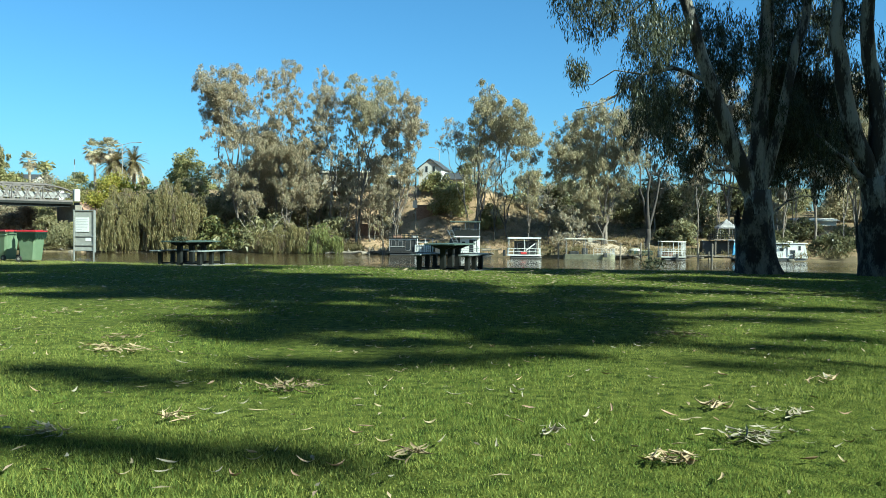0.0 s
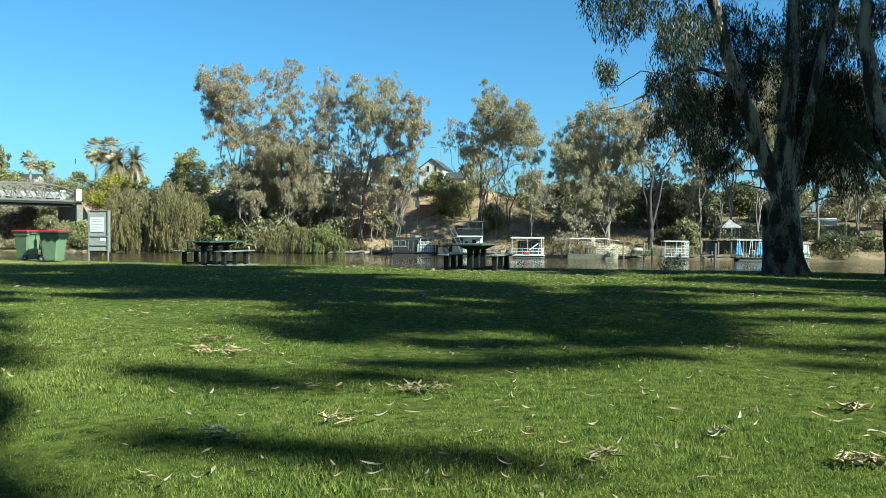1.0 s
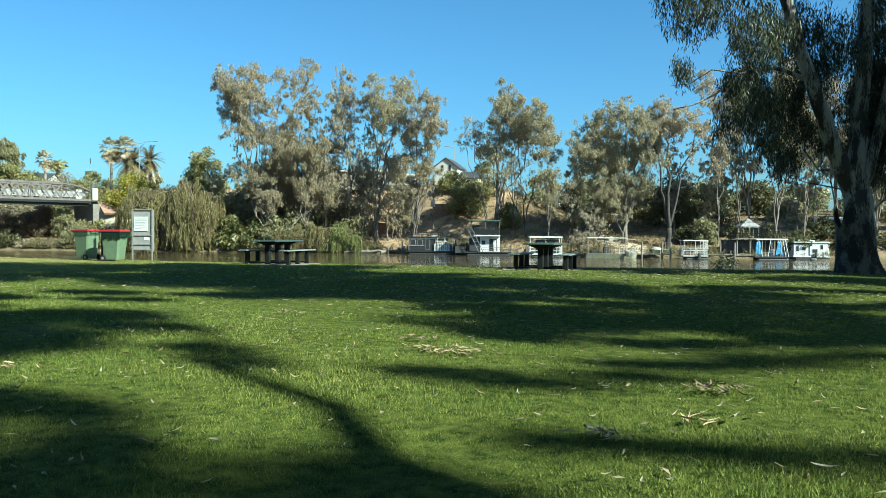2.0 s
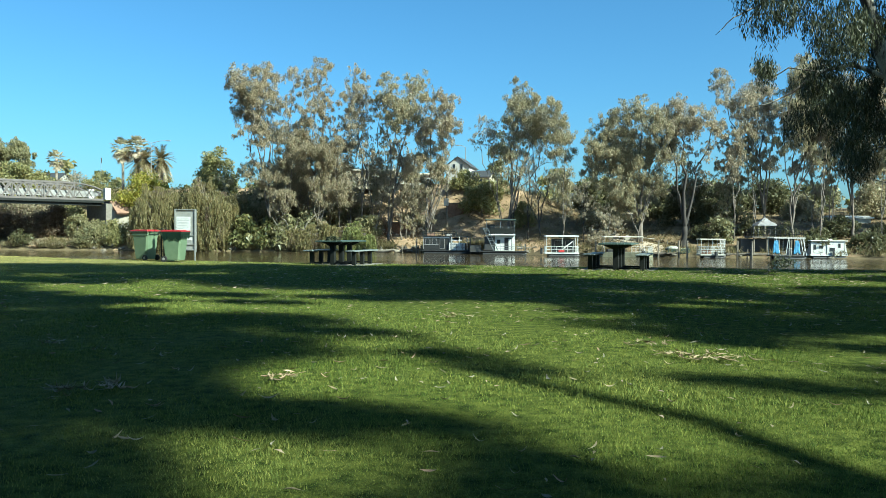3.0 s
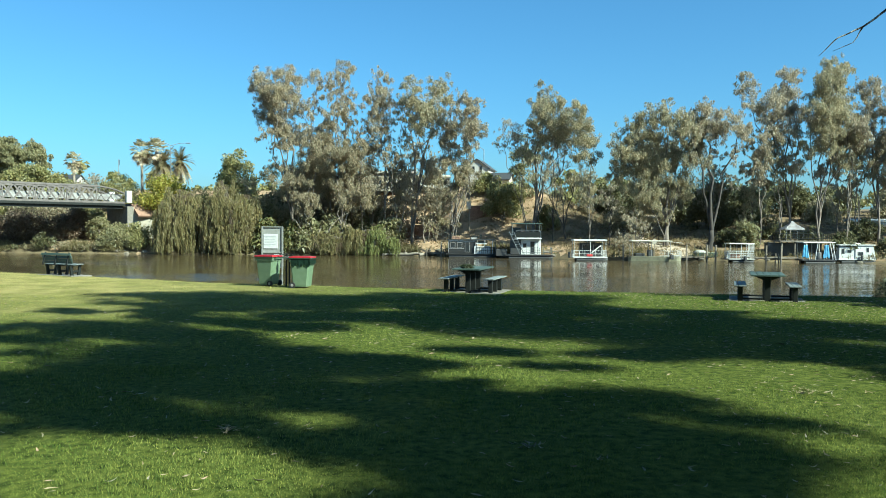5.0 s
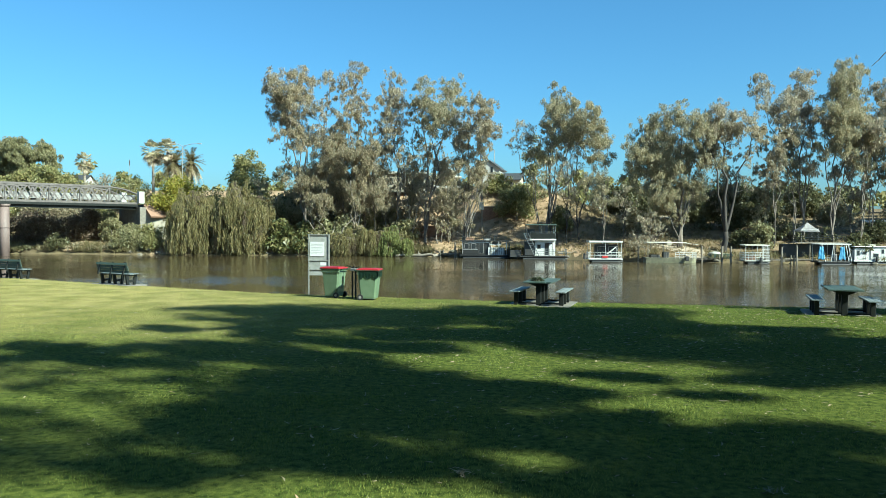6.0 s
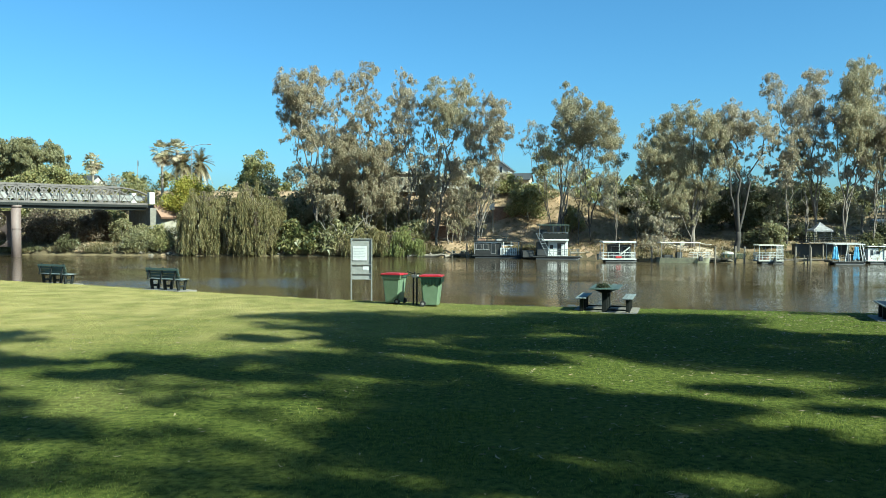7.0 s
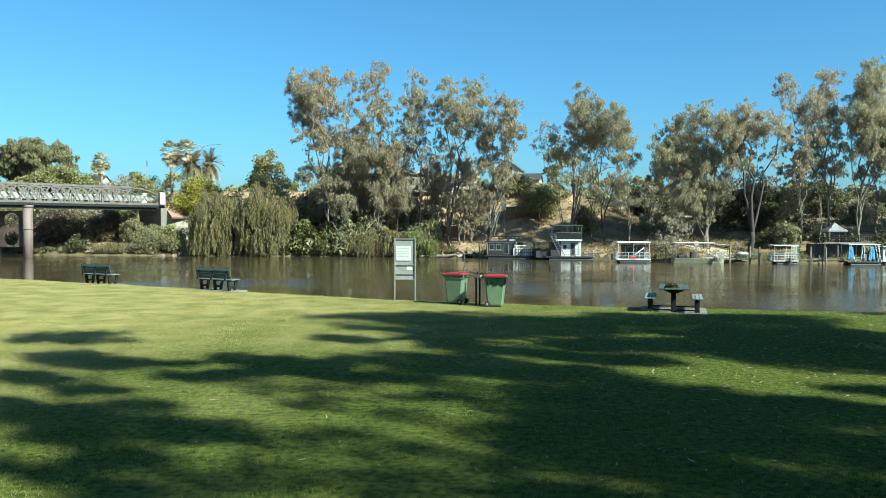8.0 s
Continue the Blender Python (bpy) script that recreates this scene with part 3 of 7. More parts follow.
gum_tree((21.92, 118.15), [(21.9, 3.8, 1.58), (21.1, 1.8, 1.37), (23.1, 2.5, 1.16)], LEAF_GREY, RNG, "small grey-leaved sapling near the water", 0.09)
gum_tree((32.8, 118), [(32.1, 18.4, 2.8), (34.9, 17.0, 2.4), (30.2, 16.5, 1.9), (37.3, 17.5, 1.4), (31.1, 13.7, 1.9), (38.6, 14.5, 0.9)], LEAF_GREY, RNG, "forked river gum with bare dark limbs and thick base", 0.50, forks=2, density=0.8, bark=FAR_BARK_DARK)
gum_tree((46.6, 122), [(39.7, 23.9, 2.0), (42.2, 20.5, 2.2), (39.3, 21.0, 1.7), (46.1, 25.4, 2.0), (47.6, 22.9, 2.2), (45.1, 21.0, 2.2), (44.2, 17.5, 2.2), (47.1, 18.5, 2.0), (45.1, 11.7, 2.0), (43.2, 14.1, 1.5)], LEAF_GREY, RNG, "tall open river gum with several upright limbs", 0.23, forks=5, density=0.8)
gum_tree((49.6, 119), [(52.0, 26.0, 2.1), (50.1, 24.1, 2.1), (49.1, 20.8, 2.6), (52.9, 21.8, 2.4), (47.2, 18.9, 1.9), (51.0, 17.5, 2.8), (48.7, 15.1, 2.4), (52.9, 14.2, 2.4)], LEAF_OLIVE, RNG, "tall dense river gum behind the moored boats", 0.26, forks=4)
gum_tree((58.1, 118), [(57.1, 23.0, 2.1), (59.0, 20.7, 2.4), (56.6, 18.8, 2.1), (59.0, 15.5, 2.4), (59.0, 11.3, 2.4), (56.2, 13.1, 1.6)], LEAF_BROWN, RNG, "tall river gum with pale trunks and brown-green crown", 0.24, forks=3)
gum_tree((64.5, 118), [(63.5, 24.0, 2.4), (66.0, 21.0, 2.6), (62.8, 18.5, 2.3), (65.5, 15.5, 2.4), (64.0, 11.0, 2.2)], LEAF_OLIVE, RNG, "tall river gum with several pale trunks", 0.22, forks=4)
gum_tree((71.5, 117), [(70.5, 22.0, 2.4), (73.0, 19.0, 2.8), (70.0, 15.5, 2.3), (74.0, 13.5, 2.4), (71.0, 10.0, 2.2)], LEAF_GREY, RNG, "tall river gum with grey foliage beside other gums", 0.22, forks=4)
gum_tree((79.0, 117), [(78.0, 21.0, 2.8), (81.0, 17.5, 2.8), (78.0, 13.5, 2.6), (82.0, 10.5, 2.4)], LEAF_OLIVE, RNG, "broad river gum at the end of the row", 0.22, forks=3)


def shrub(name, x, y, w, d, h, leaf, rng, label, n=26, leaf_len=0.35, leaf_wid=0.09, droop=0.2, group="", z=None, dense=60, lift=0.12):
    """A bush: short stems from one root out to uneven clumps of leaves."""
    z0 = float(ground_z(x, y)) if z is None else z
    ob = thing(name, pose(x, y, z0), label, "shrub" if name != "tree" else "tree", group)
    clumps, rad = [], []
    for _ in range(n):
        a, r = rng.uniform(0, 2 * math.pi), math.sqrt(rng.random())
        hh = rng.uniform(lift, 1.0) * (1 - 0.45 * r * r)
        k = rng.uniform(0.8, 1.12)
        clumps.append((math.cos(a) * r * w / 2 * k, math.sin(a) * r * d / 2 * k, hh * h))
        rad.append(rng.uniform(0.12, 0.26) * min(w, h) * 0.9 + 0.08)
    V, F = grow((0, 0), [(bend((0, 0, -0.2), (0, 0, h * 0.45), rng, 3), 0.03 * h, 0.015 * h)], clumps, rng, 0.1, 5, twig=0.012, seg=3)
    raw_part("stems", V, F, FAR_BARK, ob, "", True)
    counts = np.clip((np.array(rad) ** 2 * dense * 2.2).astype(int), 14, 260)
    LV, LF = leaf_cloud(clumps, np.array(rad) * 1.2, counts, leaf_len, leaf_wid * (1.25 if y > 100 else 1.0), rng, droop, 0.85, y > 100)
    cr = quad_mesh("crown", LV, LF, leaf)
    cr.parent = ob
    return ob


def willow(x, y, w, d, h, rng, label, n=150, leaf=None):
    """A willow: trunk, arching limbs and hanging strands that reach the water."""
    z0 = float(ground_z(x, y))
    ob = thing("willow_tree", pose(x, y, z0), label, "tree", "willows at the water")
    drop = WATER_Z - z0 + 0.15
    V, F = [], []
    tube(V, F, bend((0, 0, -0.3), (0, 0, h * 0.5), rng, 4), [0.4, 0.36, 0.32, 0.28, 0.2], 9)
    green, bare = [], []
    for i in range(n):
        a, r = rng.uniform(0, 2 * math.pi), rng.uniform(0.15, 1.0) ** 0.6
        ex, ey = math.cos(a) * r * w / 2, math.sin(a) * r * d / 2
        lump = noise.noise(Vector((ex * 0.42 + x, ey * 0.42, h)))
        if lump > 0.34 and i % 3:
            continue
        dome = h * (1 - 0.40 * r ** 2.2) * (1 - 0.45 * abs(lump) + 0.12 * noise.noise(Vector((ex * 0.9, x, 2.0))))
        ez = dome * (rng.uniform(0.84, 1.05) if i % 2 else rng.uniform(0.25, 0.95))
        if i % 3 == 0:
            tube(V, F, bend((0, 0, h * 0.4), (ex, ey, ez), rng, 4, sag=0.15), [0.12, 0.09, 0.06, 0.04, 0.02], 5)
        own, wide = rng.uniform(0.9, 4.0), rng.uniform(0.45, 1.15)
        if i % 4 == 0:
            own = 12.0
        side = rng.normal(0, 0.06)
        rows = bare if rng.random() < 0.22 else green
        for _ in range(int(rng.integers(13, 24))):
            b, q = rng.uniform(0, 2 * math.pi), math.sqrt(rng.random()) * wide
            bottom = drop + abs(rng.normal(0, 0.6))
            length = max(0.8, min(ez - bottom, own * rng.uniform(0.55, 1.25)))
            k = int(length * (10 if rows is green else 5))
            t = rng.random(k) ** 0.85
            arc = np.sqrt(np.minimum(1, t * 2.2))
            P = np.stack([ex + (math.cos(b) * q + ex * 0.06) * arc + side * t * length + rng.normal(0, 0.09, k),
                          ey + (math.sin(b) * q + ey * 0.06) * arc + rng.normal(0, 0.09, k), ez + 0.35 * np.sin(np.pi * np.minimum(1, t * 2.5)) - t * length], -1)
            rows.append(P)
    raw_part("trunk", V, F, FAR_BARK, ob, "", True)
    for name, rows, mtl, wid in (("crown", green, leaf or LEAF_WILLOW, 0.046), ("dry_strand_layer", bare, WILLOW_TWIG, 0.03)):
        if rows:
            P = np.concatenate(rows)
            LV, LF = leaf_cloud(P, np.full(len(P), 0.08), 1, 0.46, wid, rng, 3.0, 0.8, True)
            quad_mesh(name, LV, LF, mtl).parent = ob
    return ob


# smaller gums that fill the bank under and behind the tall ones
RNG = np.random.default_rng(301)
FILL_LABEL = "middle-height gum filling the bank under taller gums"
for x, y, top, lf in ((-35, 139, 13, LEAF_OLIVE), (-31, 140, 14, LEAF_TAN), (-26.5, 141, 15, LEAF_GREY), (-22, 140, 14, LEAF_BROWN), (-17.5, 139.5, 7, LEAF_OLIVE), (-13, 140.5, 7, LEAF_GREY), (-9, 137, 13, LEAF_OLIVE),
                      (30.5, 137, 11, LEAF_OLIVE), (40.4, 118.5, 17, LEAF_GREY), (44.0, 119.5, 18, LEAF_OLIVE), (53.0, 117.0, 19, LEAF_GREY), (55.4, 119.0, 18, LEAF_OLIVE), (61.0, 115.5, 19, LEAF_OLIVE), (68, 115, 18, LEAF_GREY)):
    lob = []
    for k in range(9):
        lob.append((x + float(RNG.normal(0, 1.7)), top * float(RNG.uniform(0.30 if x < 8 else 0.55, 0.95)), float(RNG.uniform(1.1, 1.8))))
    gum_tree((x, y), lob, lf, RNG, FILL_LABEL, 0.13, 0.7, 2, 0.36, 0.058, "understorey gums", 1.0, None, 0.6, 5.0 if x < 8 else 2.0)

# slender gums between the tall ones
for x, y, top, lf in ((-18.5, 138, 19, LEAF_BROWN), (-15, 139, 17, LEAF_GREY), (-11.5, 138, 18, LEAF_OLIVE), (-7.5, 137, 15, LEAF_GREY), (-21.8, 139, 18, LEAF_OLIVE), (-27.2, 139, 17, LEAF_BROWN), (-30.5, 138, 20, LEAF_GREY), (-25.8, 137, 19, LEAF_OLIVE), (-20.3, 136, 20, LEAF_GREY), (-13.8, 137, 21, LEAF_OLIVE), (-9.5, 136, 18, LEAF_GREY), (36.5, 127, 15, LEAF_GREY), (41.5, 124, 18, LEAF_OLIVE), (55.0, 124, 20, LEAF_GREY)):
    lob = []
    for k in range(11):
        lob.append((x + float(RNG.normal(0, 1.1)), top * float(RNG.uniform(0.32, 1.0)), float(RNG.uniform(0.8, 1.35))))
    gum_tree((x, y), lob, lf, RNG, "slender river gum with thin foliage between taller gums", 0.16, 0.75, 1, 0.34, 0.054, "river gums", 1.0, None, 0.75)


# ---- willows, palms and shrubs of the far bank ----
RNG = np.random.default_rng(21)
willow(-50.6, 134.8, 8.6, 7, 10.6, RNG, "large weeping willow trailing into the river", 180)
willow(-42.0, 133.8, 9.4, 7, 12.2, RNG, "weeping willow with yellow-green strands over the water", 195)
willow(-21.5, 131.8, 14.0, 4, 4.9, RNG, "low weeping willow dipping into the river", 150)
willow(-17.3, 131.0, 6.5, 4, 5.6, RNG, "small weeping willow with bright strands touching the water", 110, LEAF_WILLOW_FRESH)
shrub("tree", -45.2, 152, 7.5, 7, 13.4, LEAF_GREEN, RNG, "dense dark green tree behind the willows", 60, 0.4, 0.14)
shrub("yellow_shrub", -56.2, 145, 7.5, 5, 11.0, LEAF_YELLOW, RNG, "yellow flowering shrub above the river bank", 46, 0.3, 0.11, lift=0.68)
shrub("tree", -38.0, 141, 7, 6, 8.5, LEAF_DARK, RNG, "dark green tree in shade behind the gums", 44, 0.4, 0.12)
shrub("tree", -93, 166, 14, 10, 6.6, LEAF_GREEN, RNG, "broad green tree beyond the bridge", 80, 0.5, 0.17)
gum_tree((-99.5, 173), [(-98.0, 18.6, 2.3), (-94.6, 18.4, 2.0), (-102.0, 17.6, 2.6), (-106.5, 16.2, 2.9), (-92.3, 16.6, 1.9), (-98.5, 15.4, 2.8), (-104.0, 13.6, 2.9), (-110.5, 14.5, 3.0)], LEAF_DARK, RNG, "broad rounded gum with olive crown beyond the bridge", 0.4, 1.9, 4, 0.4, 0.08)
shrub("tree", -87, 163, 10, 8, 8.5, LEAF_GREEN, RNG, "rounded green tree behind the bridge railing", 44, 0.45, 0.15)
shrub("shrub", -76, 160, 8, 6, 6.5, LEAF_GREY, RNG, "grey feathery shrub behind the bridge", 34)
shrub("shrub", -70, 158, 7, 6, 7.0, LEAF_GREEN, RNG, "green shrub beside the road", 30)
shrub("shrub", -49, 146, 7, 5, 8.0, LEAF_GREEN, RNG, "green shrub above the willows", 30)
# brown WILLOW_TWIG shrubs carry the bridge's shade in their colour
for x, y, w, h, lf in ((-86, 141, 8, 5.5, WILLOW_TWIG), (-80, 142, 7, 6.5, WILLOW_TWIG), (-93, 143, 9, 6.0, LEAF_GREEN), (-72.5, 143.5, 6, 6.0, WILLOW_TWIG), 
                      (-66.6, 140.6, 3.6, 4.8, LEAF_DARK), (-61.5, 137.5, 4, 4.2, LEAF_DARK), (-58.5, 137.0, 4, 3.6, LEAF_GREEN), (-100, 146, 10, 8, LEAF_GREEN), (-108, 148, 10, 8, LEAF_OLIVE), (-96, 151, 9, 6.5, LEAF_OLIVE), (-89, 151, 8, 6, LEAF_GREEN), (-83.5, 150, 8, 6, LEAF_OLIVE), (-77.5, 149.5, 7, 5.5, LEAF_TAN), (-71, 148.5, 6, 4.5, LEAF_GREEN)):
    shrub("shrub", x, y, w, 5, h, lf, RNG, "leafy shrub on the bank below the bridge", 34, 0.34, 0.1, group="shrubs under the bridge")
# LEAF_DEEP bushes here are coloured dark for the shade under the bridge
for x, w, h, lf in ((-95, 6, 3.4, LEAF_WILLOW), (-90.5, 5, 3.0, LEAF_GREEN), (-86.5, 4.5, 2.4, REED), (-83, 4, 1.2, LEAF_DEEP), (-79.5, 4, 0.9, LEAF_DEEP), (-73.5, 4.0, 2.8, LEAF_DEEP), (-70.8, 3.6, 1.6, LEAF_TAN), (-69.5, 3.4, 1.0, TUFT), (-66.3, 3.4, 0.9, LEAF_TAN),
                    (-63.0, 3.4, 2.6, LEAF_DARK), (-60.2, 3.6, 3.6, LEAF_DARK), (-57.4, 3.4, 3.4, LEAF_GREEN)):
    shrub("shrub", x, float(far_edge(x)) + 1.1, w, 3.0, h, lf, RNG, "low bush hanging over the river edge", 30, 0.32, 0.08, 0.4, "bushes at the waterline")
for x, y, w, h, lf in ((-35.5, 133.6, 5, 5.0, LEAF_CANNA), (-32.0, 133.2, 5, 4.6, LEAF_CANNA), (-28.4, 133.0, 5, 4.4, LEAF_DARK), (-38.3, 134.4, 4, 3.2, LEAF_CANNA), (-25.5, 133.2, 5, 5.5, LEAF_DARK), (-15.0, 133.5, 4, 5.0, LEAF_DARK)):
    shrub("shrub", x, y, w, 3.5, h, lf, RNG, "broad-leaved waterside plant at the river edge", 34, 0.75, 0.14, 0.25, "waterside plants", dense=40)
for x, y, w, h, lf, lb in ((1.8, 146.5, 5.5, 3.4, LEAF_GREEN, "rounded green shrub on the dry slope"), (4.3, 139.0, 7.0, 6.6, LEAF_GREEN, "rounded green shrub behind a houseboat"), (7.6, 142, 4, 12.0, LEAF_DARK, "dark narrow conifer above the bank"),
                          (10.6, 131, 3.6, 4.2, LEAF_GREEN, "green shrub behind young gums"), (24.0, 150, 3.6, 3.2, LEAF_RED, "reddish shrub on the slope"),
                          (37.5, 131, 6, 9.0, LEAF_DEEP, "dark green tree behind the forked gum"), (43, 133, 7, 7.0, LEAF_DEEP, "olive shrub behind the boat dock"),
                          (38.6, 118.6, 3.0, 4.6, LEAF_DARK, "grey-green young tree beside the dock"), (57, 120, 4.6, 3.6, LEAF_DEEP, "green shrub behind the white houseboat"),
                          (58, 135, 6, 4.5, LEAF_OLIVE, "olive shrub between tall gums"), (70.5, 134, 8, 6.0, LEAF_OLIVE, "olive shrub between tall gums"), (76, 130, 10, 5.0, LEAF_OLIVE, "dark shrub at the end of the gum row"), (23, 131, 7, 3.5, LEAF_OLIVE, "olive shrub under the broad gum"),
                          (-8.5, 143, 4, 3.0, LEAF_OLIVE, "olive shrub on the slope"), (-19, 141, 8, 7.0, LEAF_DARK, "dark shrub under tall gums"), (-25, 142, 8, 7.0, LEAF_DARK, "dark shrub behind the bank gums"), (-31.5, 141, 8, 7.0, LEAF_DARK, "dark shrub in the shade of gums")):
    shrub("tree" if h > 7.5 else "shrub", x, y, w, w * 0.8, h, lf, RNG, lb, 40, 0.38, 0.11, lift=0.30 if x == 4.3 else 0.12)
for x, w, h in ((0.4, 3.0, 0.8), (3.2, 3.0, 1.0), (6.0, 3.2, 0.9), (8.6, 3.0, 1.4)):
    shrub("shrub", x, 154.0, w, 2.6, h, LEAF_GREEN, RNG, "clipped green garden bush in front of the white house", 26, 0.3, 0.1, group="garden bushes")
for x, y, w, h in ((36.2, 120.5, 3.6, 2.8), (44.5, 122.5, 4.0, 3.0), (49.0, 120.5, 3.4, 2.4), (53.0, 118.5, 3.0, 2.0), (62.5, 118.0, 4.0, 2.6)):
    shrub("shrub", x, y, w, 3.0, h, LEAF_DEEP, RNG, "dark low bush between gum trunks behind the boats", 30, 0.34, 0.1, group="bushes behind the boats")

# dense dark trees that close the view behind the far gums
RNG = np.random.default_rng(91)
for i in range(4, 19):
    x = 6.0 + i * 5.0 + float(RNG.uniform(-1.5, 1.5))
    y = 142 + 12 * (i % 2) + float(RNG.uniform(-2, 4))
    h = float(RNG.uniform(4.5, 7.5))
    shrub("tree", x, y, 8.0, 6.0, h, (LEAF_DEEP, LEAF_DARK, LEAF_DEEP, LEAF_DEEP)[i % 4], RNG, "dense dark green tree behind the river gums", 46, 0.42, 0.16, group="trees behind the gums", dense=34)
for x, y, w, h in ((50, 112, 5, 2.6), (57, 111, 6, 3.0), (63.5, 113, 5, 2.4), (70, 110, 6, 2.8), (77, 112, 6, 3.0), (84, 110, 6, 2.6), (-36.5, 147, 8, 8.5), (-40.5, 146, 5, 5.0), (-33, 152, 8, 9.5), (-28.5, 150, 7, 8.0), (-21, 149, 7, 7.0)):
    shrub("tree" if h > 4 else "shrub", x, y, w, 5, h, LEAF_DEEP, RNG, "dense dark bush under the river gums", 40, 0.42, 0.16, group="trees behind the gums", dense=34)


def palm(x, y, h, rng, label, fronds=46, length=2.6, dry=14, r=0.28, leaf=None, fan=True):
    """A palm: ringed trunk, a crown of fans or of arching feathers, and a skirt of dead ones."""
    z0 = float(ground_z(x, y))
    ob = thing("palm_tree", pose(x, y, z0), label, "palm", "palms by the road")
    V, F = [], []
    tube(V, F, [(0, 0, -0.3), (0.05, 0, h * 0.35), (0.0, 0.05, h * 0.7), (0.05, 0, h)], [r * 1.35, r, r * 0.9, r * 1.05], 9)
    raw_part("trunk", V, F, PALM_BARK, ob, "", True)
    for name, count, mtl, lo, hi in (("fronds", fronds, leaf or LEAF_PALM, -0.65, 1.35), ("dead_fronds", dry, LEAF_PALM_DRY, -1.5 if fan else -1.0, -0.5)):
        V, F = [], []
        for i in range(count):
            a = i * 2.4 + rng.uniform(-0.3, 0.3)
            up = rng.uniform(lo, hi)
            d = Vector((math.cos(a), math.sin(a), 0))
            if fan:
                out = (d * math.cos(up) + Vector((0, 0, math.sin(up)))).normalized()
                side = Vector((-d.y, d.x, 0)) + Vector((0, 0, rng.uniform(-0.4, 0.4)))
                side.normalize()
                hub = Vector((0, 0, h)) + out * length * (rng.uniform(0.38, 0.60) if mtl is not LEAF_PALM_DRY else rng.uniform(0.35, 0.85))
                w = side.cross(out) * 0.025
                n = len(V)
                V += [(0, 0, h), tuple(hub + w), tuple(hub - w)]
                F.append((n, n + 1, n + 2))
                for k in range(9):
                    q = (k - 4) * 0.30
                    ray = out * math.cos(q) + side * math.sin(q)
                    tip = hub + ray * length * rng.uniform(0.36, 0.46) + Vector((0, 0, -0.09 * length))
                    across = (side * math.cos(q) - out * math.sin(q)) * 0.085
                    mid = hub.lerp(tip, 0.55) + Vector((0, 0, 0.03 * length))
                    n = len(V)
                    V += [tuple(hub), tuple(mid + across), tuple(tip), tuple(mid - across)]
                    F.append((n, n + 1, n + 2, n + 3))
                continue
            spine = []
            for k in range(19):
                t = k / 18
                spine.append(Vector((0, 0, h)) + d * length * t * (1 - 0.35 * abs(up)) + Vector((0, 0, length * (up * t - 0.42 * t * t))))
            side = Vector((-d.y, d.x, 0))
            for k in range(1, 19):
                for s in (-1, 1):
                    p, q = spine[k - 1], spine[k - 1].lerp(spine[k], 0.95)
                    tip = q + side * s * length * 0.19 * (1.1 - abs(k / 18 - 0.4)) + Vector((0, 0, -0.02 * length)) + (spine[k] - p) * 1.6
                    n = len(V)
                    V += [tuple(p), tuple(q), tuple(tip), tuple(p.lerp(q, 0.5) + (tip - q) * 0.4)]
                    F.append((n, n + 1, n + 2, n + 3))
        raw_part(name, V, F, mtl, ob)
    return ob


RNG = np.random.default_rng(5)
palm(-65.0, 157, 12.3, RNG, "tall palm with pale dead frond skirt by the road", 40, 2.75, 34)
palm(-62.1, 157, 12.4, RNG, "tall palm with pale dead frond skirt beside its twin", 40, 2.75, 34)
palm(-60.8, 157, 9.8, RNG, "squat date palm with long arching fronds", 54, 3.9, 14, 0.5, LEAF_DATE, False)
palm(-58.2, 159, 9.2, RNG, "date palm with dry brownish fronds", 50, 3.3, 16, 0.45, LEAF_DATE, False)
palm(-82.2, 166, 7.4, RNG, "lone palm behind the bridge", 34, 2.3, 14)


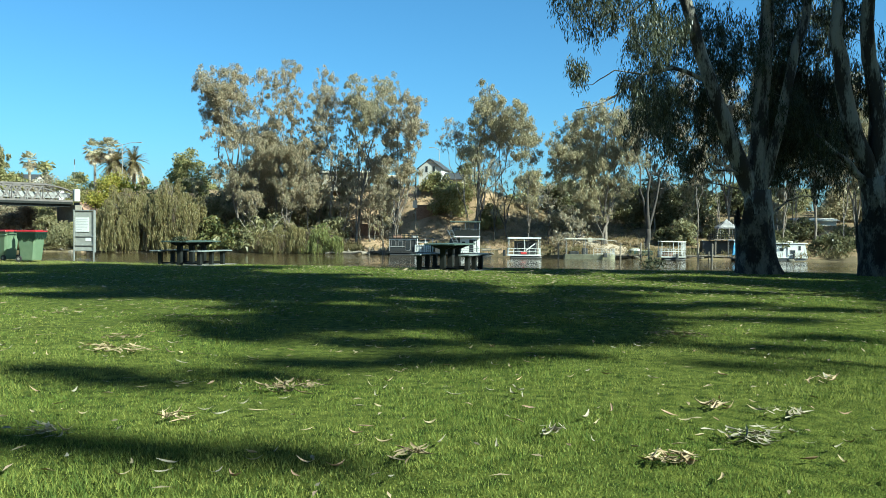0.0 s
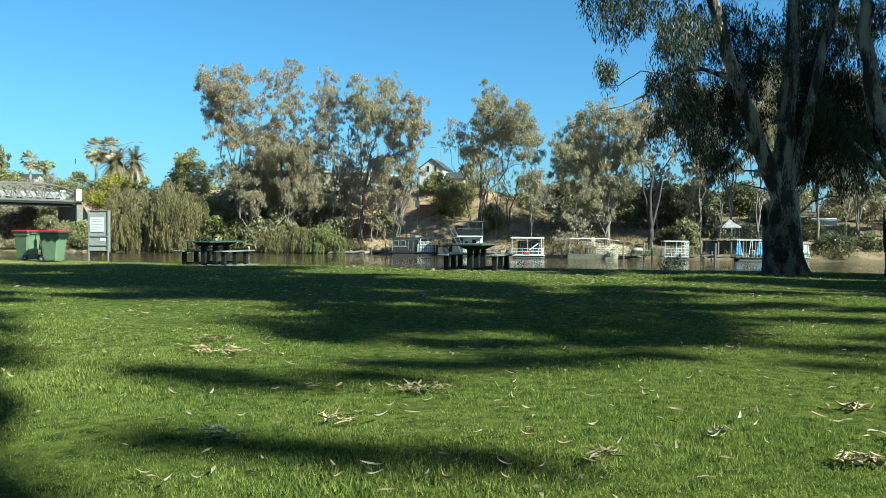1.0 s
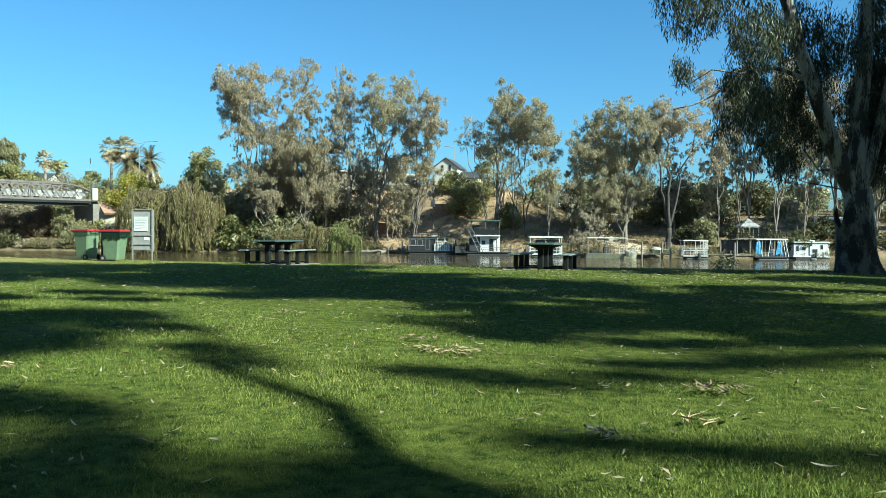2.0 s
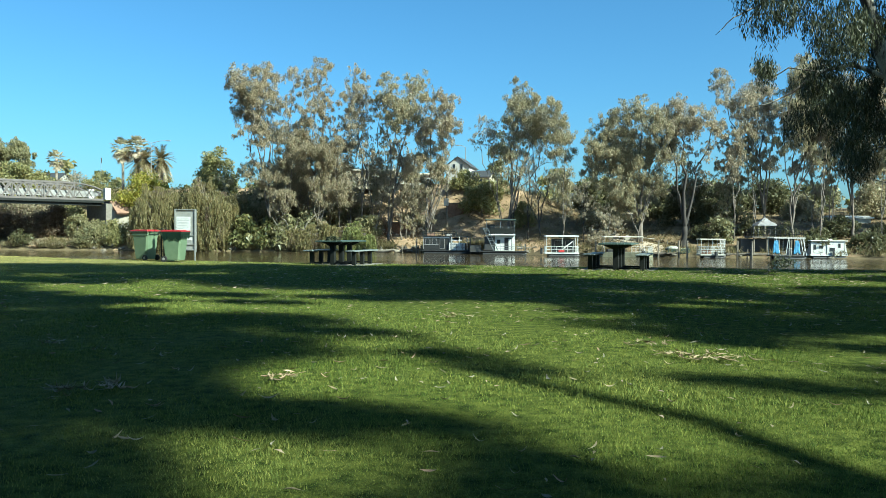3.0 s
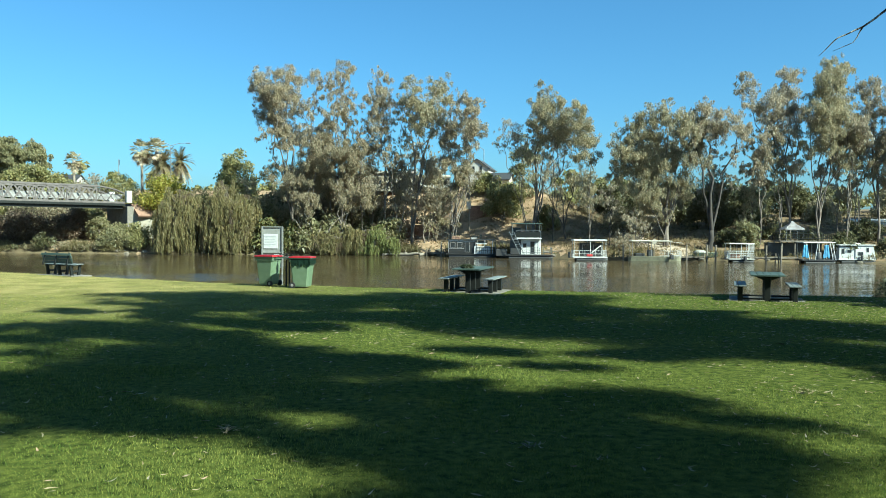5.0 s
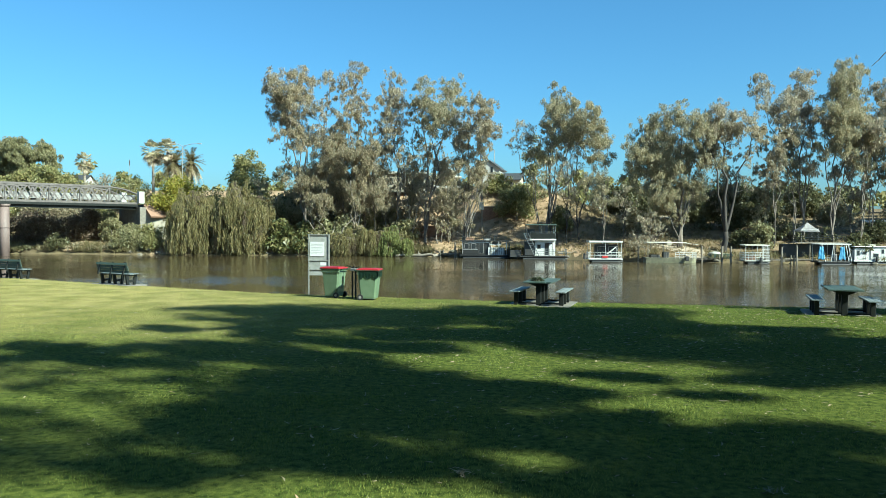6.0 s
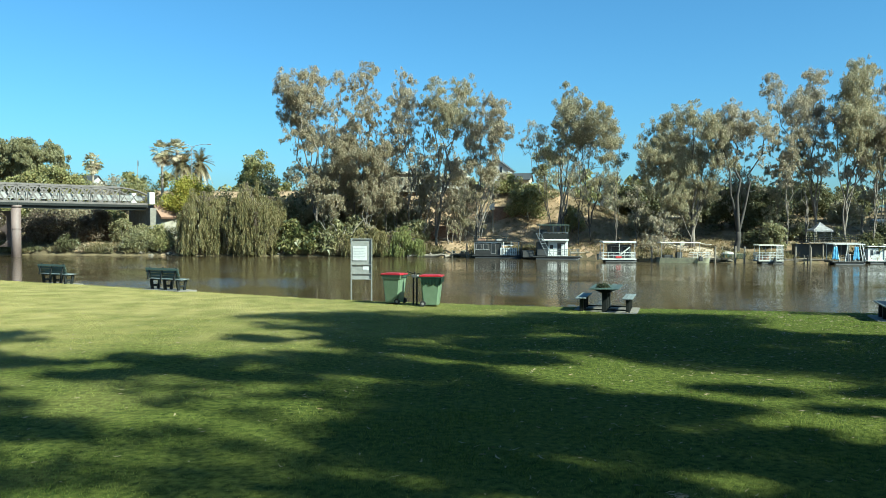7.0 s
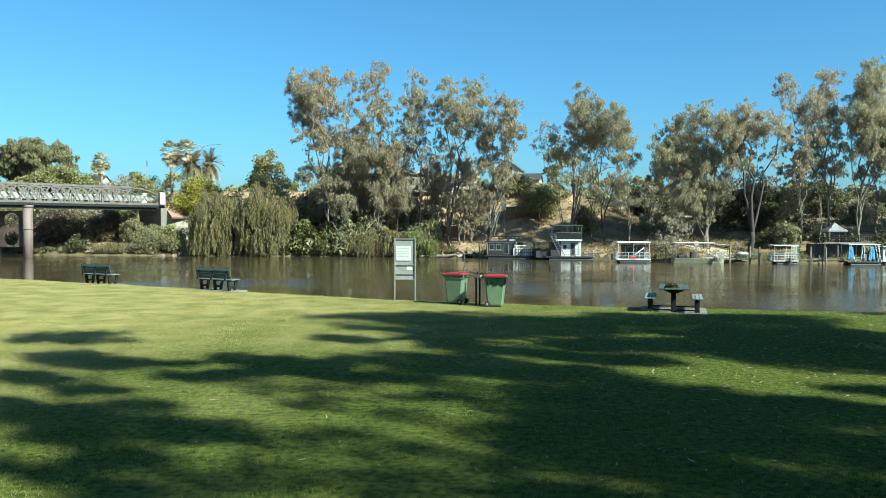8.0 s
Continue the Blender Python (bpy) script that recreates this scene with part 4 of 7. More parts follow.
# ---- the two river gums on the near bank ----
def near_gum(base, trunks, lobes, upper, rng, label, leaves=44):
    x, y = base
    z0 = float(ground_z(x, y)) - 0.05
    ob = thing("river_gum", pose(x, y, z0), label, "tree", "gums on the near bank")
    clumps, rad = [], []
    for lx, lz, lr, ly in lobes:
        for _ in range(int(4 + 56 * lr)):
            v = rng.normal(0, 1, 3)
            v *= (rng.random() ** 0.4) / np.linalg.norm(v)
            clumps.append((lx - x + v[0] * lr * 1.3, ly + v[1] * lr * 1.5, lz - z0 + v[2] * lr * 1.2 + 0.15))
            rad.append(rng.uniform(0.09, 0.22))
    V, F = [], []
    tr = []
    for pts, ra, rb in trunks:
        line = []
        pts = [Vector((px - x, py, pz - z0)) for px, pz, py in pts]
        for i in range(len(pts) - 1):
            seg = bend(pts[i], pts[i + 1], rng, 3, wob=0.035)
            line += seg if i == 0 else seg[1:]
        tr.append((line, ra, rb))
    uc, ur = [], []
    for lx, lz, lr, ly in upper:
        for _ in range(14):
            v = rng.normal(0, 1, 3)
            v *= (rng.random() ** 0.4) / np.linalg.norm(v)
            uc.append((lx - x + v[0] * lr, ly + v[1] * lr, lz - z0 + v[2] * lr * 0.8))
            ur.append(rng.uniform(0.4, 0.8))
    V, F = grow((0, 0), tr, clumps + uc, rng, 0.4, 9, twig=0.006, limb=0.75)
    raw_part("trunk", V, F, GUM_BARK, ob, "patchy pale and brown bark", True)
    # foot: rough peeling bark, lobed where the stems have grown together, with root flare
    V, F = [], []
    r = tr[0][1]
    levels = [(-0.35, 1.62), (0.0, 1.36), (0.18, 1.24), (0.4, 1.15), (0.7, 1.09), (1.0, 1.06), (1.3, 1.03), (1.55, 1.02), (1.75, 0.98)]
    tube(V, F, [(tr[0][0][0].x * 0 - 0.03 * k, 0, z) for k, (z, q) in enumerate(levels)], [r * q for z, q in levels], 44)
    F = F[:-1]
    out = []
    for vx, vy, vz in V:
        a = math.atan2(vy, vx)
        lobe = 1 + 0.07 * math.sin(3 * a + 0.6 + x) + 0.05 * math.sin(7 * a + vz * 0.8) * max(0.0, 1 - vz) + 0.10 * noise.noise(Vector((math.cos(a) * 2.2, math.sin(a) * 2.2, vz * 1.1 + x)))
        rise = 0.9 * noise.noise(Vector((math.cos(a) * 2.5 + x, math.sin(a) * 2.5, 0))) + 0.3 * noise.noise(Vector((math.cos(a) * 9, math.sin(a) * 9, 3)))
        out.append((vx * lobe * 1.08, vy * lobe, vz + (rise if vz > 1.2 else 0.0)))
    V = out
    raw_part("trunk_foot", V, F, GUM_BARK_ROUGH, ob, "rough peeling bark at the foot", True)
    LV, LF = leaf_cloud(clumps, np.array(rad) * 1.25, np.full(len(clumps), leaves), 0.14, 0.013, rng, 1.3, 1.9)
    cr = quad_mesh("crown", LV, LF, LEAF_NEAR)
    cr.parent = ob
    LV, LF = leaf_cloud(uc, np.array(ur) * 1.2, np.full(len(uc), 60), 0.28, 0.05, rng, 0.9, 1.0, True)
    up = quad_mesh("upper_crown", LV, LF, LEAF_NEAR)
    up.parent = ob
    return ob


RNG = np.random.default_rng(11)
LA = [(4.9, 7.2, 0.5), (5.6, 6.9, 0.6), (6.3, 7.3, 0.6), (7.1, 6.5, 0.7), (8.0, 7.0, 0.8), (6.8, 5.7, 0.6), (7.7, 5.6, 0.7), (4.95, 5.2, 0.22), (7.2, 4.5, 0.55), (7.9, 4.3, 0.6), (8.5, 4.9, 0.6), (7.4, 3.4, 0.4), (8.4, 3.4, 0.45), (6.4, 4.9, 0.3)]
LA += [(9.2, 6.7, 0.8), (9.5, 5.3, 0.6), (11.1, 6.7, 0.8), (11.2, 5.1, 0.7), (11.4, 3.8, 0.7), (11.7, 2.8, 0.55), (10.9, 3.0, 0.55), (12.4, 3.7, 0.6), (9.5, 3.9, 0.5), (5.4, 7.9, 0.6), (10.2, 6.0, 0.6), (10.4, 4.4, 0.6)]
LA += [(11.6, 6.0, 0.7), (12.4, 5.0, 0.6), (10.9, 7.6, 0.6), (12.6, 6.9, 0.7), (12.9, 4.2, 0.55), (13.4, 5.6, 0.6), (11.9, 4.2, 0.55)]
LA += [(11.5, 3.3, 0.8), (12.1, 4.5, 0.8), (11.3, 5.6, 0.8), (12.9, 5.3, 0.7), (13.2, 3.5, 0.7), (12.2, 6.8, 0.8), (11.2, 4.2, 0.7), (11.9, 5.2, 0.8), (12.7, 2.7, 0.6)]
LA = [(a - 0.25, b, c, float(RNG.normal(-0.9 if a < 7.6 else 1.1, 0.6))) for a, b, c in LA] + [(a + RNG.normal(0, 0.4), b + RNG.normal(0, 0.3), c * 0.9, float(RNG.normal(1.5, 0.7))) for a, b, c in LA[4::2]]
UA = [(5.5, 9.0, 1.2, -0.5), (7.5, 9.5, 1.5, 1.0), (9.5, 10, 1.6, -1.0), (11.5, 10, 1.6, 1.0), (8.0, 12, 1.8, 0.0), (11.0, 13, 1.8, -0.5), (13.0, 11, 1.5, 0.5), (9.5, 15, 1.6, 0.5)]
near_gum((10.1, 22.0), [([(10.1, -0.4, 0), (10.1, 0.9, 0), (9.98, 2.3, 0)], 0.44, 0.37),
                        ([(9.95, 2.0, 0), (9.1, 3.8, -0.1), (8.6, 5.3, -0.1), (7.9, 7.7, 0.1), (7.3, 10.0, 0.2), (7.6, 12.0, 0.0)], 0.27, 0.10),
                        ([(10.0, 2.0, 0.05), (10.1, 4.5, 0.2), (10.3, 7.7, 0.2), (10.2, 11.0, 0.0), (9.8, 14.5, 0.3)], 0.30, 0.10),
                        ([(10.02, 1.9, 0.0), (10.3, 3.2, -0.12), (10.8, 5.6, -0.2), (11.3, 7.7, -0.1), (12.2, 10.5, 0.2)], 0.19, 0.09),
                        ([(8.55, 5.3, -0.1), (7.7, 5.75, 0.3), (6.9, 5.6, 0.5), (6.2, 5.05, 0.6), (5.6, 4.75, 0.7), (5.0, 4.6, 0.7)], 0.075, 0.010), ([(6.9, 5.6, 0.5), (6.1, 5.75, 0.7), (5.5, 5.35, 0.8), (4.95, 5.3, 0.8)], 0.03, 0.006), ([(6.2, 5.05, 0.6), (6.0, 4.5, 0.5), (5.5, 4.35, 0.6)], 0.02, 0.005),
                        ([(7.5, 9.4, 0.2), (9.6, 11.6, 5.0), (10.2, 11.2, 10.0), (9.2, 10.3, 10.6), (8.3, 9.9, 10.9), (7.6, 9.2, 11.0)], 0.09, 0.012), ([(9.2, 10.3, 10.6), (8.9, 9.7, 10.8), (8.2, 9.4, 11.0)], 0.03, 0.008)],
         LA, UA, RNG, "large river gum with forked pale trunk and hanging dark foliage")
RNG = np.random.default_rng(12)
LB = [(11.2, 3.4, 0.5), (10.9, 4.2, 0.5), (12.2, 6.8, 0.5), (13.6, 6.0, 0.6), (14.2, 4.5, 0.7), (13.8, 7.5, 0.6), (14.8, 6.8, 0.7)]
near_gum((13.0, 20.9), [([(13.0, -0.4, 0), (12.85, 1.2, 0), (12.65, 2.6, 0)], 0.46, 0.38),
                        ([(12.6, 2.4, 0), (11.95, 4.3, 0), (11.6, 6.4, 0.1), (11.75, 8.2, 0.2), (11.4, 11, 0.2)], 0.27, 0.10),
                        ([(12.7, 2.5, 0.05), (12.75, 4.3, 0), (12.4, 6.6, 0), (12.35, 8.5, -0.2), (13.0, 12.5, 0)], 0.27, 0.10),
                        ([(12.5, 2.3, -0.1), (11.9, 2.95, -0.2), (11.5, 3.2, -0.3), (10.9, 3.7, -0.4)], 0.12, 0.03)],
         [(a, b, c, float(RNG.normal(0, 0.8))) for a, b, c in LB], [(11.0, 10, 1.4, 0), (12.5, 12, 1.8, 0.5), (14.5, 10.5, 1.8, -0.5), (13.5, 14, 1.6, 0)], RNG,
         "river gum with twin peeling trunks on the near bank")


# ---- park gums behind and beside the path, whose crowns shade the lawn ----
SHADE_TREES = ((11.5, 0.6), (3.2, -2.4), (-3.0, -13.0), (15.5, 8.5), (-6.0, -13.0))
# unseen crowns, listed by the shadow spot each throws: x, y, radii
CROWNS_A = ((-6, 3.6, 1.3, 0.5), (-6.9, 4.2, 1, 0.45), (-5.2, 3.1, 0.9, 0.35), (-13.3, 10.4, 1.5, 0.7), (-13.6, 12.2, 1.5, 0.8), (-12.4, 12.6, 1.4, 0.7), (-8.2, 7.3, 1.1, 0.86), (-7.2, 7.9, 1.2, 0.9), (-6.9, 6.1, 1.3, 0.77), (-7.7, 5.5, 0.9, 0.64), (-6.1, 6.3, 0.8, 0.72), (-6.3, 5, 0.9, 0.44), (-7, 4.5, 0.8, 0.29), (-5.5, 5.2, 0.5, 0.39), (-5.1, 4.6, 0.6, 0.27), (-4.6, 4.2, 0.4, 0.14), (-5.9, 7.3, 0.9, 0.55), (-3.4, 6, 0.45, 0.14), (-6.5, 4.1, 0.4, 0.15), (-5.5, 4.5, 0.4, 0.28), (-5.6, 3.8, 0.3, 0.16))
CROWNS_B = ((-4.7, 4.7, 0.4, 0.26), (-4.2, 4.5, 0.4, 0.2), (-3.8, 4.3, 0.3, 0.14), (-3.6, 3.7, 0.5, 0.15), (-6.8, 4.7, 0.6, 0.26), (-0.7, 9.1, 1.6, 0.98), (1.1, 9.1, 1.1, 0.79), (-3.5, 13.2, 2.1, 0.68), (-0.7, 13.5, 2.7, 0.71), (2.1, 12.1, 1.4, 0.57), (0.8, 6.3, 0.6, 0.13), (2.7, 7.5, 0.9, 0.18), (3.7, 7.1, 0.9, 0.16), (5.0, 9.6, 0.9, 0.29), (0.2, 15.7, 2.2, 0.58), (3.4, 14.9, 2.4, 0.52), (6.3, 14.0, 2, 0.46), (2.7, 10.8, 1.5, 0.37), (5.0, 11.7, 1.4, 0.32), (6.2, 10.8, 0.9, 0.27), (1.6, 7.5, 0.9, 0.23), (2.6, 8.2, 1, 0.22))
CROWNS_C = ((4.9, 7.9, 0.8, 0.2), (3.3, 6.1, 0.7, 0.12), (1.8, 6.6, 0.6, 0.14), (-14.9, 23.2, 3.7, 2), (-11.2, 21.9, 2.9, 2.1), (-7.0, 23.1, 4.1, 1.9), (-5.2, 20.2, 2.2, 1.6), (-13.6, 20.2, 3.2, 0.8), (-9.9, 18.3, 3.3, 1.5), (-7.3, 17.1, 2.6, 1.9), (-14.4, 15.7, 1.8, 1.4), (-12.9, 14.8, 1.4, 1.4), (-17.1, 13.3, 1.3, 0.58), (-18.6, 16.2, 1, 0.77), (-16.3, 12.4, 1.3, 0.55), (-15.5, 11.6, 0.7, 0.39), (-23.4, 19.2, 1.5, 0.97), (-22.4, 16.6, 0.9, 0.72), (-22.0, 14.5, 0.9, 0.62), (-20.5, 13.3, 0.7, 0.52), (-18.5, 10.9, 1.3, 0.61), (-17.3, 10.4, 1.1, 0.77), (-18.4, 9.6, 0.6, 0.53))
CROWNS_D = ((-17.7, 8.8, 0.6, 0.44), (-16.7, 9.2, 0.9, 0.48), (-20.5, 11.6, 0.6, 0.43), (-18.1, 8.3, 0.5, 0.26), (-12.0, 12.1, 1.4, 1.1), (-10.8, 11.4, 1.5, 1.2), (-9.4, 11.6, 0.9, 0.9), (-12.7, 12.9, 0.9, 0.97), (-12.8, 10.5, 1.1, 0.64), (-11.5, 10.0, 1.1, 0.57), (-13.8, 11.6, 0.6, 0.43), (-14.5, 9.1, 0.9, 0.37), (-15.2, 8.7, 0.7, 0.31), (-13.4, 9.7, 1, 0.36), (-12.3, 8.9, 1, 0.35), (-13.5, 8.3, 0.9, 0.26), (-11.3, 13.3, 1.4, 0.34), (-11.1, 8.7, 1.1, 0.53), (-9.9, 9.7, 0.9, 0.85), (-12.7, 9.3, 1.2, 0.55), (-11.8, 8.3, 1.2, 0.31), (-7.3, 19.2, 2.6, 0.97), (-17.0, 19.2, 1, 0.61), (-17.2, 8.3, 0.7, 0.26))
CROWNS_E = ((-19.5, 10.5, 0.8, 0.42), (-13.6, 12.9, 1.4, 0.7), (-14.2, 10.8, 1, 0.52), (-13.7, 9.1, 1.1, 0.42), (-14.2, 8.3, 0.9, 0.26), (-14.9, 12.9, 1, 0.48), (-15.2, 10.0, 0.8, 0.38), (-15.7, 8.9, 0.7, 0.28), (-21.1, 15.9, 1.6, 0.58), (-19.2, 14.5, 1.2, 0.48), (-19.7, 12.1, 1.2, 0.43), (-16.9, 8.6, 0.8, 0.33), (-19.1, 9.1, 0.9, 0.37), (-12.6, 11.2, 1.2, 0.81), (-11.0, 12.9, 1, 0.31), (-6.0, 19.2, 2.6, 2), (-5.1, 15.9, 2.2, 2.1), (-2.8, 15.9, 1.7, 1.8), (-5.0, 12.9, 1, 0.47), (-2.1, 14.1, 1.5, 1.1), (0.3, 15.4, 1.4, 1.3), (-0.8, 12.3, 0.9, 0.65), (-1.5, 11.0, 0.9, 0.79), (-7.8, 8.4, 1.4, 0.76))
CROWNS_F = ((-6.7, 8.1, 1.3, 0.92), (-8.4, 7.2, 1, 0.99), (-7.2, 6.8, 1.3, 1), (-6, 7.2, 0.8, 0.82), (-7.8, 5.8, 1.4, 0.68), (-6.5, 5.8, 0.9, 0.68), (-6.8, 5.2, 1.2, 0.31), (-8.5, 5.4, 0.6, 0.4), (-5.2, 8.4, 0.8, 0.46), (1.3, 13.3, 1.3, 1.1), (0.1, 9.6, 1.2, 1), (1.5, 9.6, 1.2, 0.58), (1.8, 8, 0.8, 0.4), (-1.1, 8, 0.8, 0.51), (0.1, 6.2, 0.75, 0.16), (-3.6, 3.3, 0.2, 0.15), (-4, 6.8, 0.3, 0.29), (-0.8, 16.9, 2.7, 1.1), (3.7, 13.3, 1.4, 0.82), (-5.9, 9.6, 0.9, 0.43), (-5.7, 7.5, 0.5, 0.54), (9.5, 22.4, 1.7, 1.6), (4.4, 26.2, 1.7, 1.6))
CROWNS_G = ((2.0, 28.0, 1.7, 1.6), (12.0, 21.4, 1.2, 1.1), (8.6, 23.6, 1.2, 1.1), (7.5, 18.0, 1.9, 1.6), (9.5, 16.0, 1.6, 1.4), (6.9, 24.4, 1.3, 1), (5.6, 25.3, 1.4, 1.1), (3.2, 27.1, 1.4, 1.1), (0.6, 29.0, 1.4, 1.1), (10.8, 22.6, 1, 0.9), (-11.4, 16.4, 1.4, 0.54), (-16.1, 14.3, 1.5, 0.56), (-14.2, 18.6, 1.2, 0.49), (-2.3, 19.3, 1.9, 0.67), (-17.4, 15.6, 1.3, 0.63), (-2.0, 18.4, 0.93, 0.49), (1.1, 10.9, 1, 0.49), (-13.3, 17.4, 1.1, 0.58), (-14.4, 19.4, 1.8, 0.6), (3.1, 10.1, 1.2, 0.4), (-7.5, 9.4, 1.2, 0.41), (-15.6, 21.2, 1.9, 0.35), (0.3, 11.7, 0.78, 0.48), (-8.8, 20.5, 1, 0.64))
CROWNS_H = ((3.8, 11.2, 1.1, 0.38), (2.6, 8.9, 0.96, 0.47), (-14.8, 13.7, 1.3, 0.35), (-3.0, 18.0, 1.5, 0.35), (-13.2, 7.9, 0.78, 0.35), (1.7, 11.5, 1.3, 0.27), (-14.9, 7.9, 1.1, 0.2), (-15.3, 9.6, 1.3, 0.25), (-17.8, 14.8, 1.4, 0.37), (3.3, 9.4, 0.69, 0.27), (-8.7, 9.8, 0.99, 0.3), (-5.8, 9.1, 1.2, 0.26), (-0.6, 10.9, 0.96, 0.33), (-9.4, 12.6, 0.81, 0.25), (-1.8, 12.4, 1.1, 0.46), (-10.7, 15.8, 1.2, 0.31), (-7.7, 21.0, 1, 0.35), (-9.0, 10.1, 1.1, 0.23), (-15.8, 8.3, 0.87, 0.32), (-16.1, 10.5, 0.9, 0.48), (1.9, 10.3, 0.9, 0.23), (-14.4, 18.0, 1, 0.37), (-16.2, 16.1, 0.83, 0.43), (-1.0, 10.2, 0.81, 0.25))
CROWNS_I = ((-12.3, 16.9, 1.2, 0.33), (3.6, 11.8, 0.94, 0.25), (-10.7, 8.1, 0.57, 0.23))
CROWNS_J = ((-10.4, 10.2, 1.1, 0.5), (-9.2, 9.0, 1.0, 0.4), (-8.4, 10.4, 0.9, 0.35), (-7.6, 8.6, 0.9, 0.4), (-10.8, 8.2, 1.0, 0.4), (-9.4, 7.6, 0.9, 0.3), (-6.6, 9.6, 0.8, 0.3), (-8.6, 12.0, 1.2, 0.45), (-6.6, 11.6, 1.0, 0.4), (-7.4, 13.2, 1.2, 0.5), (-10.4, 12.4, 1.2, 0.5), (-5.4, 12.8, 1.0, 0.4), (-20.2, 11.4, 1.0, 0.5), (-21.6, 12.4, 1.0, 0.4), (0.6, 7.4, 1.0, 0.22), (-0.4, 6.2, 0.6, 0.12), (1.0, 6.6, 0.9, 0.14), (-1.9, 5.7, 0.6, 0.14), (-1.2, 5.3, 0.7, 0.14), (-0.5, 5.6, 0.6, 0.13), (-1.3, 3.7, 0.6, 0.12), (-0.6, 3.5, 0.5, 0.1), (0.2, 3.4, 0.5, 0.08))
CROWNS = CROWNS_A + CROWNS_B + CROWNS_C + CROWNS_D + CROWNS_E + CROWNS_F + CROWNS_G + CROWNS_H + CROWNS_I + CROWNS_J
RNG = np.random.default_rng(31)
per_tree = [[] for _ in SHADE_TREES]


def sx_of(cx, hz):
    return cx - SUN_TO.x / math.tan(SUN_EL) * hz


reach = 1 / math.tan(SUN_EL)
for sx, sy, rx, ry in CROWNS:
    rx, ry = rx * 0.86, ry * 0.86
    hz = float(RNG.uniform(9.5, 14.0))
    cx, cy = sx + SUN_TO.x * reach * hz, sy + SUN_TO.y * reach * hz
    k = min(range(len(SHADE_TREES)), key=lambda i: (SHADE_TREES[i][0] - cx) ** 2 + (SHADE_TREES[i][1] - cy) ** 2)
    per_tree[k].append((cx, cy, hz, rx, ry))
    # unseen second layer up-sun of the first, added to block more sky
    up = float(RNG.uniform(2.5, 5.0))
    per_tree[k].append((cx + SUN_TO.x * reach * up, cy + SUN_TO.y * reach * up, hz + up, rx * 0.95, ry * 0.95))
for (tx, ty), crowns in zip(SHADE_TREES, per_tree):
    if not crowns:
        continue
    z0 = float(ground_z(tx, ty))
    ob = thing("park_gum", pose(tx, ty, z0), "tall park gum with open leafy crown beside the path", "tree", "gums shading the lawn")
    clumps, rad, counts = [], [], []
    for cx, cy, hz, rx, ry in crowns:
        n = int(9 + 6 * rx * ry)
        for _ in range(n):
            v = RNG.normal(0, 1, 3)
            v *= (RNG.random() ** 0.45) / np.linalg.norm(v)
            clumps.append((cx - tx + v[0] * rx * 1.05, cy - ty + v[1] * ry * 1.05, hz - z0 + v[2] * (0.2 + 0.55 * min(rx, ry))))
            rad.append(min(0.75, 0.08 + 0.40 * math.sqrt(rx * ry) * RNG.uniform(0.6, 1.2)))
            # thinned where shadows should land lighter: a west lawn strip, and narrow crowns
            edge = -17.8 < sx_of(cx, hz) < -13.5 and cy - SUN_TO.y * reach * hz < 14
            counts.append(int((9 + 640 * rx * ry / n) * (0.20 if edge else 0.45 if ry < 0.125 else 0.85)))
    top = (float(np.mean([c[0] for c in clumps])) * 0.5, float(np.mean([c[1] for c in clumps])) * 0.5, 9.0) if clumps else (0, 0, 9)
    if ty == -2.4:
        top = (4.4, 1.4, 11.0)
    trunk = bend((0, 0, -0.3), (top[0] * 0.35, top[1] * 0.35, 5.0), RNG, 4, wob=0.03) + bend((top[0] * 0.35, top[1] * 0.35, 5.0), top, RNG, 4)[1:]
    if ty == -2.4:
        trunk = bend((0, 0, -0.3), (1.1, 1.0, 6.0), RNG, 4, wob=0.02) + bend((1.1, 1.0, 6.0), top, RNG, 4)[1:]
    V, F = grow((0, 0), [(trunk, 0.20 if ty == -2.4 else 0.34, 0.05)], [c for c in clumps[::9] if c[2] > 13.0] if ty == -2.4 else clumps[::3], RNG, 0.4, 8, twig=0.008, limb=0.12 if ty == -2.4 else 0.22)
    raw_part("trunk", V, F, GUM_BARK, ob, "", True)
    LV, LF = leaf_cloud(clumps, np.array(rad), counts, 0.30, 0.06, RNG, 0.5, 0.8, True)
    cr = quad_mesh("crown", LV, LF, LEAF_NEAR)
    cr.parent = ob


# unseen broad gum beside the lawn, added up-sun to shade the two river gums
RNG = np.random.default_rng(66)
gum_tree((19.8, 14.6), [(17.6, 6.2, 2.0), (20.4, 6.6, 2.2), (18.0, 9.0, 2.3), (20.8, 9.6, 2.4), (18.6, 12.0, 2.3), (21.2, 12.6, 2.2), (16.8, 11.4, 1.9), (19.6, 14.8, 2.0), (22.6, 8.2, 2.0)], LEAF_NEAR, RNG, "unseen broad gum added to shade the river gums", 0.4, 0.6, 4, 0.6, 0.16, "gums shading the lawn", 1.1, GUM_BARK, 0.4)
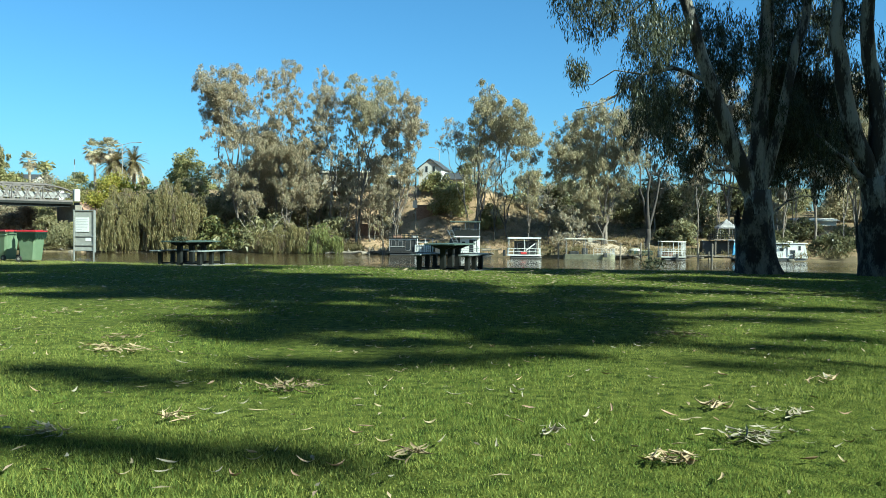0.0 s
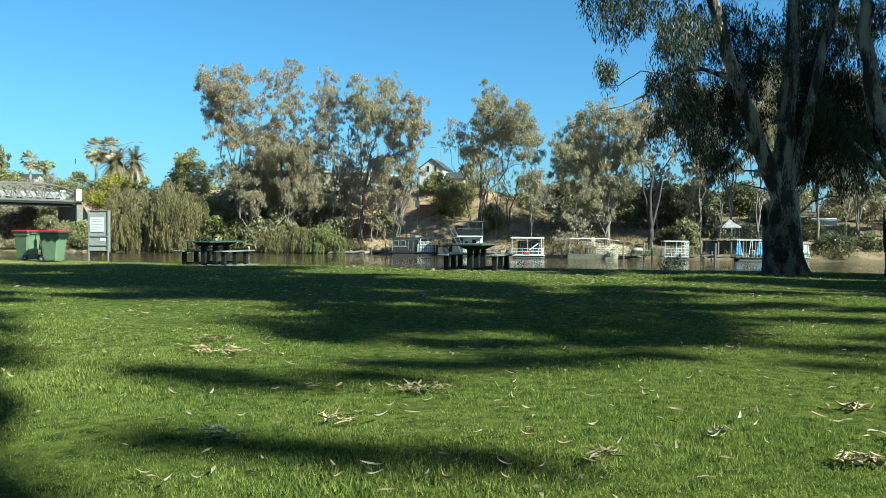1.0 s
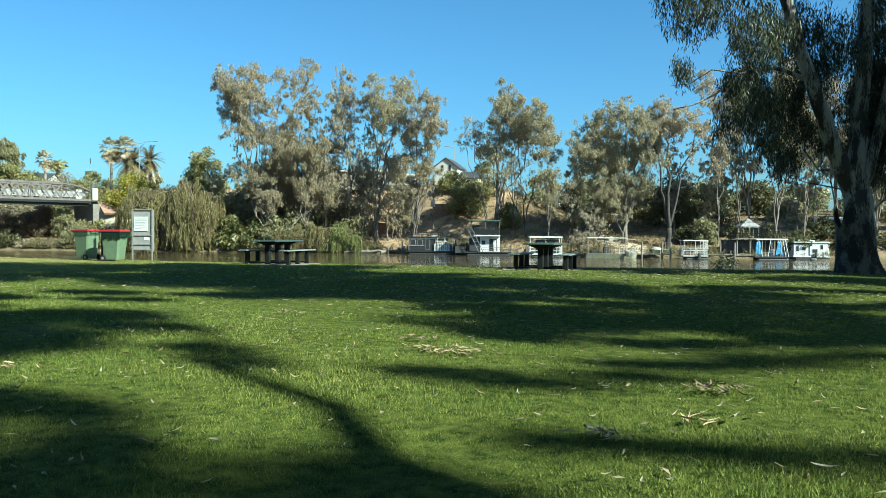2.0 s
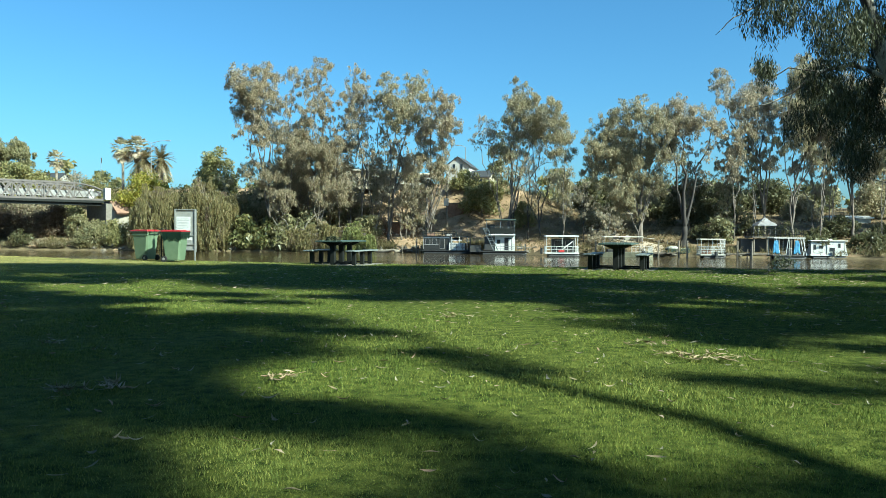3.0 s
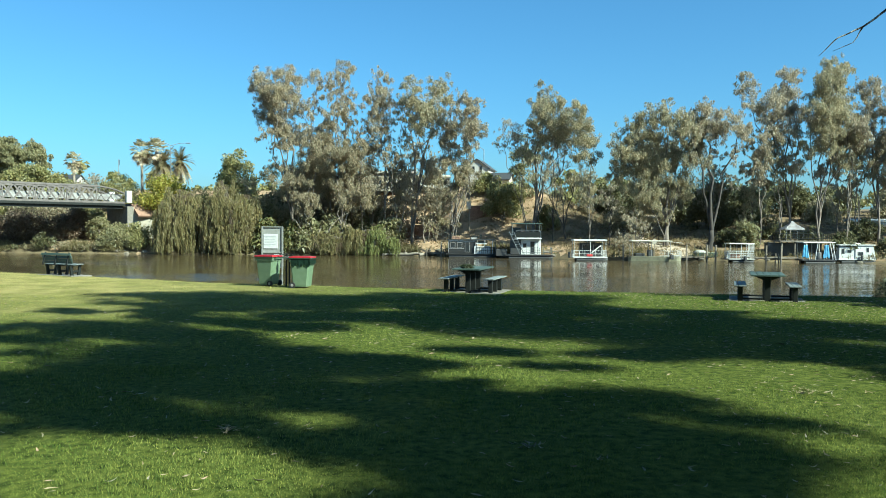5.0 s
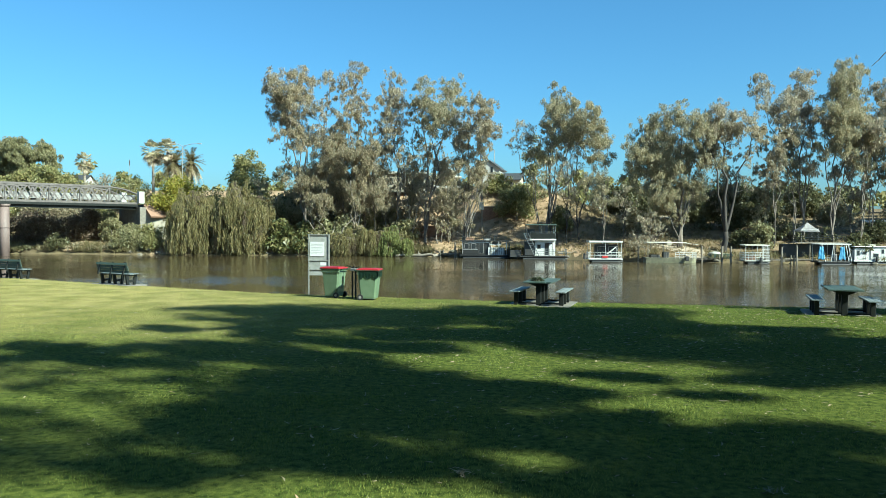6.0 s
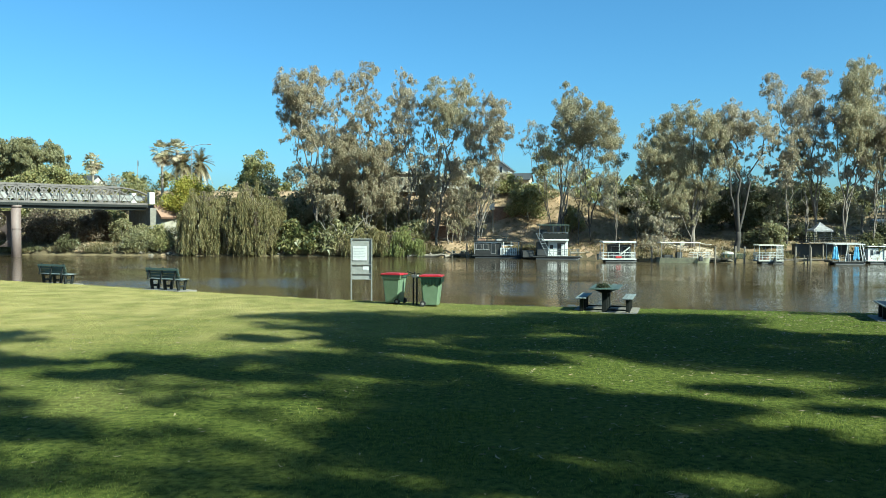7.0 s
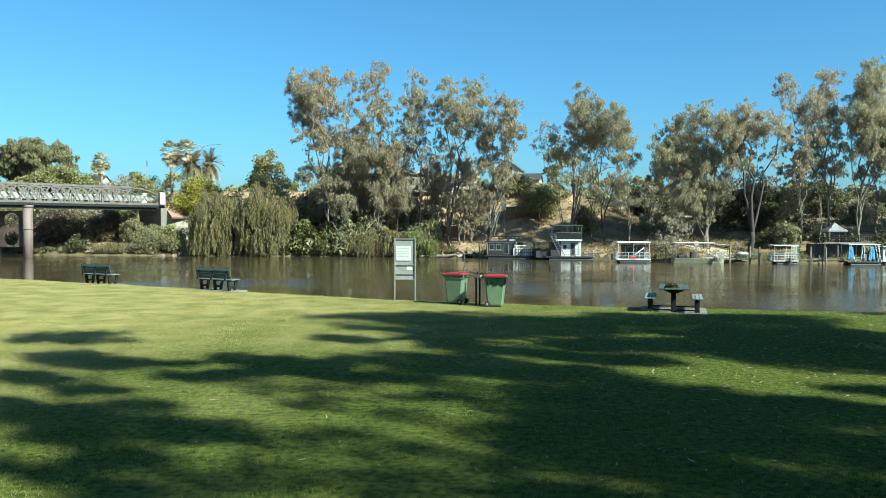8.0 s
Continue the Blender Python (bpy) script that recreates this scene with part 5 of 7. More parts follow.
# unseen trees added to close the lawn behind the path and block sky
RNG = np.random.default_rng(64)
for x, y in ((-24, -14), (-18.5, -14.5), (-13, -13.5), (-8, -14.5), (-3, -15.5), (2.5, -16), (8, -16.5), (13.5, -16), (-31, -14), (-38, -13.5)):
    lobes = [(x + float(RNG.normal(0, 2.4)), float(RNG.uniform(3.0, 18.0)), float(RNG.uniform(2.0, 2.8))) for _ in range(16)]
    gum_tree((x, y), lobes, LEAF_NEAR, RNG, "unseen bushy gum added behind the path to block sky light", 0.3, 0.3, 3, 1.0, 0.32, "gums behind the path", 1.25, GUM_BARK, 0.15)
RNG = np.random.default_rng(63)
sky_block_row = ((-12, -16), (-20, -19), (-29, -15), (-38, -20), (-47, -14), (-56, -22), (-2, -22), (28, 2), (34, 12), (44, -4))
for x, y in sky_block_row:
    h = float(RNG.uniform(13, 17))
    lobes = [(x + float(RNG.normal(0, 3.0)), h * float(RNG.uniform(0.45, 1.0)), float(RNG.uniform(1.8, 2.8))) for _ in range(7)]
    gum_tree((x, y), lobes, LEAF_NEAR, RNG, "unseen gum added around the path to block sky light", 0.4, 0.4, 3, 1.0, 0.26, "gums behind the path", 1.0, GUM_BARK, 0.16)


# ---- park furniture ----
def lawn_pose(x, y, rz, lift=0.0):
    return pose(x, y, float(ground_z(x, y)) + lift, 0, 0, rz)


def concrete_pad(x, y, rz, w, d):
    z = float(ground_z(x, y))
    ob = tagged(mesh_object("concrete_slab", *slab_mesh(w, d), CONCRETE), "flat grey concrete slab set in the lawn", "slab", "slabs under park furniture")
    ob.matrix_world = pose(x, y, z + 0.0, 0, 0, rz)
    return ob


def slab_mesh(w, d):
    bm = one_box((0, 0, -0.095), (w, d, 0.22), bevel=0.012)
    bm.verts.index_update()
    out = [tuple(v.co) for v in bm.verts], [tuple(v.index for v in f.verts) for f in bm.faces]
    bm.free()
    return out


def picnic_table(m):
    ob = thing("picnic_table", m, "dark green slatted picnic table with two fixed benches on a slab", "table", "picnic tables")
    L = 2.0
    for i in range(5):
        part("top_slat", one_box((0, -0.37 + i * 0.185, 0.745), (L, 0.170, 0.045), bevel=0.006), TIMBER_GREEN, ob)
    for x in (-0.66, 0.0, 0.66):
        part("pedestal", one_box((x, 0, 0.34), (0.13, 0.16, 0.74), bevel=0.014), STEEL_DARK, ob)
        bm = B()
        vs = [bm.verts.new(p) for p in ((x - 0.04, -0.10, 0.60), (x - 0.04, 0.10, 0.60), (x - 0.04, 0.40, 0.724), (x - 0.04, -0.40, 0.724),
                                        (x + 0.04, -0.10, 0.60), (x + 0.04, 0.10, 0.60), (x + 0.04, 0.40, 0.724), (x + 0.04, -0.40, 0.724))]
        for f in ((0, 1, 2, 3), (7, 6, 5, 4), (0, 4, 5, 1), (1, 5, 6, 2), (2, 6, 7, 3), (3, 7, 4, 0)):
            bm.faces.new([vs[k] for k in f])
        part("top_bracket", bm, STEEL_DARK, ob)
    for s in (-1, 1):
        for i in range(3):
            part("seat_slat", one_box((0, s * 0.725 + (i - 1) * 0.112, 0.445), (L, 0.098, 0.036), bevel=0.006), TIMBER_GREY, ob, "weathered grey-green seat slat")
        for x in (-0.66, 0.0, 0.66):
            part("seat_post", one_box((x, s * 0.725, 0.20), (0.11, 0.13, 0.44), bevel=0.012), STEEL_DARK, ob)
            part("seat_bracket", one_box((x, s * 0.725, 0.413), (0.06, 0.32, 0.026), bevel=0.004), STEEL_DARK, ob)
    for x in (-0.62, 0.62):
        part("floor_rail", one_box((x, 0, 0.062), (0.07, 1.60, 0.05), bevel=0.008), STEEL_DARK, ob)
    return ob


TABLES = ((-6.95, 26.0, 72.6), (1.45, 23.2, 69.7))
for x, y, rz in TABLES:
    concrete_pad(x, y, rz, 2.15, 2.05)
first_table = picnic_table(lawn_pose(*TABLES[0], 0.015))
copy_thing(first_table, lawn_pose(*TABLES[1], 0.015))

# a crumpled leafy bundle on the first table
RNG = np.random.default_rng(3)
m0 = lawn_pose(*TABLES[0], 0.015)
bundle = thing("leaf_bundle", m0 @ pose(-0.62, 0.05, 0.764), "small heap of fallen green twigs on the table", "twigs")
V, F = [], []
for i in range(9):
    a = i * 0.7
    tube(V, F, bend((0, 0, 0.012), (0.20 * math.cos(a), 0.2 * math.sin(a), 0.03 + 0.05 * RNG.random()), RNG, 3), [0.008, 0.007, 0.005, 0.003], 5)
raw_part("twig", V, F, FAR_BARK, bundle)
LV, LF = leaf_cloud([(0.1 * math.cos(a), 0.1 * math.sin(a), 0.07) for a in range(6)], np.full(6, 0.10), np.full(6, 60), 0.11, 0.017, RNG, 0.0, 0.9)
LV[:, 2] = np.maximum(LV[:, 2], 0.002)
quad_mesh("leaves", LV, LF, LEAF_NEAR).parent = bundle


def park_bench(m):
    """Slatted bench with cast legs; it faces its own +y."""
    ob = thing("park_bench", m, "dark green slatted park bench facing the river", "bench", "benches by the river")
    for i in range(4):
        part("seat_slat", one_box((0, -0.14 + i * 0.118, 0.435 + 0.006 * i), (1.95, 0.10, 0.034), bevel=0.006), TIMBER_GREY, ob, "sunlit weathered seat slat")
    for i in range(4):
        part("back_slat", one_box((0, -0.235 - i * 0.030, 0.535 + i * 0.108), (1.95, 0.032, 0.094), rx=-15, bevel=0.006), TIMBER_GREEN, ob)
    for x in (-0.78, 0.0, 0.78):
        bm = B()
        box(bm, (x, -0.17, 0.21), (0.08, 0.12, 0.46), rx=8, bevel=0.01)
        box(bm, (x, 0.20, 0.21), (0.08, 0.11, 0.44), rx=-10, bevel=0.01)
        box(bm, (x, 0.02, 0.395), (0.05, 0.46, 0.05), bevel=0.01)
        box(bm, (x, 0.0, 0.16), (0.05, 0.36, 0.09), bevel=0.01)
        part("leg", bm, STEEL_DARK, ob, "dark cast leg frame")
        part("back_support", one_box((x, -0.325, 0.68), (0.075, 0.045, 0.54), rx=-15 + 180, bevel=0.008), STEEL_DARK, ob)
    return ob


BENCHES = ((-23.62, 33.45, -31.0), (-30.2, 37.8, -29.0))
for x, y, rz in BENCHES:
    concrete_pad(x, y + 0.05, rz, 2.35, 0.95)
first_bench = park_bench(lawn_pose(*BENCHES[0], 0.015))
copy_thing(first_bench, lawn_pose(*BENCHES[1], 0.015))


def wheelie_bin(m, label):
    """A two-wheeled bin; its lid hinges at its own -x."""
    ob = thing("wheelie_bin", m, label, "bin", "bins on the lawn")
    bm = B()
    rings = ((0.05, 0.225, 0.245), (0.10, 0.235, 0.26), (0.62, 0.262, 0.315), (0.86, 0.275, 0.335), (0.865, 0.290, 0.352), (0.985, 0.292, 0.358))
    prev = None
    for z, hw, hd in rings:
        loop = []
        for sx, sy in ((-1, -1), (1, -1), (1, 1), (-1, 1)):
            c = 0.05
            a = (sx * hd, sy * (hw - c)), (sx * (hd - c), sy * hw)
            for p in (a if sx * sy > 0 else a[::-1]):
                loop.append(bm.verts.new((p[0], p[1], z)))
        if prev:
            for k in range(8):
                bm.faces.new((prev[k], prev[(k + 1) % 8], loop[(k + 1) % 8], loop[k]))
        else:
            bm.faces.new(loop[::-1])
        prev = loop
    bm.faces.new(prev)
    bmesh.ops.recalc_face_normals(bm, faces=bm.faces)
    part("body", bm, BIN_GREEN, ob, "mid-green plastic body")
    for z, k in ((0.90, 0.012), (0.96, 0.018)):
        part("rim", one_box((0, 0, z), (0.716 + k, 0.584 + k, 0.022), bevel=0.008), BIN_GREEN, ob)
    bm = B()
    box(bm, (0.01, 0, 1.022), (0.77, 0.625, 0.055), bevel=0.02)
    box(bm, (0.0, 0, 1.052), (0.60, 0.46, 0.03), bevel=0.014)
    part("lid", bm, BIN_RED, ob, "red plastic lid")
    part("lid_skirt", one_box((0.012, 0, 0.990), (0.782, 0.637, 0.03), bevel=0.008), BIN_DARK, ob)
    bm = B()
    for s in (-1, 1):
        box(bm, (-0.40, s * 0.2, 0.985), (0.13, 0.03, 0.05), bevel=0.006)
    rod(bm, (-0.455, -0.24, 0.985), (-0.455, 0.24, 0.985), 0.017, sides=10)
    part("handle", bm, BIN_DARK, ob)
    for s in (-1, 1):
        w = part("wheel", one_rod((-0.245, s * 0.262, 0.10), (-0.245, s * 0.312, 0.10), 0.10, sides=20), RUBBER, ob)
        part("hub", one_rod((-0.245, s * 0.311, 0.10), (-0.245, s * 0.318, 0.10), 0.045, sides=14), STEEL_GREY, w)
    part("axle", one_rod((-0.245, -0.27, 0.10), (-0.245, 0.27, 0.10), 0.012), STEEL_DARK, ob)
    return ob


wheelie_bin(lawn_pose(-13.95, 27.8, 156), "green wheelie bin with red lid standing on the lawn")
right_bin = wheelie_bin(lawn_pose(-12.66, 26.98, -10), "green wheelie bin with red lid and a dark liner hanging out")
RNG = np.random.default_rng(9)
bm = B()
loop, n = [], 40
for k in range(n + 1):
    y = -0.325 + 0.65 * k / n
    low = 0.86 - 0.07 * abs(math.sin(k * 0.33)) - 0.05 * math.sin(k * 0.9) ** 2
    loop.append((bm.verts.new((0.366, y, 0.975)), bm.verts.new((0.366 - 0.004 * math.sin(k), y, low))))
for k in range(n):
    bm.faces.new((loop[k][0], loop[k + 1][0], loop[k + 1][1], loop[k][1]))
loop = []
for k in range(n + 1):
    x = -0.30 + 0.67 * k / n
    low = 0.83 - 0.09 * abs(math.sin(k * 0.21 + 0.5)) - 0.04 * math.sin(k * 0.8) ** 2
    loop.append((bm.verts.new((x, -0.302, 0.975)), bm.verts.new((x, -0.300 + 0.004 * math.sin(k), low))))
for k in range(n):
    bm.faces.new((loop[k][0], loop[k + 1][0], loop[k + 1][1], loop[k][1]))
bmesh.ops.solidify(bm, geom=bm.faces[:], thickness=0.004)
part("liner", bm, BIN_DARK, right_bin, "dark plastic liner folded over the rim")

bin_post = thing("bin_post", lawn_pose(-13.22, 27.42, -31.6), "dark steel post with locking arms between two bins", "post")
for x in (-0.07, 0.07):
    part("upright", one_box((x, 0, 0.46), (0.045, 0.045, 1.0), bevel=0.006), STEEL_DARK, bin_post)
part("lock_box", one_box((0, 0, 0.98), (0.24, 0.12, 0.10), bevel=0.012), STEEL_GREY, bin_post, "grey lock box")
part("arm", one_rod((-0.05, 0, 1.05), (-0.34, 0.02, 1.13), 0.015), STEEL_DARK, bin_post)
part("arm", one_rod((0.05, 0, 1.05), (0.22, -0.02, 1.10), 0.015), STEEL_DARK, bin_post)
part("knob", one_rod((-0.02, 0, 1.03), (-0.02, 0, 1.12), 0.03), STEEL_DARK, bin_post)

# ---- notice frame on the bank ----
sx, sy = -16.05, 38.9
sz = float(ground_z(sx, sy))
TOP = 2.06 - sz
sign = thing("notice_sign", pose(sx, sy, sz, 0, 0, -6) @ Matrix.Diagonal((1.16, 1, 1, 1)), "tall aluminium frame with a white notice board on the bank", "sign")
for x in (-0.43, 0.43):
    part("post", one_box((x, 0, TOP / 2 - 0.25), (0.055, 0.055, TOP + 0.5), bevel=0.006), ALU, sign)
part("side_plate", one_box((0.40, 0.14, TOP - 1.05), (0.03, 0.22, 2.05), bevel=0.004), ALU, sign)
for z in (TOP - 0.03, TOP - 1.28, TOP - 1.72, TOP - 1.98):
    part("crossbar", one_box((0, 0.004, z), (0.81, 0.045, 0.05), bevel=0.005), ALU, sign)
part("back_plate", one_box((0, 0.035, TOP - 1.0), (0.80, 0.012, 1.92), bevel=0.002), PANEL_GREY, sign, "grey back plate")
board = part("notice_board", one_box((-0.07, 0.005, TOP - 0.72), (0.60, 0.020, 0.70), bevel=0.003), PANEL, sign, "white notice board")
for i, (w, h) in enumerate(((0.50, 0.03), (0.52, 0.022), (0.45, 0.022), (0.52, 0.022), (0.40, 0.022), (0.48, 0.022), (0.26, 0.022))):
    part("print_bar", one_box((-0.33 + w / 2, -0.0075, TOP - 0.48 - i * 0.078), (w, 0.004, h)), INK, board)
part("small_plate", one_box((0.18, 0.022, TOP - 1.44), (0.24, 0.010, 0.16), bevel=0.002), PANEL, sign)

# ---- low bushes on the near bank edge ----
RNG = np.random.default_rng(41)
shrub("bank_shrub", 9.6, 30.8, 1.1, 1.0, 1.6, LEAF_NEAR, RNG, "small dark green shrub low on the near bank", 22, 0.15, 0.026, 0.2, dense=300, lift=0.3)


# ---- boats on the far bank ----
def boat_pose(x, y, rz=0.0, size=1.0):
    return pose(x, y, WATER_Z, 0, 0, rz) @ Matrix.Diagonal((size, size, size, 1))


def hull(ob, L, W, mtl, h=0.42, pontoons=True):
    if pontoons:
        for s in (-1, 1):
            bm = B()
            rod(bm, (-L / 2 + 0.5, s * (W / 2 - 0.4), 0.08), (L / 2 - 0.5, s * (W / 2 - 0.4), 0.08), 0.30, sides=12)
            rod(bm, (L / 2 - 0.5, s * (W / 2 - 0.4), 0.08), (L / 2 + 0.1, s * (W / 2 - 0.4), 0.16), 0.30, 0.08, sides=12)
            part("pontoon", bm, HULL_DARK, ob)
        part("deck", one_box((0, 0, h), (L, W, 0.16), bevel=0.03), mtl, ob)
    else:
        bm = B()
        prof = ((-L / 2, 0.92), (-L * 0.2, 1.0), (L * 0.2, 0.97), (L * 0.4, 0.7), (L / 2, 0.12))
        prev = None
        for x, k in prof:
            row = [bm.verts.new((x + dx, y * W / 2 * k, z)) for y, z, dx in ((-1, 0.62, 0.1), (-0.8, -0.05, 0), (0, -0.25, -0.1), (0.8, -0.05, 0), (1, 0.62, 0.1))]
            if prev:
                for a in range(4):
                    bm.faces.new((prev[a], prev[a + 1], row[a + 1], row[a]))
                bm.faces.new((prev[4], prev[0], row[0], row[4]))
            else:
                bm.faces.new(row)
            prev = row
        bm.faces.new(prev[::-1])
        bmesh.ops.recalc_face_normals(bm, faces=bm.faces)
        part("hull", bm, mtl, ob)


def rails(ob, x0, x1, y0, y1, z, h, mtl, sides="nsew", step=0.9, r=0.022, bars=2):
    """Posts and bars round a deck, one mesh a side."""
    for name, a, b in (("s", (x0, y0), (x1, y0)), ("n", (x0, y1), (x1, y1)), ("w", (x0, y0), (x0, y1)), ("e", (x1, y0), (x1, y1))):
        if name not in sides:
            continue
        bm = B()
        n = max(1, round(math.dist(a, b) / step))
        for i in range(n + 1):
            t = i / n
            p = (a[0] + (b[0] - a[0]) * t, a[1] + (b[1] - a[1]) * t)
            rod(bm, (*p, z), (*p, z + h), r, sides=6)
        for k in range(bars):
            zz = z + h * (k + 1) / bars
            rod(bm, (*a, zz), (*b, zz), r, sides=6)
        part("railing", bm, mtl, ob)


def canopy(ob, x0, x1, y0, y1, z0, z1, roof, post, thick=0.12):
    for x in (x0 + 0.15, (x0 + x1) / 2, x1 - 0.15):
        for y in (y0 + 0.12, y1 - 0.12):
            part("canopy_post", one_rod((x, y, z0), (x, y, z1), 0.032, sides=8), post, ob)
    part("roof", one_box(((x0 + x1) / 2, (y0 + y1) / 2, z1 + thick / 2), (x1 - x0, y1 - y0, thick), bevel=0.04), roof, ob)


def cabin(ob, c, s, mtl, windows, name="cabin"):
    """A cabin box with framed windows, sunk glass and a face name: s is -y, e is +x, w is -x."""
    cab = part(name, one_box(c, s, bevel=0.03), mtl, ob)
    for face, u, z, w, h in windows:
        if face == "s":
            p, q = (c[0] + u, c[1] - s[1] / 2 - 0.012, c[2] + z), (w, 0.03, h)
            g = (w - 0.1, 0.012, h - 0.1)
            gp = (p[0], p[1] - 0.014, p[2])
        else:
            d = 1 if face == "e" else -1
            p, q = (c[0] + d * (s[0] / 2 + 0.012), c[1] + u, c[2] + z), (0.03, w, h)
            g = (0.012, w - 0.1, h - 0.1)
            gp = (p[0] + d * 0.014, p[1], p[2])
        win = part("window", one_box(p, q, bevel=0.006), STEEL_GREY, ob)
        part("pane", one_box(gp, g), GLASS, win)
    return cab


# old grey houseboat with roof deck
ob = thing("houseboat", boat_pose(-2.2, 126.12, -8, 1.095), "old grey houseboat with roof rails moored at the bank", "boat", "moored boats")
hull(ob, 7.0, 3.2, GREY_PAINT)
cabin(ob, (-1.2, 0.1, 1.45), (3.9, 2.6, 1.9), GREY_PAINT, [("s", -1.3, 0.25, 0.7, 0.8), ("s", -0.3, 0.25, 0.7, 0.8), ("s", 0.8, 0.0, 0.7, 1.5), ("e", 0.4, 0.2, 0.8, 0.8)])
part("roof", one_box((-0.9, 0.1, 2.46), (5.0, 3.0, 0.12), bevel=0.03), GREY_PAINT, ob)
part("fascia", one_box((-1.2, -1.225, 2.30), (3.9, 0.05, 0.16), bevel=0.01), WHITE_PAINT, ob, "white fascia board")
part("window_sill", one_box((-2.0, -1.235, 1.24), (2.2, 0.06, 0.08), bevel=0.01), STEEL_GREY, ob)
for x in (-3.1, 0.72):
    part("corner_trim", one_box((x, -1.222, 1.42), (0.10, 0.04, 1.6), bevel=0.008), STEEL_GREY, ob)
for x in (1.0, 2.1, 3.2):
    part("deck_post", one_rod((x, -1.45, 0.5), (x, -1.45, 2.42), 0.045), WHITE_PAINT, ob)
part("deck_roof", one_box((2.2, 0.1, 2.45), (2.3, 3.0, 0.10), bevel=0.02), GREY_PAINT, ob)
part("deck_clutter", one_box((2.0, 0.5, 1.0), (1.6, 1.0, 1.0), rz=8, bevel=0.06), HULL_DARK, ob)
part("awning", one_box((1.6, -0.5, 2.05), (1.6, 1.6, 0.08), rx=12, bevel=0.02), WHITE_PAINT, ob, "pale awning")
part("front_panel", one_box((1.75, -1.4, 1.0), (2.3, 0.06, 1.1), bevel=0.015), WHITE_PAINT, ob, "white slatted panel")
for i in range(7):
    part("panel_slat", one_box((1.06 + i * 0.28, -1.44, 1.0), (0.05, 0.03, 1.0)), GREY_PAINT, ob)
rails(ob, -3.2, 1.4, -1.3, 1.5, 2.52, 0.65, STEEL_DARK, "nsew", 0.6, 0.03, 2)
part("roof_box", one_box((-2.2, 0.2, 2.72), (1.1, 0.8, 0.4), bevel=0.04), BRICK, ob, "reddish locker on the roof")
part("roof_box", one_box((0.3, 0.4, 2.68), (0.9, 0.7, 0.32), rz=15, bevel=0.04), STEEL_GREY, ob)
rails(ob, 0.9, 3.4, -1.5, 1.5, 0.5, 0.9, STEEL_DARK, "se")

# white and green double-decker
ob = thing("houseboat", boat_pose(6.4, 122.17, -4, 1.115), "double-deck houseboat with white cabin and roofed upper deck", "boat", "moored boats")
hull(ob, 6.4, 3.8, GREY_PAINT)
cabin(ob, (0.3, 0.4, 1.55), (2.7, 2.8, 2.1), WHITE_PAINT, [("s", -0.85, 0.2, 0.5, 0.6), ("s", 0.45, -0.1, 1.1, 1.7), ("e", 0, 0.2, 1.2, 0.9)])
part("side_store", one_box((-1.78, 0.4, 1.5), (1.4, 2.6, 1.9), bevel=0.03), HULL_DARK, ob, "dark enclosed end")
part("door", one_box((0.98, -1.050, 1.35), (0.4, 0.03, 1.6), bevel=0.01), WHITE_PAINT, ob)
part("upper_deck", one_box((-0.1, 0.1, 2.70), (3.6, 3.8, 0.18), bevel=0.03), WHITE_PAINT, ob)
rails(ob, -1.75, 1.6, -1.7, 1.9, 2.79, 0.95, STEEL_MID, "nsew", 0.8, 0.03, 3)
part("upper_screen", one_box((-1.6, 0.6, 3.45), (1.0, 2.2, 1.3), bevel=0.02), HULL_DARK, ob, "dark screened end of the upper deck")
canopy(ob, -2.4, 1.75, -1.8, 1.9, 2.79, 4.65, TIMBER_GREEN, STEEL_MID, 0.14)
part("rail_panel", one_box((-0.1, -1.735, 3.2), (3.3, 0.03, 0.72), bevel=0.008), STEEL_DARK, ob, "dark panel along the upper rail")
# added dark box, for the dark trees showing through the upper deck
part("dark_back_box", one_box((-0.2, 1.2, 3.2), (1.6, 0.7, 0.8), bevel=0.04), HULL_DARK, ob, "dark box added at the back of the upper deck")
part("landing", one_box((-3.7, 0.3, 0.75), (1.5, 2.4, 0.9), bevel=0.03), HULL_DARK, ob, "low dark landing stage")
bm = B()
for s in (-0.3, 0.3):
    rod(bm, (-1.9 + s - 0.5, -1.9, 3.6), (-0.9 + s, -1.95, 0.5), 0.045)
for k in range(9):
    t = k / 9
    rod(bm, (-2.7 + t * 1.5, -1.92, 3.55 - 3.0 * t), (-2.1 + t * 1.5, -1.92, 3.55 - 3.0 * t), 0.03)
part("stairs", bm, STEEL_MID, ob)
rails(ob, -0.9, 3.1, -1.85, 1.8, 0.5, 0.95, STEEL_MID, "se", 0.55, 0.022, 3)

# white pontoon with red fittings
ob = thing("pontoon_boat", boat_pose(14.04, 113.78, -3, 1.088), "white pontoon boat with flat roof and red lifebuoys", "boat", "moored boats")
hull(ob, 4.4, 2.8, WHITE_PAINT)
cabin(ob, (0.3, 0.6, 1.4), (3.0, 1.2, 1.75), GREY_PAINT, [("s", -0.6, 0.1, 1.1, 1.1), ("s", 0.8, 0.1, 1.1, 1.1)])
canopy(ob, -2.15, 2.15, -1.4, 1.4, 0.5, 2.55, WHITE_PAINT, WHITE_PAINT, 0.2)
rails(ob, -2.1, 2.1, -1.32, 1.3, 0.5, 0.8, WHITE_PAINT, "sew", 0.7, 0.028)
part("red_box", one_box((-0.1, -1.44, 0.70), (0.75, 0.16, 0.30), bevel=0.06), RED_PAINT, ob, "red fender")
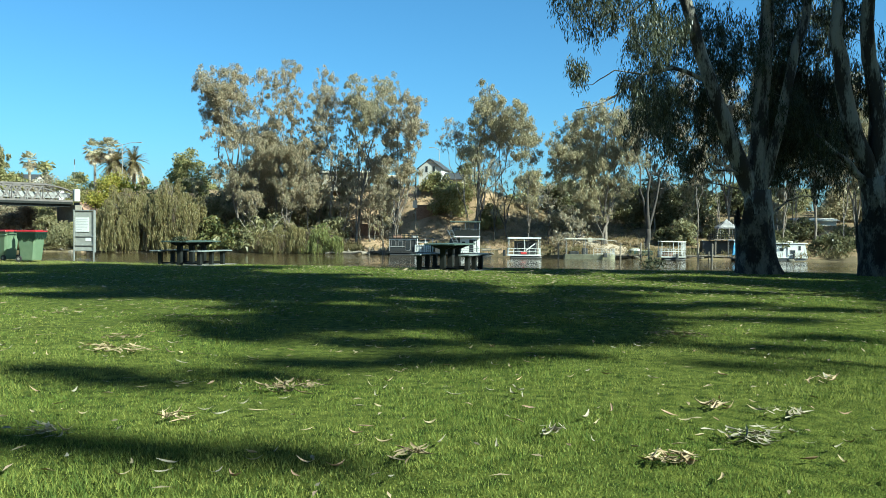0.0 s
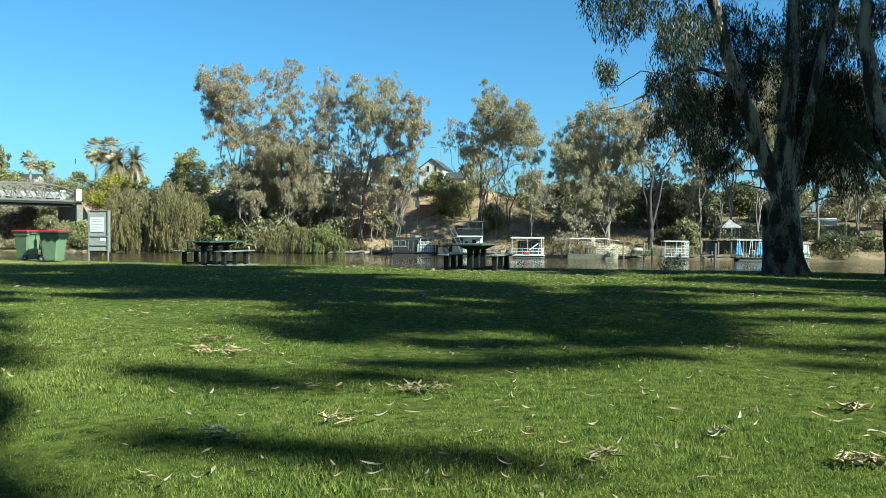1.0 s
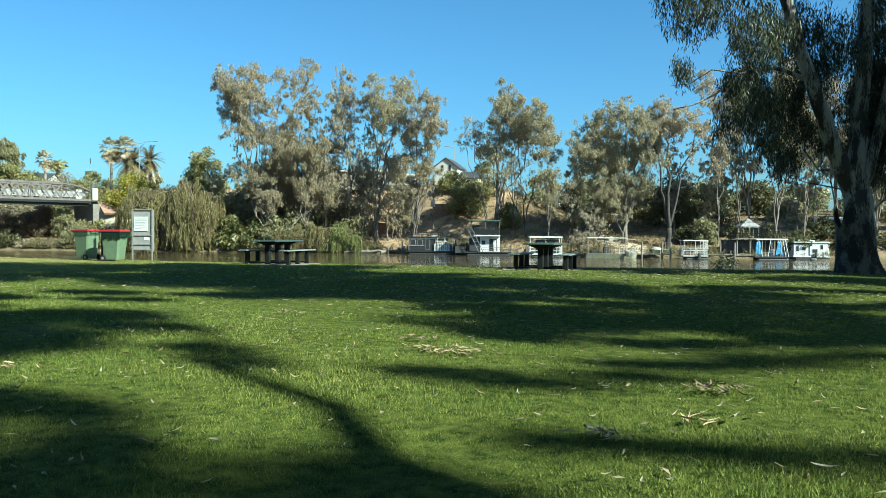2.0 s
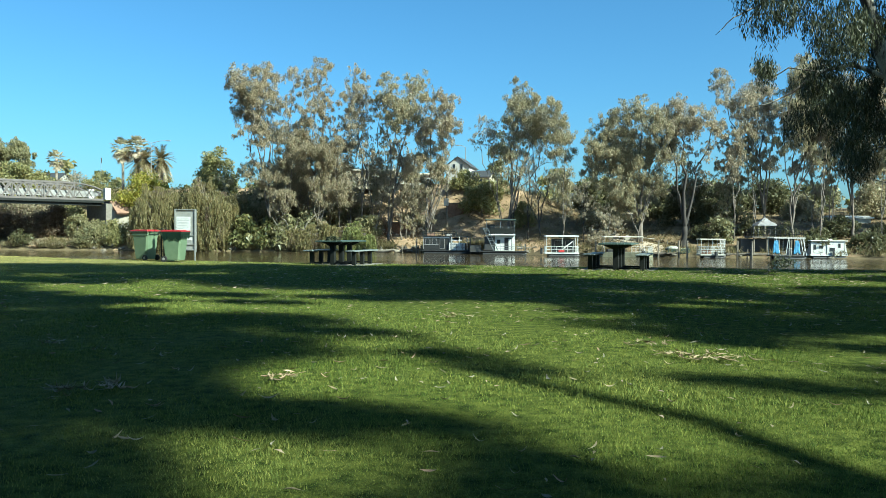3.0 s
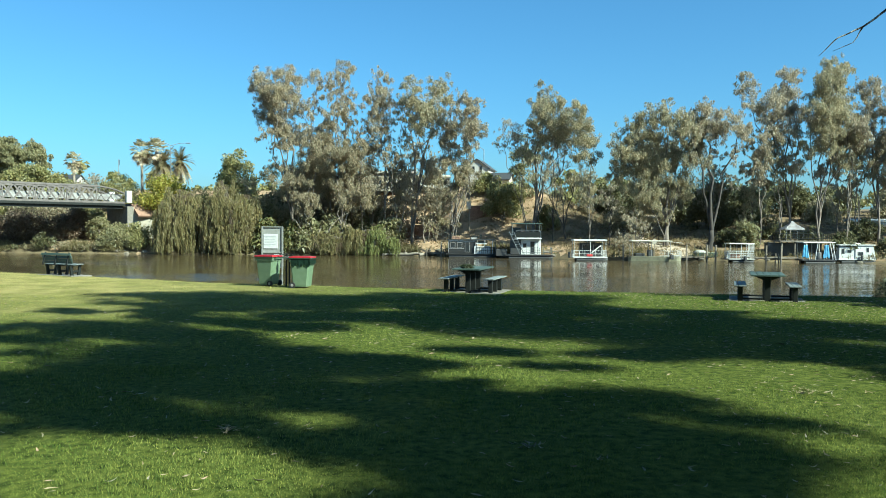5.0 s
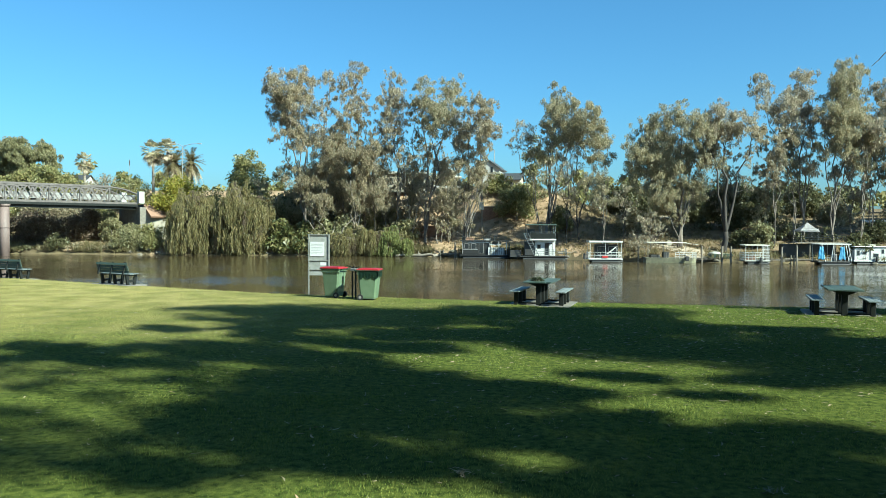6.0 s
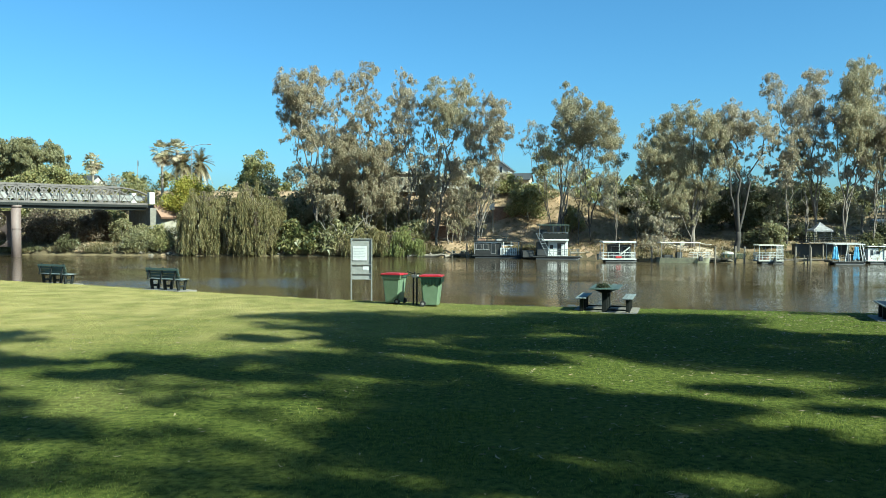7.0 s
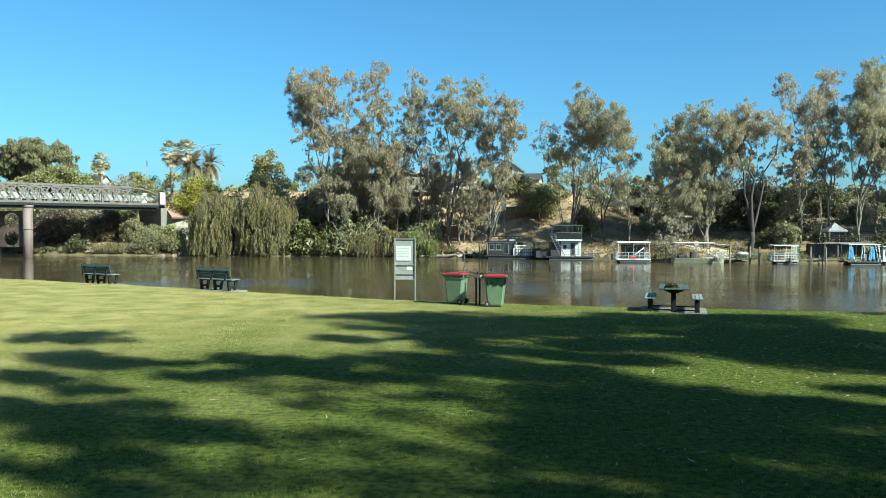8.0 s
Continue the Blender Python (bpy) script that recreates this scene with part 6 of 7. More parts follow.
part("slide", one_box((0.8, -0.9, 1.5), (1.5, 0.35, 0.14), ry=-38, bevel=0.05), WHITE_PAINT, ob, "white curved slide")
part("outboard", one_box((-2.55, 0, 0.7), (0.3, 0.35, 0.8), bevel=0.08), HULL_DARK, ob)

# low cream-roofed cruiser
ob = thing("canopy_boat", boat_pose(23.29, 113.03, -5, 1.085), "low boat with cream canopy roof and railings", "boat", "moored boats")
hull(ob, 6.6, 2.6, HULL_OLIVE, pontoons=False)
part("deck", one_box((-0.4, 0, 0.5), (5.2, 2.3, 0.08)), GREY_PAINT, ob)
canopy(ob, -3.2, 1.9, -1.25, 1.25, 0.5, 2.55, CREAM_PAINT, STEEL_GREY, 0.12)
part("canopy_wing", one_box((2.6, 0, 2.45), (1.6, 2.0, 0.06), ry=6, bevel=0.02), CREAM_PAINT, ob)
rails(ob, 0.4, 3.1, -1.3, 1.2, 0.5, 0.85, WHITE_PAINT, "se", 0.5, 0.025, 3)
part("console", one_box((-0.6, 0.1, 0.95), (0.7, 1.0, 0.9), bevel=0.06), HULL_DARK, ob)
part("seat", one_box((-2.0, 0.2, 0.75), (1.2, 1.4, 0.5), bevel=0.08), GREY_PAINT, ob)
part("outboard", one_box((1.9, -1.42, 0.55), (0.5, 0.25, 0.6), bevel=0.1), HULL_DARK, ob)

# white pontoon with hoop roof
ob = thing("pontoon_boat", boat_pose(34.09, 109.89, -4, 1.065), "white pontoon boat with rounded roof and rail sides", "boat", "moored boats")
hull(ob, 3.2, 2.3, HULL_PALE)
canopy(ob, -1.6, 1.6, -1.1, 1.1, 0.5, 2.35, CREAM_PAINT, WHITE_PAINT, 0.14)
rails(ob, -1.55, 1.55, -1.1, 1.1, 0.5, 0.95, WHITE_PAINT, "nsew", 0.42, 0.026, 3)
rails(ob, 0.6, 1.55, -1.1, 1.1, 1.4, 0.95, WHITE_PAINT, "se", 0.35, 0.024, 2)
part("seat_box", one_box((-0.5, 0.5, 0.8), (1.4, 0.7, 0.6), bevel=0.06), BRICK, ob, "reddish seat box")
part("outboard", one_box((0.4, -1.32, 0.5), (0.35, 0.3, 0.75), bevel=0.1), HULL_DARK, ob)

# small green dinghy drawn up beside the ramp, with a pale cover over its stern
ob = thing("dinghy", pose(31.1, 114.8, float(ground_z(31.1, 114.8)) - 0.05, 0, 0, 6), "small green dinghy with pale cover drawn up at the bank", "boat", "moored boats")
hull(ob, 3.6, 1.5, TIMBER_GREEN, pontoons=False)
bm = B()
bmesh.ops.create_uvsphere(bm, u_segments=16, v_segments=8, radius=0.5, matrix=pose(-0.85, 0, 0.62) @ Matrix.Diagonal((1.9, 1.4, 0.75, 1)))
part("cover", bm, HULL_PALE, ob, "pale cloth cover", True)
part("gunwale", one_box((0.75, 0, 0.64), (1.5, 1.1, 0.06), bevel=0.02), HULL_OLIVE, ob)
for x, y in ((-1.2, 0.5), (0.9, 0.35)):
    part("mooring_stake", one_rod((x, y + 0.5, -0.4), (x, y + 0.5, 1.75), 0.06), WOOD_GREY, ob)

# blue-tarped frame boat
ob = thing("work_pontoon", boat_pose(43.51, 107.47, -3, 1.06), "open frame pontoon with two blue tarpaulins", "boat", "moored boats")
hull(ob, 4.2, 2.4, GREY_PAINT)
canopy(ob, -2.0, 2.0, -1.2, 1.2, 0.5, 2.6, WHITE_PAINT, WHITE_PAINT, 0.12)
for x in (-1.75, 0.85):
    bm = B()
    bmesh.ops.create_grid(bm, x_segments=10, y_segments=14, size=0.5, matrix=pose(x, -1.30, 1.55, 90, 0, 0) @ Matrix.Diagonal((0.85, 1.6, 1, 1)))
    for v in bm.verts:
        k = (2.35 - v.co.z) / 1.6
        v.co.x = x + (v.co.x - x) * (0.55 + 0.5 * k) + 0.02 * math.sin(v.co.z * 4 + x)
        v.co.y += 0.03 * math.sin(v.co.x * 23) + 0.015 * math.sin(v.co.z * 9 + v.co.x * 7)
        v.co.z += 0.10 * math.sin(v.co.x * 9) * k
    bmesh.ops.solidify(bm, geom=bm.faces[:], thickness=0.015)
    part("tarpaulin", bm, BLUE_TARP, ob, "blue hanging tarpaulin", True)
for a, b in (((-0.5, -1.2, 0.5), (-0.2, -1.2, 2.6)), ((1.7, -1.2, 0.5), (1.3, -1.2, 2.6)), ((2.05, -1.25, 0.45), (1.6, -1.2, 2.6)), ((-1.2, -1.25, 0.45), (-1.7, -1.2, 2.6))):
    part("strut", one_rod(a, b, 0.05), WHITE_PAINT, ob)
part("engine", one_box((0.2, -0.4, 0.95), (0.6, 0.6, 0.9), bevel=0.08), STEEL_GREY, ob)
rails(ob, -2.0, 2.0, -1.15, 1.15, 0.5, 0.5, STEEL_GREY, "se", 0.7, 0.022, 1)

# white cabin houseboat
ob = thing("houseboat", boat_pose(50.40, 110.72, -6, 1.09) @ Matrix.Diagonal((0.84, 0.95, 1.0, 1)), "white cabin houseboat with a sloping end", "boat", "moored boats")
hull(ob, 5.4, 2.7, WHITE_PAINT)
cabin(ob, (-1.4, 0, 1.25), (2.3, 2.3, 1.6), WHITE_PAINT, [("s", -0.6, 0.2, 0.45, 0.7), ("s", 0.3, 0.2, 0.6, 0.45)])
cabin(ob, (1.0, 0, 1.3), (2.5, 2.5, 1.75), WHITE_PAINT, [("s", -0.5, -0.15, 0.8, 0.5), ("s", 0.5, 0.35, 0.4, 0.6)], "main_cabin")
part("roof", one_box((0.0, 0, 2.24), (5.3, 2.8, 0.12), bevel=0.04), WHITE_PAINT, ob)
part("roof_vent", one_box((0.5, 0, 2.4), (0.8, 0.6, 0.2), bevel=0.03), CREAM_PAINT, ob)
bm = B()
vs = [bm.verts.new(p) for p in ((2.26, -1.27, 0.5), (2.75, -1.27, 0.5), (2.3, -1.27, 2.15), (2.26, 1.27, 0.5), (2.75, 1.27, 0.5), (2.3, 1.27, 2.15))]
for f in ((0, 1, 2), (5, 4, 3), (1, 4, 5, 2), (0, 3, 4, 1), (0, 2, 5, 3)):
    bm.faces.new([vs[k] for k in f])
part("sloping_end", bm, WHITE_PAINT, ob)
part("outboard", one_box((0.6, -1.5, 0.6), (0.3, 0.3, 0.8), bevel=0.08), HULL_DARK, ob)

# raised dock with cloth gazebo
ob = thing("boat_dock", boat_pose(43.69, 113.39, -4, 1.05), "raised timber dock with railings on the river", "dock")
part("dock_deck", one_box((0.6, 0, 2.75), (6.8, 3.4, 0.16), bevel=0.02), WOOD_GREY, ob)
for x in (-2.5, -0.8, 0.8, 2.4, 3.7):
    for y in (-1.4, 1.4):
        part("dock_pile", one_rod((x, y, -1.2), (x, y, 2.7), 0.11), WOOD_GREY, ob)
rails(ob, -2.7, 3.9, -1.6, 1.6, 2.83, 0.95, STEEL_DARK, "nsew", 0.6, 0.03, 3)
part("lower_deck", one_box((-2.0, -0.2, 0.5), (4.6, 3.0, 0.2), bevel=0.02), WOOD_GREY, ob)
# dark box standing in for the shade under the deck
part("under_deck_shade", one_box((-0.2, 0.9, 1.5), (7.2, 1.4, 2.1), bevel=0.05), HULL_DARK, ob)
gz = thing("gazebo", pose(42.96, 113.39, WATER_Z + 2.972, 0, 0, -4) @ Matrix.Diagonal((0.82, 0.82, 0.97, 1)), "pop-up gazebo with pale cloth roof on the dock", "gazebo")
for x in (-1.4, 1.4):
    for y in (-1.3, 1.3):
        part("gazebo_leg", one_rod((x, y, 0), (x, y, 2.0), 0.03), STEEL_GREY, gz)
bm = B()
eave = [(-1.65, -1.5, 1.75), (1.65, -1.5, 1.75), (1.65, 1.5, 1.75), (-1.65, 1.5, 1.75)]
mid = [(x * 0.45, y * 0.45, 2.30) for x, y, z in eave]
val = [(x, y, 1.55) for x, y, z in eave]
rows = [[bm.verts.new(p) for p in r] for r in (val, eave, mid)]
peak = bm.verts.new((0, 0, 2.95))
for a, b in ((0, 1), (1, 2)):
    for k in range(4):
        bm.faces.new((rows[a][k], rows[a][(k + 1) % 4], rows[b][(k + 1) % 4], rows[b][k]))
for k in range(4):
    bm.faces.new((rows[2][k], rows[2][(k + 1) % 4], peak))
bmesh.ops.solidify(bm, geom=bm.faces[:], thickness=0.02)
part("cloth_roof", bm, TENT, gz)

pile = tagged(mesh_object("mooring_post", [], [], WOOD_GREY), "weathered timber mooring pile with pale cap", "post", "mooring piles")
bm = B()
rod(bm, (0, 0, -1.2), (0, 0, 2.2), 0.13, 0.115, 10)
rod(bm, (0, 0, 2.2), (0, 0, 2.36), 0.14, 0.09, 10)
bm.to_mesh(pile.data)
bm.free()
PILES = ((27.52, 112.17), (30.45, 112.38), (31.22, 111.0), (37.5, 109.04), (16.16, 115.52), (-6.87, 127.02), (1.6, 125.59), (19.05, 114.11), (39.05, 107.89))
pile.matrix_world = pose(*PILES[0], WATER_Z)
for x, y in PILES[1:]:
    copy_thing(pile, pose(x, y, WATER_Z))


def jetty(x, y, rz, L, W=1.1):
    ob = thing("jetty", pose(x, y, WATER_Z, 0, 0, rz), "short grey timber jetty at the far bank", "jetty", "jetties")
    n = int(L / 0.24)
    bm = one_box((0, 0, 0), (0.21, W, 0.05))
    first = part("plank", bm, WOOD_GREY, ob)
    first.location = (-L / 2 + 0.12, 0, 0.62)
    for i in range(1, n):
        o = new("plank", first.data)
        o.parent, o.location = ob, (-L / 2 + 0.12 + i * 0.24, 0, 0.62)
    for s in (-1, 1):
        part("bearer", one_box((0, s * W * 0.38, 0.52), (L, 0.1, 0.14)), WOOD_GREY, ob)
        for k in (-1, 1):
            part("jetty_post", one_rod((k * L * 0.42, s * W * 0.45, -1.2), (k * L * 0.42, s * W * 0.45, 1.2), 0.09), WOOD_GREY, ob)
    return ob


jetty(1.49, 128.23, 35, 4.5)
jetty(27.96, 113.9, 5, 6.0)
jetty(37.82, 110.53, 0, 4.4)
jetty(-7.63, 128.01, -30, 3.6)


# ---- driftwood, rocks, ramp ----
RNG = np.random.default_rng(17)


def fallen_log(x, y, rz, L, r, label):
    z = max(float(ground_z(x, y)), WATER_Z)
    ob = thing("fallen_log", pose(x, y, z, 0, 0, rz), label, "log", "driftwood")
    V, F = [], []
    tube(V, F, bend((-L / 2, 0, r * 0.7), (L / 2, 0, r * 1.1), RNG, 5, wob=0.05), [r * 1.3, r, r, r * 0.9, r * 0.6, r * 0.3], 9)
    raw_part("stem", V, F, DRIFT, ob, "", True)
    for k in range(3):
        V, F = [], []
        s = RNG.uniform(-0.3, 0.35) * L
        tube(V, F, bend((s, 0, r), (s + RNG.uniform(-0.8, 1.2), RNG.uniform(-0.8, 0.8), r + RNG.uniform(0.3, 1.1)), RNG, 4, wob=0.12), [r * 0.5, r * 0.4, r * 0.3, r * 0.2, r * 0.08], 6)
        raw_part("branch_stub", V, F, DRIFT, ob, "", True)
    return ob


fallen_log(-11.33, 129.77, -18, 6.0, 0.26, "bleached fallen log lying at the water edge")
fallen_log(-8.65, 129.3, 30, 4.0, 0.20, "bleached driftwood branch on the muddy bank")
fallen_log(-14.49, 130.39, 10, 4.0, 0.18, "pale driftwood at the foot of the bank")
fallen_log(10.84, 121.41, 5, 4.5, 0.12, "thin pale log along the waterline")
rock_meshes = []
for k in range(4):
    bm = B()
    bmesh.ops.create_icosphere(bm, subdivisions=2, radius=0.5)
    for v in bm.verts:
        v.co *= 1 + 0.28 * noise.noise(v.co * 2.1 + Vector((k * 7, 0, 0)))
        v.co.z *= 0.62
    me = bpy.data.meshes.new("rock")
    bm.to_mesh(me)
    bm.free()
    me.materials.append(STONE)
    rock_meshes.append(me)
for i in range(60):
    x = float(RNG.uniform(-64, 52))
    if -34 < x < -15 or 22.5 < x < 27.5:
        continue
    y = float(far_edge(x)) + float(RNG.uniform(-0.2, 1.4))
    o = tagged(new("rock", rock_meshes[i % 4]), "pale rough rock at the far waterline", "rock", "waterline rocks")
    s = float(RNG.uniform(0.4, 1.1))
    o.matrix_world = pose(x, y, float(ground_z(x, y)) + 0.1 * s, 0, 0, float(RNG.uniform(0, 360))) @ Matrix.Diagonal((s, s, s, 1))

# bleached bare branch leaning over the water under the gums
snag = thing("bare_branch", pose(-27.5, 132.4, float(ground_z(-27.5, 132.4))), "bleached bare branch leaning from the bank", "branch")
for k, (ex, ey, ez) in enumerate(((-3.5, -1.0, 5.4), (-1.8, -1.4, 6.4), (1.0, -1.2, 4.4), (-4.2, -0.8, 3.6), (5.5, -0.6, 6.5))):
    V, F = [], []
    tube(V, F, bend((0, 0, 0.2), (ex, ey, ez), RNG, 7, sag=0.12, wob=0.10), [0.17, 0.15, 0.13, 0.11, 0.09, 0.07, 0.05, 0.02], 7)
    raw_part("limb", V, F, DRIFT, snag, "", True)

# gravel ramp and track, draped on the ground
V, F = [], []
CENTRE = ((29.04, 114.12), (28.62, 116.08), (27.79, 118.75), (25.93, 121.31), (24.1, 124.79), (23.15, 128.51), (24.0, 133.0), (28.0, 141.0), (34.0, 150.0))
for i in range(41):
    t = i / 40 * (len(CENTRE) - 1)
    k = min(int(t), len(CENTRE) - 2)
    f = t - k
    x, y = CENTRE[k][0] * (1 - f) + CENTRE[k + 1][0] * f, CENTRE[k][1] * (1 - f) + CENTRE[k + 1][1] * f
    for s in (-1, -0.5, 0, 0.5, 1):
        px = x + s * (1.9 + 0.25 * math.sin(i * 1.3 + s))
        V.append((px, y, float(ground_z(px, y)) + 0.06))
for i in range(40):
    for k in range(4):
        a = i * 5 + k
        F.append((a, a + 1, a + 6, a + 5))
tagged(mesh_object("road_ramp", V, F, GRAVEL, True), "pale gravel boat ramp and track up the bank", "ramp", kind="structure")


# ---- the bridge ----
A0, P0 = Vector((-62.6, 141.8, 0)), Vector((-77.3, 126.0, 0))
along = (P0 - A0).normalized()
span = (P0 - A0).length
turn = math.degrees(math.atan2(along.y, along.x))
bridge = thing("lattice_bridge", pose(A0.x, A0.y, 0, 0, 0, turn), "grey iron lattice truss bridge on cylinder piers", "bridge")
DECK, HIGH, WIDE = 6.15, 2.85, 6.4


def truss(y, x0, x1, first):
    n = 13
    w = (x1 - x0) / n
    for z in (DECK + 0.1, DECK + HIGH):
        xa = x0 if z < DECK + 1 else x0 + (w * 3.0 if first else 0)
        part("chord", one_box(((xa + x1) / 2, y, z), (x1 - xa, 0.40, 0.34), bevel=0.02), BRIDGE_PAINT, bridge)
    for i in range(n):
        a, b = x0 + i * w, x0 + (i + 1) * w
        lo, hi = DECK + 0.22, DECK + HIGH - 0.12
        if first and i < 3:
            ends = (0.55, 0.80, 0.93, 1.0)
            za, zb = lo + (hi - lo) * ends[i], lo + (hi - lo) * ends[i + 1]
            part("sloping_chord", one_rod((a, y, za + 0.1), (b, y, zb + 0.12), 0.15, sides=6), BRIDGE_PAINT, bridge)
            bm = B()
            rod(bm, (a, y - 0.07, lo), (b, y - 0.07, zb), 0.07, sides=4)
            rod(bm, (a, y + 0.07, za), (b, y + 0.07, lo), 0.07, sides=4)
            part("lattice_bar", bm, BRIDGE_PAINT, bridge)
            continue
        bm = B()
        for p, q in (((a, y - 0.07, lo), (b, y - 0.07, hi)), ((a, y + 0.07, hi), (b, y + 0.07, lo))):
            d = Vector(q) - Vector(p)
            box(bm, ((p[0] + q[0]) / 2, p[1], (p[2] + q[2]) / 2), (d.length, 0.05, 0.25), ry=-math.degrees(math.atan2(d.z, d.x)))
        part("lattice_bar", bm, BRIDGE_PAINT, bridge)
        if i % 3 == 0:
            part("vertical", one_box((a, y, DECK + HIGH / 2 + 0.1), (0.14, 0.20, HIGH), bevel=0.01), BRIDGE_PAINT, bridge)


for k in range(2):
    for y in (0.0, -WIDE):
        truss(y, k * span, (k + 1) * span, k == 0)
for k in range(2):
    part("deck", one_box((span * (k + 0.5), -WIDE / 2, DECK - 0.28), (span - 0.02, WIDE + 0.9, 0.4), bevel=0.02), STEEL_DARK, bridge)
    part("girder", one_box((span * (k + 0.5), -0.2, DECK - 0.72), (span - 0.4, 0.3, 0.5), bevel=0.02), STEEL_DARK, bridge)
    part("road_surface", one_box((span * (k + 0.5), -WIDE / 2, DECK - 0.04), (span - 0.02, WIDE - 0.8, 0.06)), ASPHALT, bridge)
    for y in (-0.75, -WIDE + 0.75):
        part("guard_rail", one_box((span * (k + 0.5), y, DECK + 1.15), (span - 0.1, 0.08, 0.85), bevel=0.02), STEEL_GREY, bridge, "pale guard rail")
        for j in range(10):
            part("rail_post", one_box((span * k + span * (j + 0.5) / 10, y, DECK + 0.45), (0.12, 0.1, 0.95)), STEEL_GREY, bridge)
C1, C2 = Vector((span, -0.3, 0)), Vector((span + 3.15, -5.0, 0))
for c in (C1, C2):
    bm = B()
    rod(bm, (c.x, c.y, -4.0), (c.x, c.y, DECK - 0.95), 0.72, sides=20)
    rod(bm, (c.x, c.y, DECK - 0.95), (c.x, c.y, DECK - 0.5), 0.72, 0.95, sides=20)
    rod(bm, (c.x, c.y, 1.9), (c.x, c.y, 2.05), 0.78, sides=20)
    part("pier_cylinder", bm, PIER_PAINT, bridge, "rust-streaked iron pier cylinder", True)
# web between the cylinders with two round openings
bm = B()
for zc in (0.55, 3.35):
    ring_o, ring_i = [], []
    for k in range(24):
        a = 2 * math.pi * k / 24
        c, s = math.cos(a), math.sin(a)
        q = 1 / max(abs(c) / 2.4, abs(s) / 1.40)
        mid_c, dir_c = (C1 + C2) / 2, (C2 - C1).normalized()
        po, pi_ = mid_c + dir_c * c * q, mid_c + dir_c * c * 1.2
        ring_o.append(bm.verts.new((po.x, po.y, zc + s * q)))
        ring_i.append(bm.verts.new((pi_.x, pi_.y, zc + s * 1.2)))
    for k in range(24):
        bm.faces.new((ring_o[k], ring_o[(k + 1) % 24], ring_i[(k + 1) % 24], ring_i[k]))
bmesh.ops.solidify(bm, geom=bm.faces[:], thickness=0.18)
part("pier_web", bm, PIER_PAINT, bridge, "dark iron web with round openings")

abut = thing("bridge_abutment", pose(A0.x, A0.y, 0, 0, 0, turn), "pale stone bridge abutment with white parapet block", "abutment")
part("abutment_wall", one_box((-0.75, -WIDE / 2, 1.9), (1.1, WIDE + 1.4, 7.4), bevel=0.05), CONCRETE, abut)
part("parapet_block", one_box((-0.7, 0.1, DECK + 1.15), (1.0, 0.8, 2.1), bevel=0.06), RENDER_WHITE, abut, "white parapet block")
part("parapet_block", one_box((-0.7, -WIDE - 0.1, DECK + 1.15), (1.0, 0.8, 2.1), bevel=0.06), RENDER_WHITE, abut, "white parapet block")
bm = B()
vs = [bm.verts.new(p) for p in ((-1.3, 0.6, -2.5), (-7.5, 3.4, -2.5), (-7.5, 3.4, 2.4), (-1.3, 0.6, 5.5), (-1.3, 0.0, -2.5), (-7.5, 2.7, -2.5), (-7.5, 2.7, 2.4), (-1.3, 0.0, 5.5))]
for f in ((0, 1, 2, 3), (7, 6, 5, 4), (3, 2, 6, 7), (1, 5, 6, 2), (0, 3, 7, 4), (0, 4, 5, 1)):
    bm.faces.new([vs[k] for k in f])
part("wing_wall", bm, RENDER_CREAM, abut, "sloping pale wing wall")
part("brick_apron", one_box((-4.9, 0.9, 4.9), (7.0, 3.4, 0.4), rx=-38, bevel=0.03), BRICK, abut, "orange brick apron")
part("approach_road", one_box((-10.5, -WIDE / 2, DECK - 0.4), (15.0, WIDE, 0.9), bevel=0.03), ASPHALT, abut)


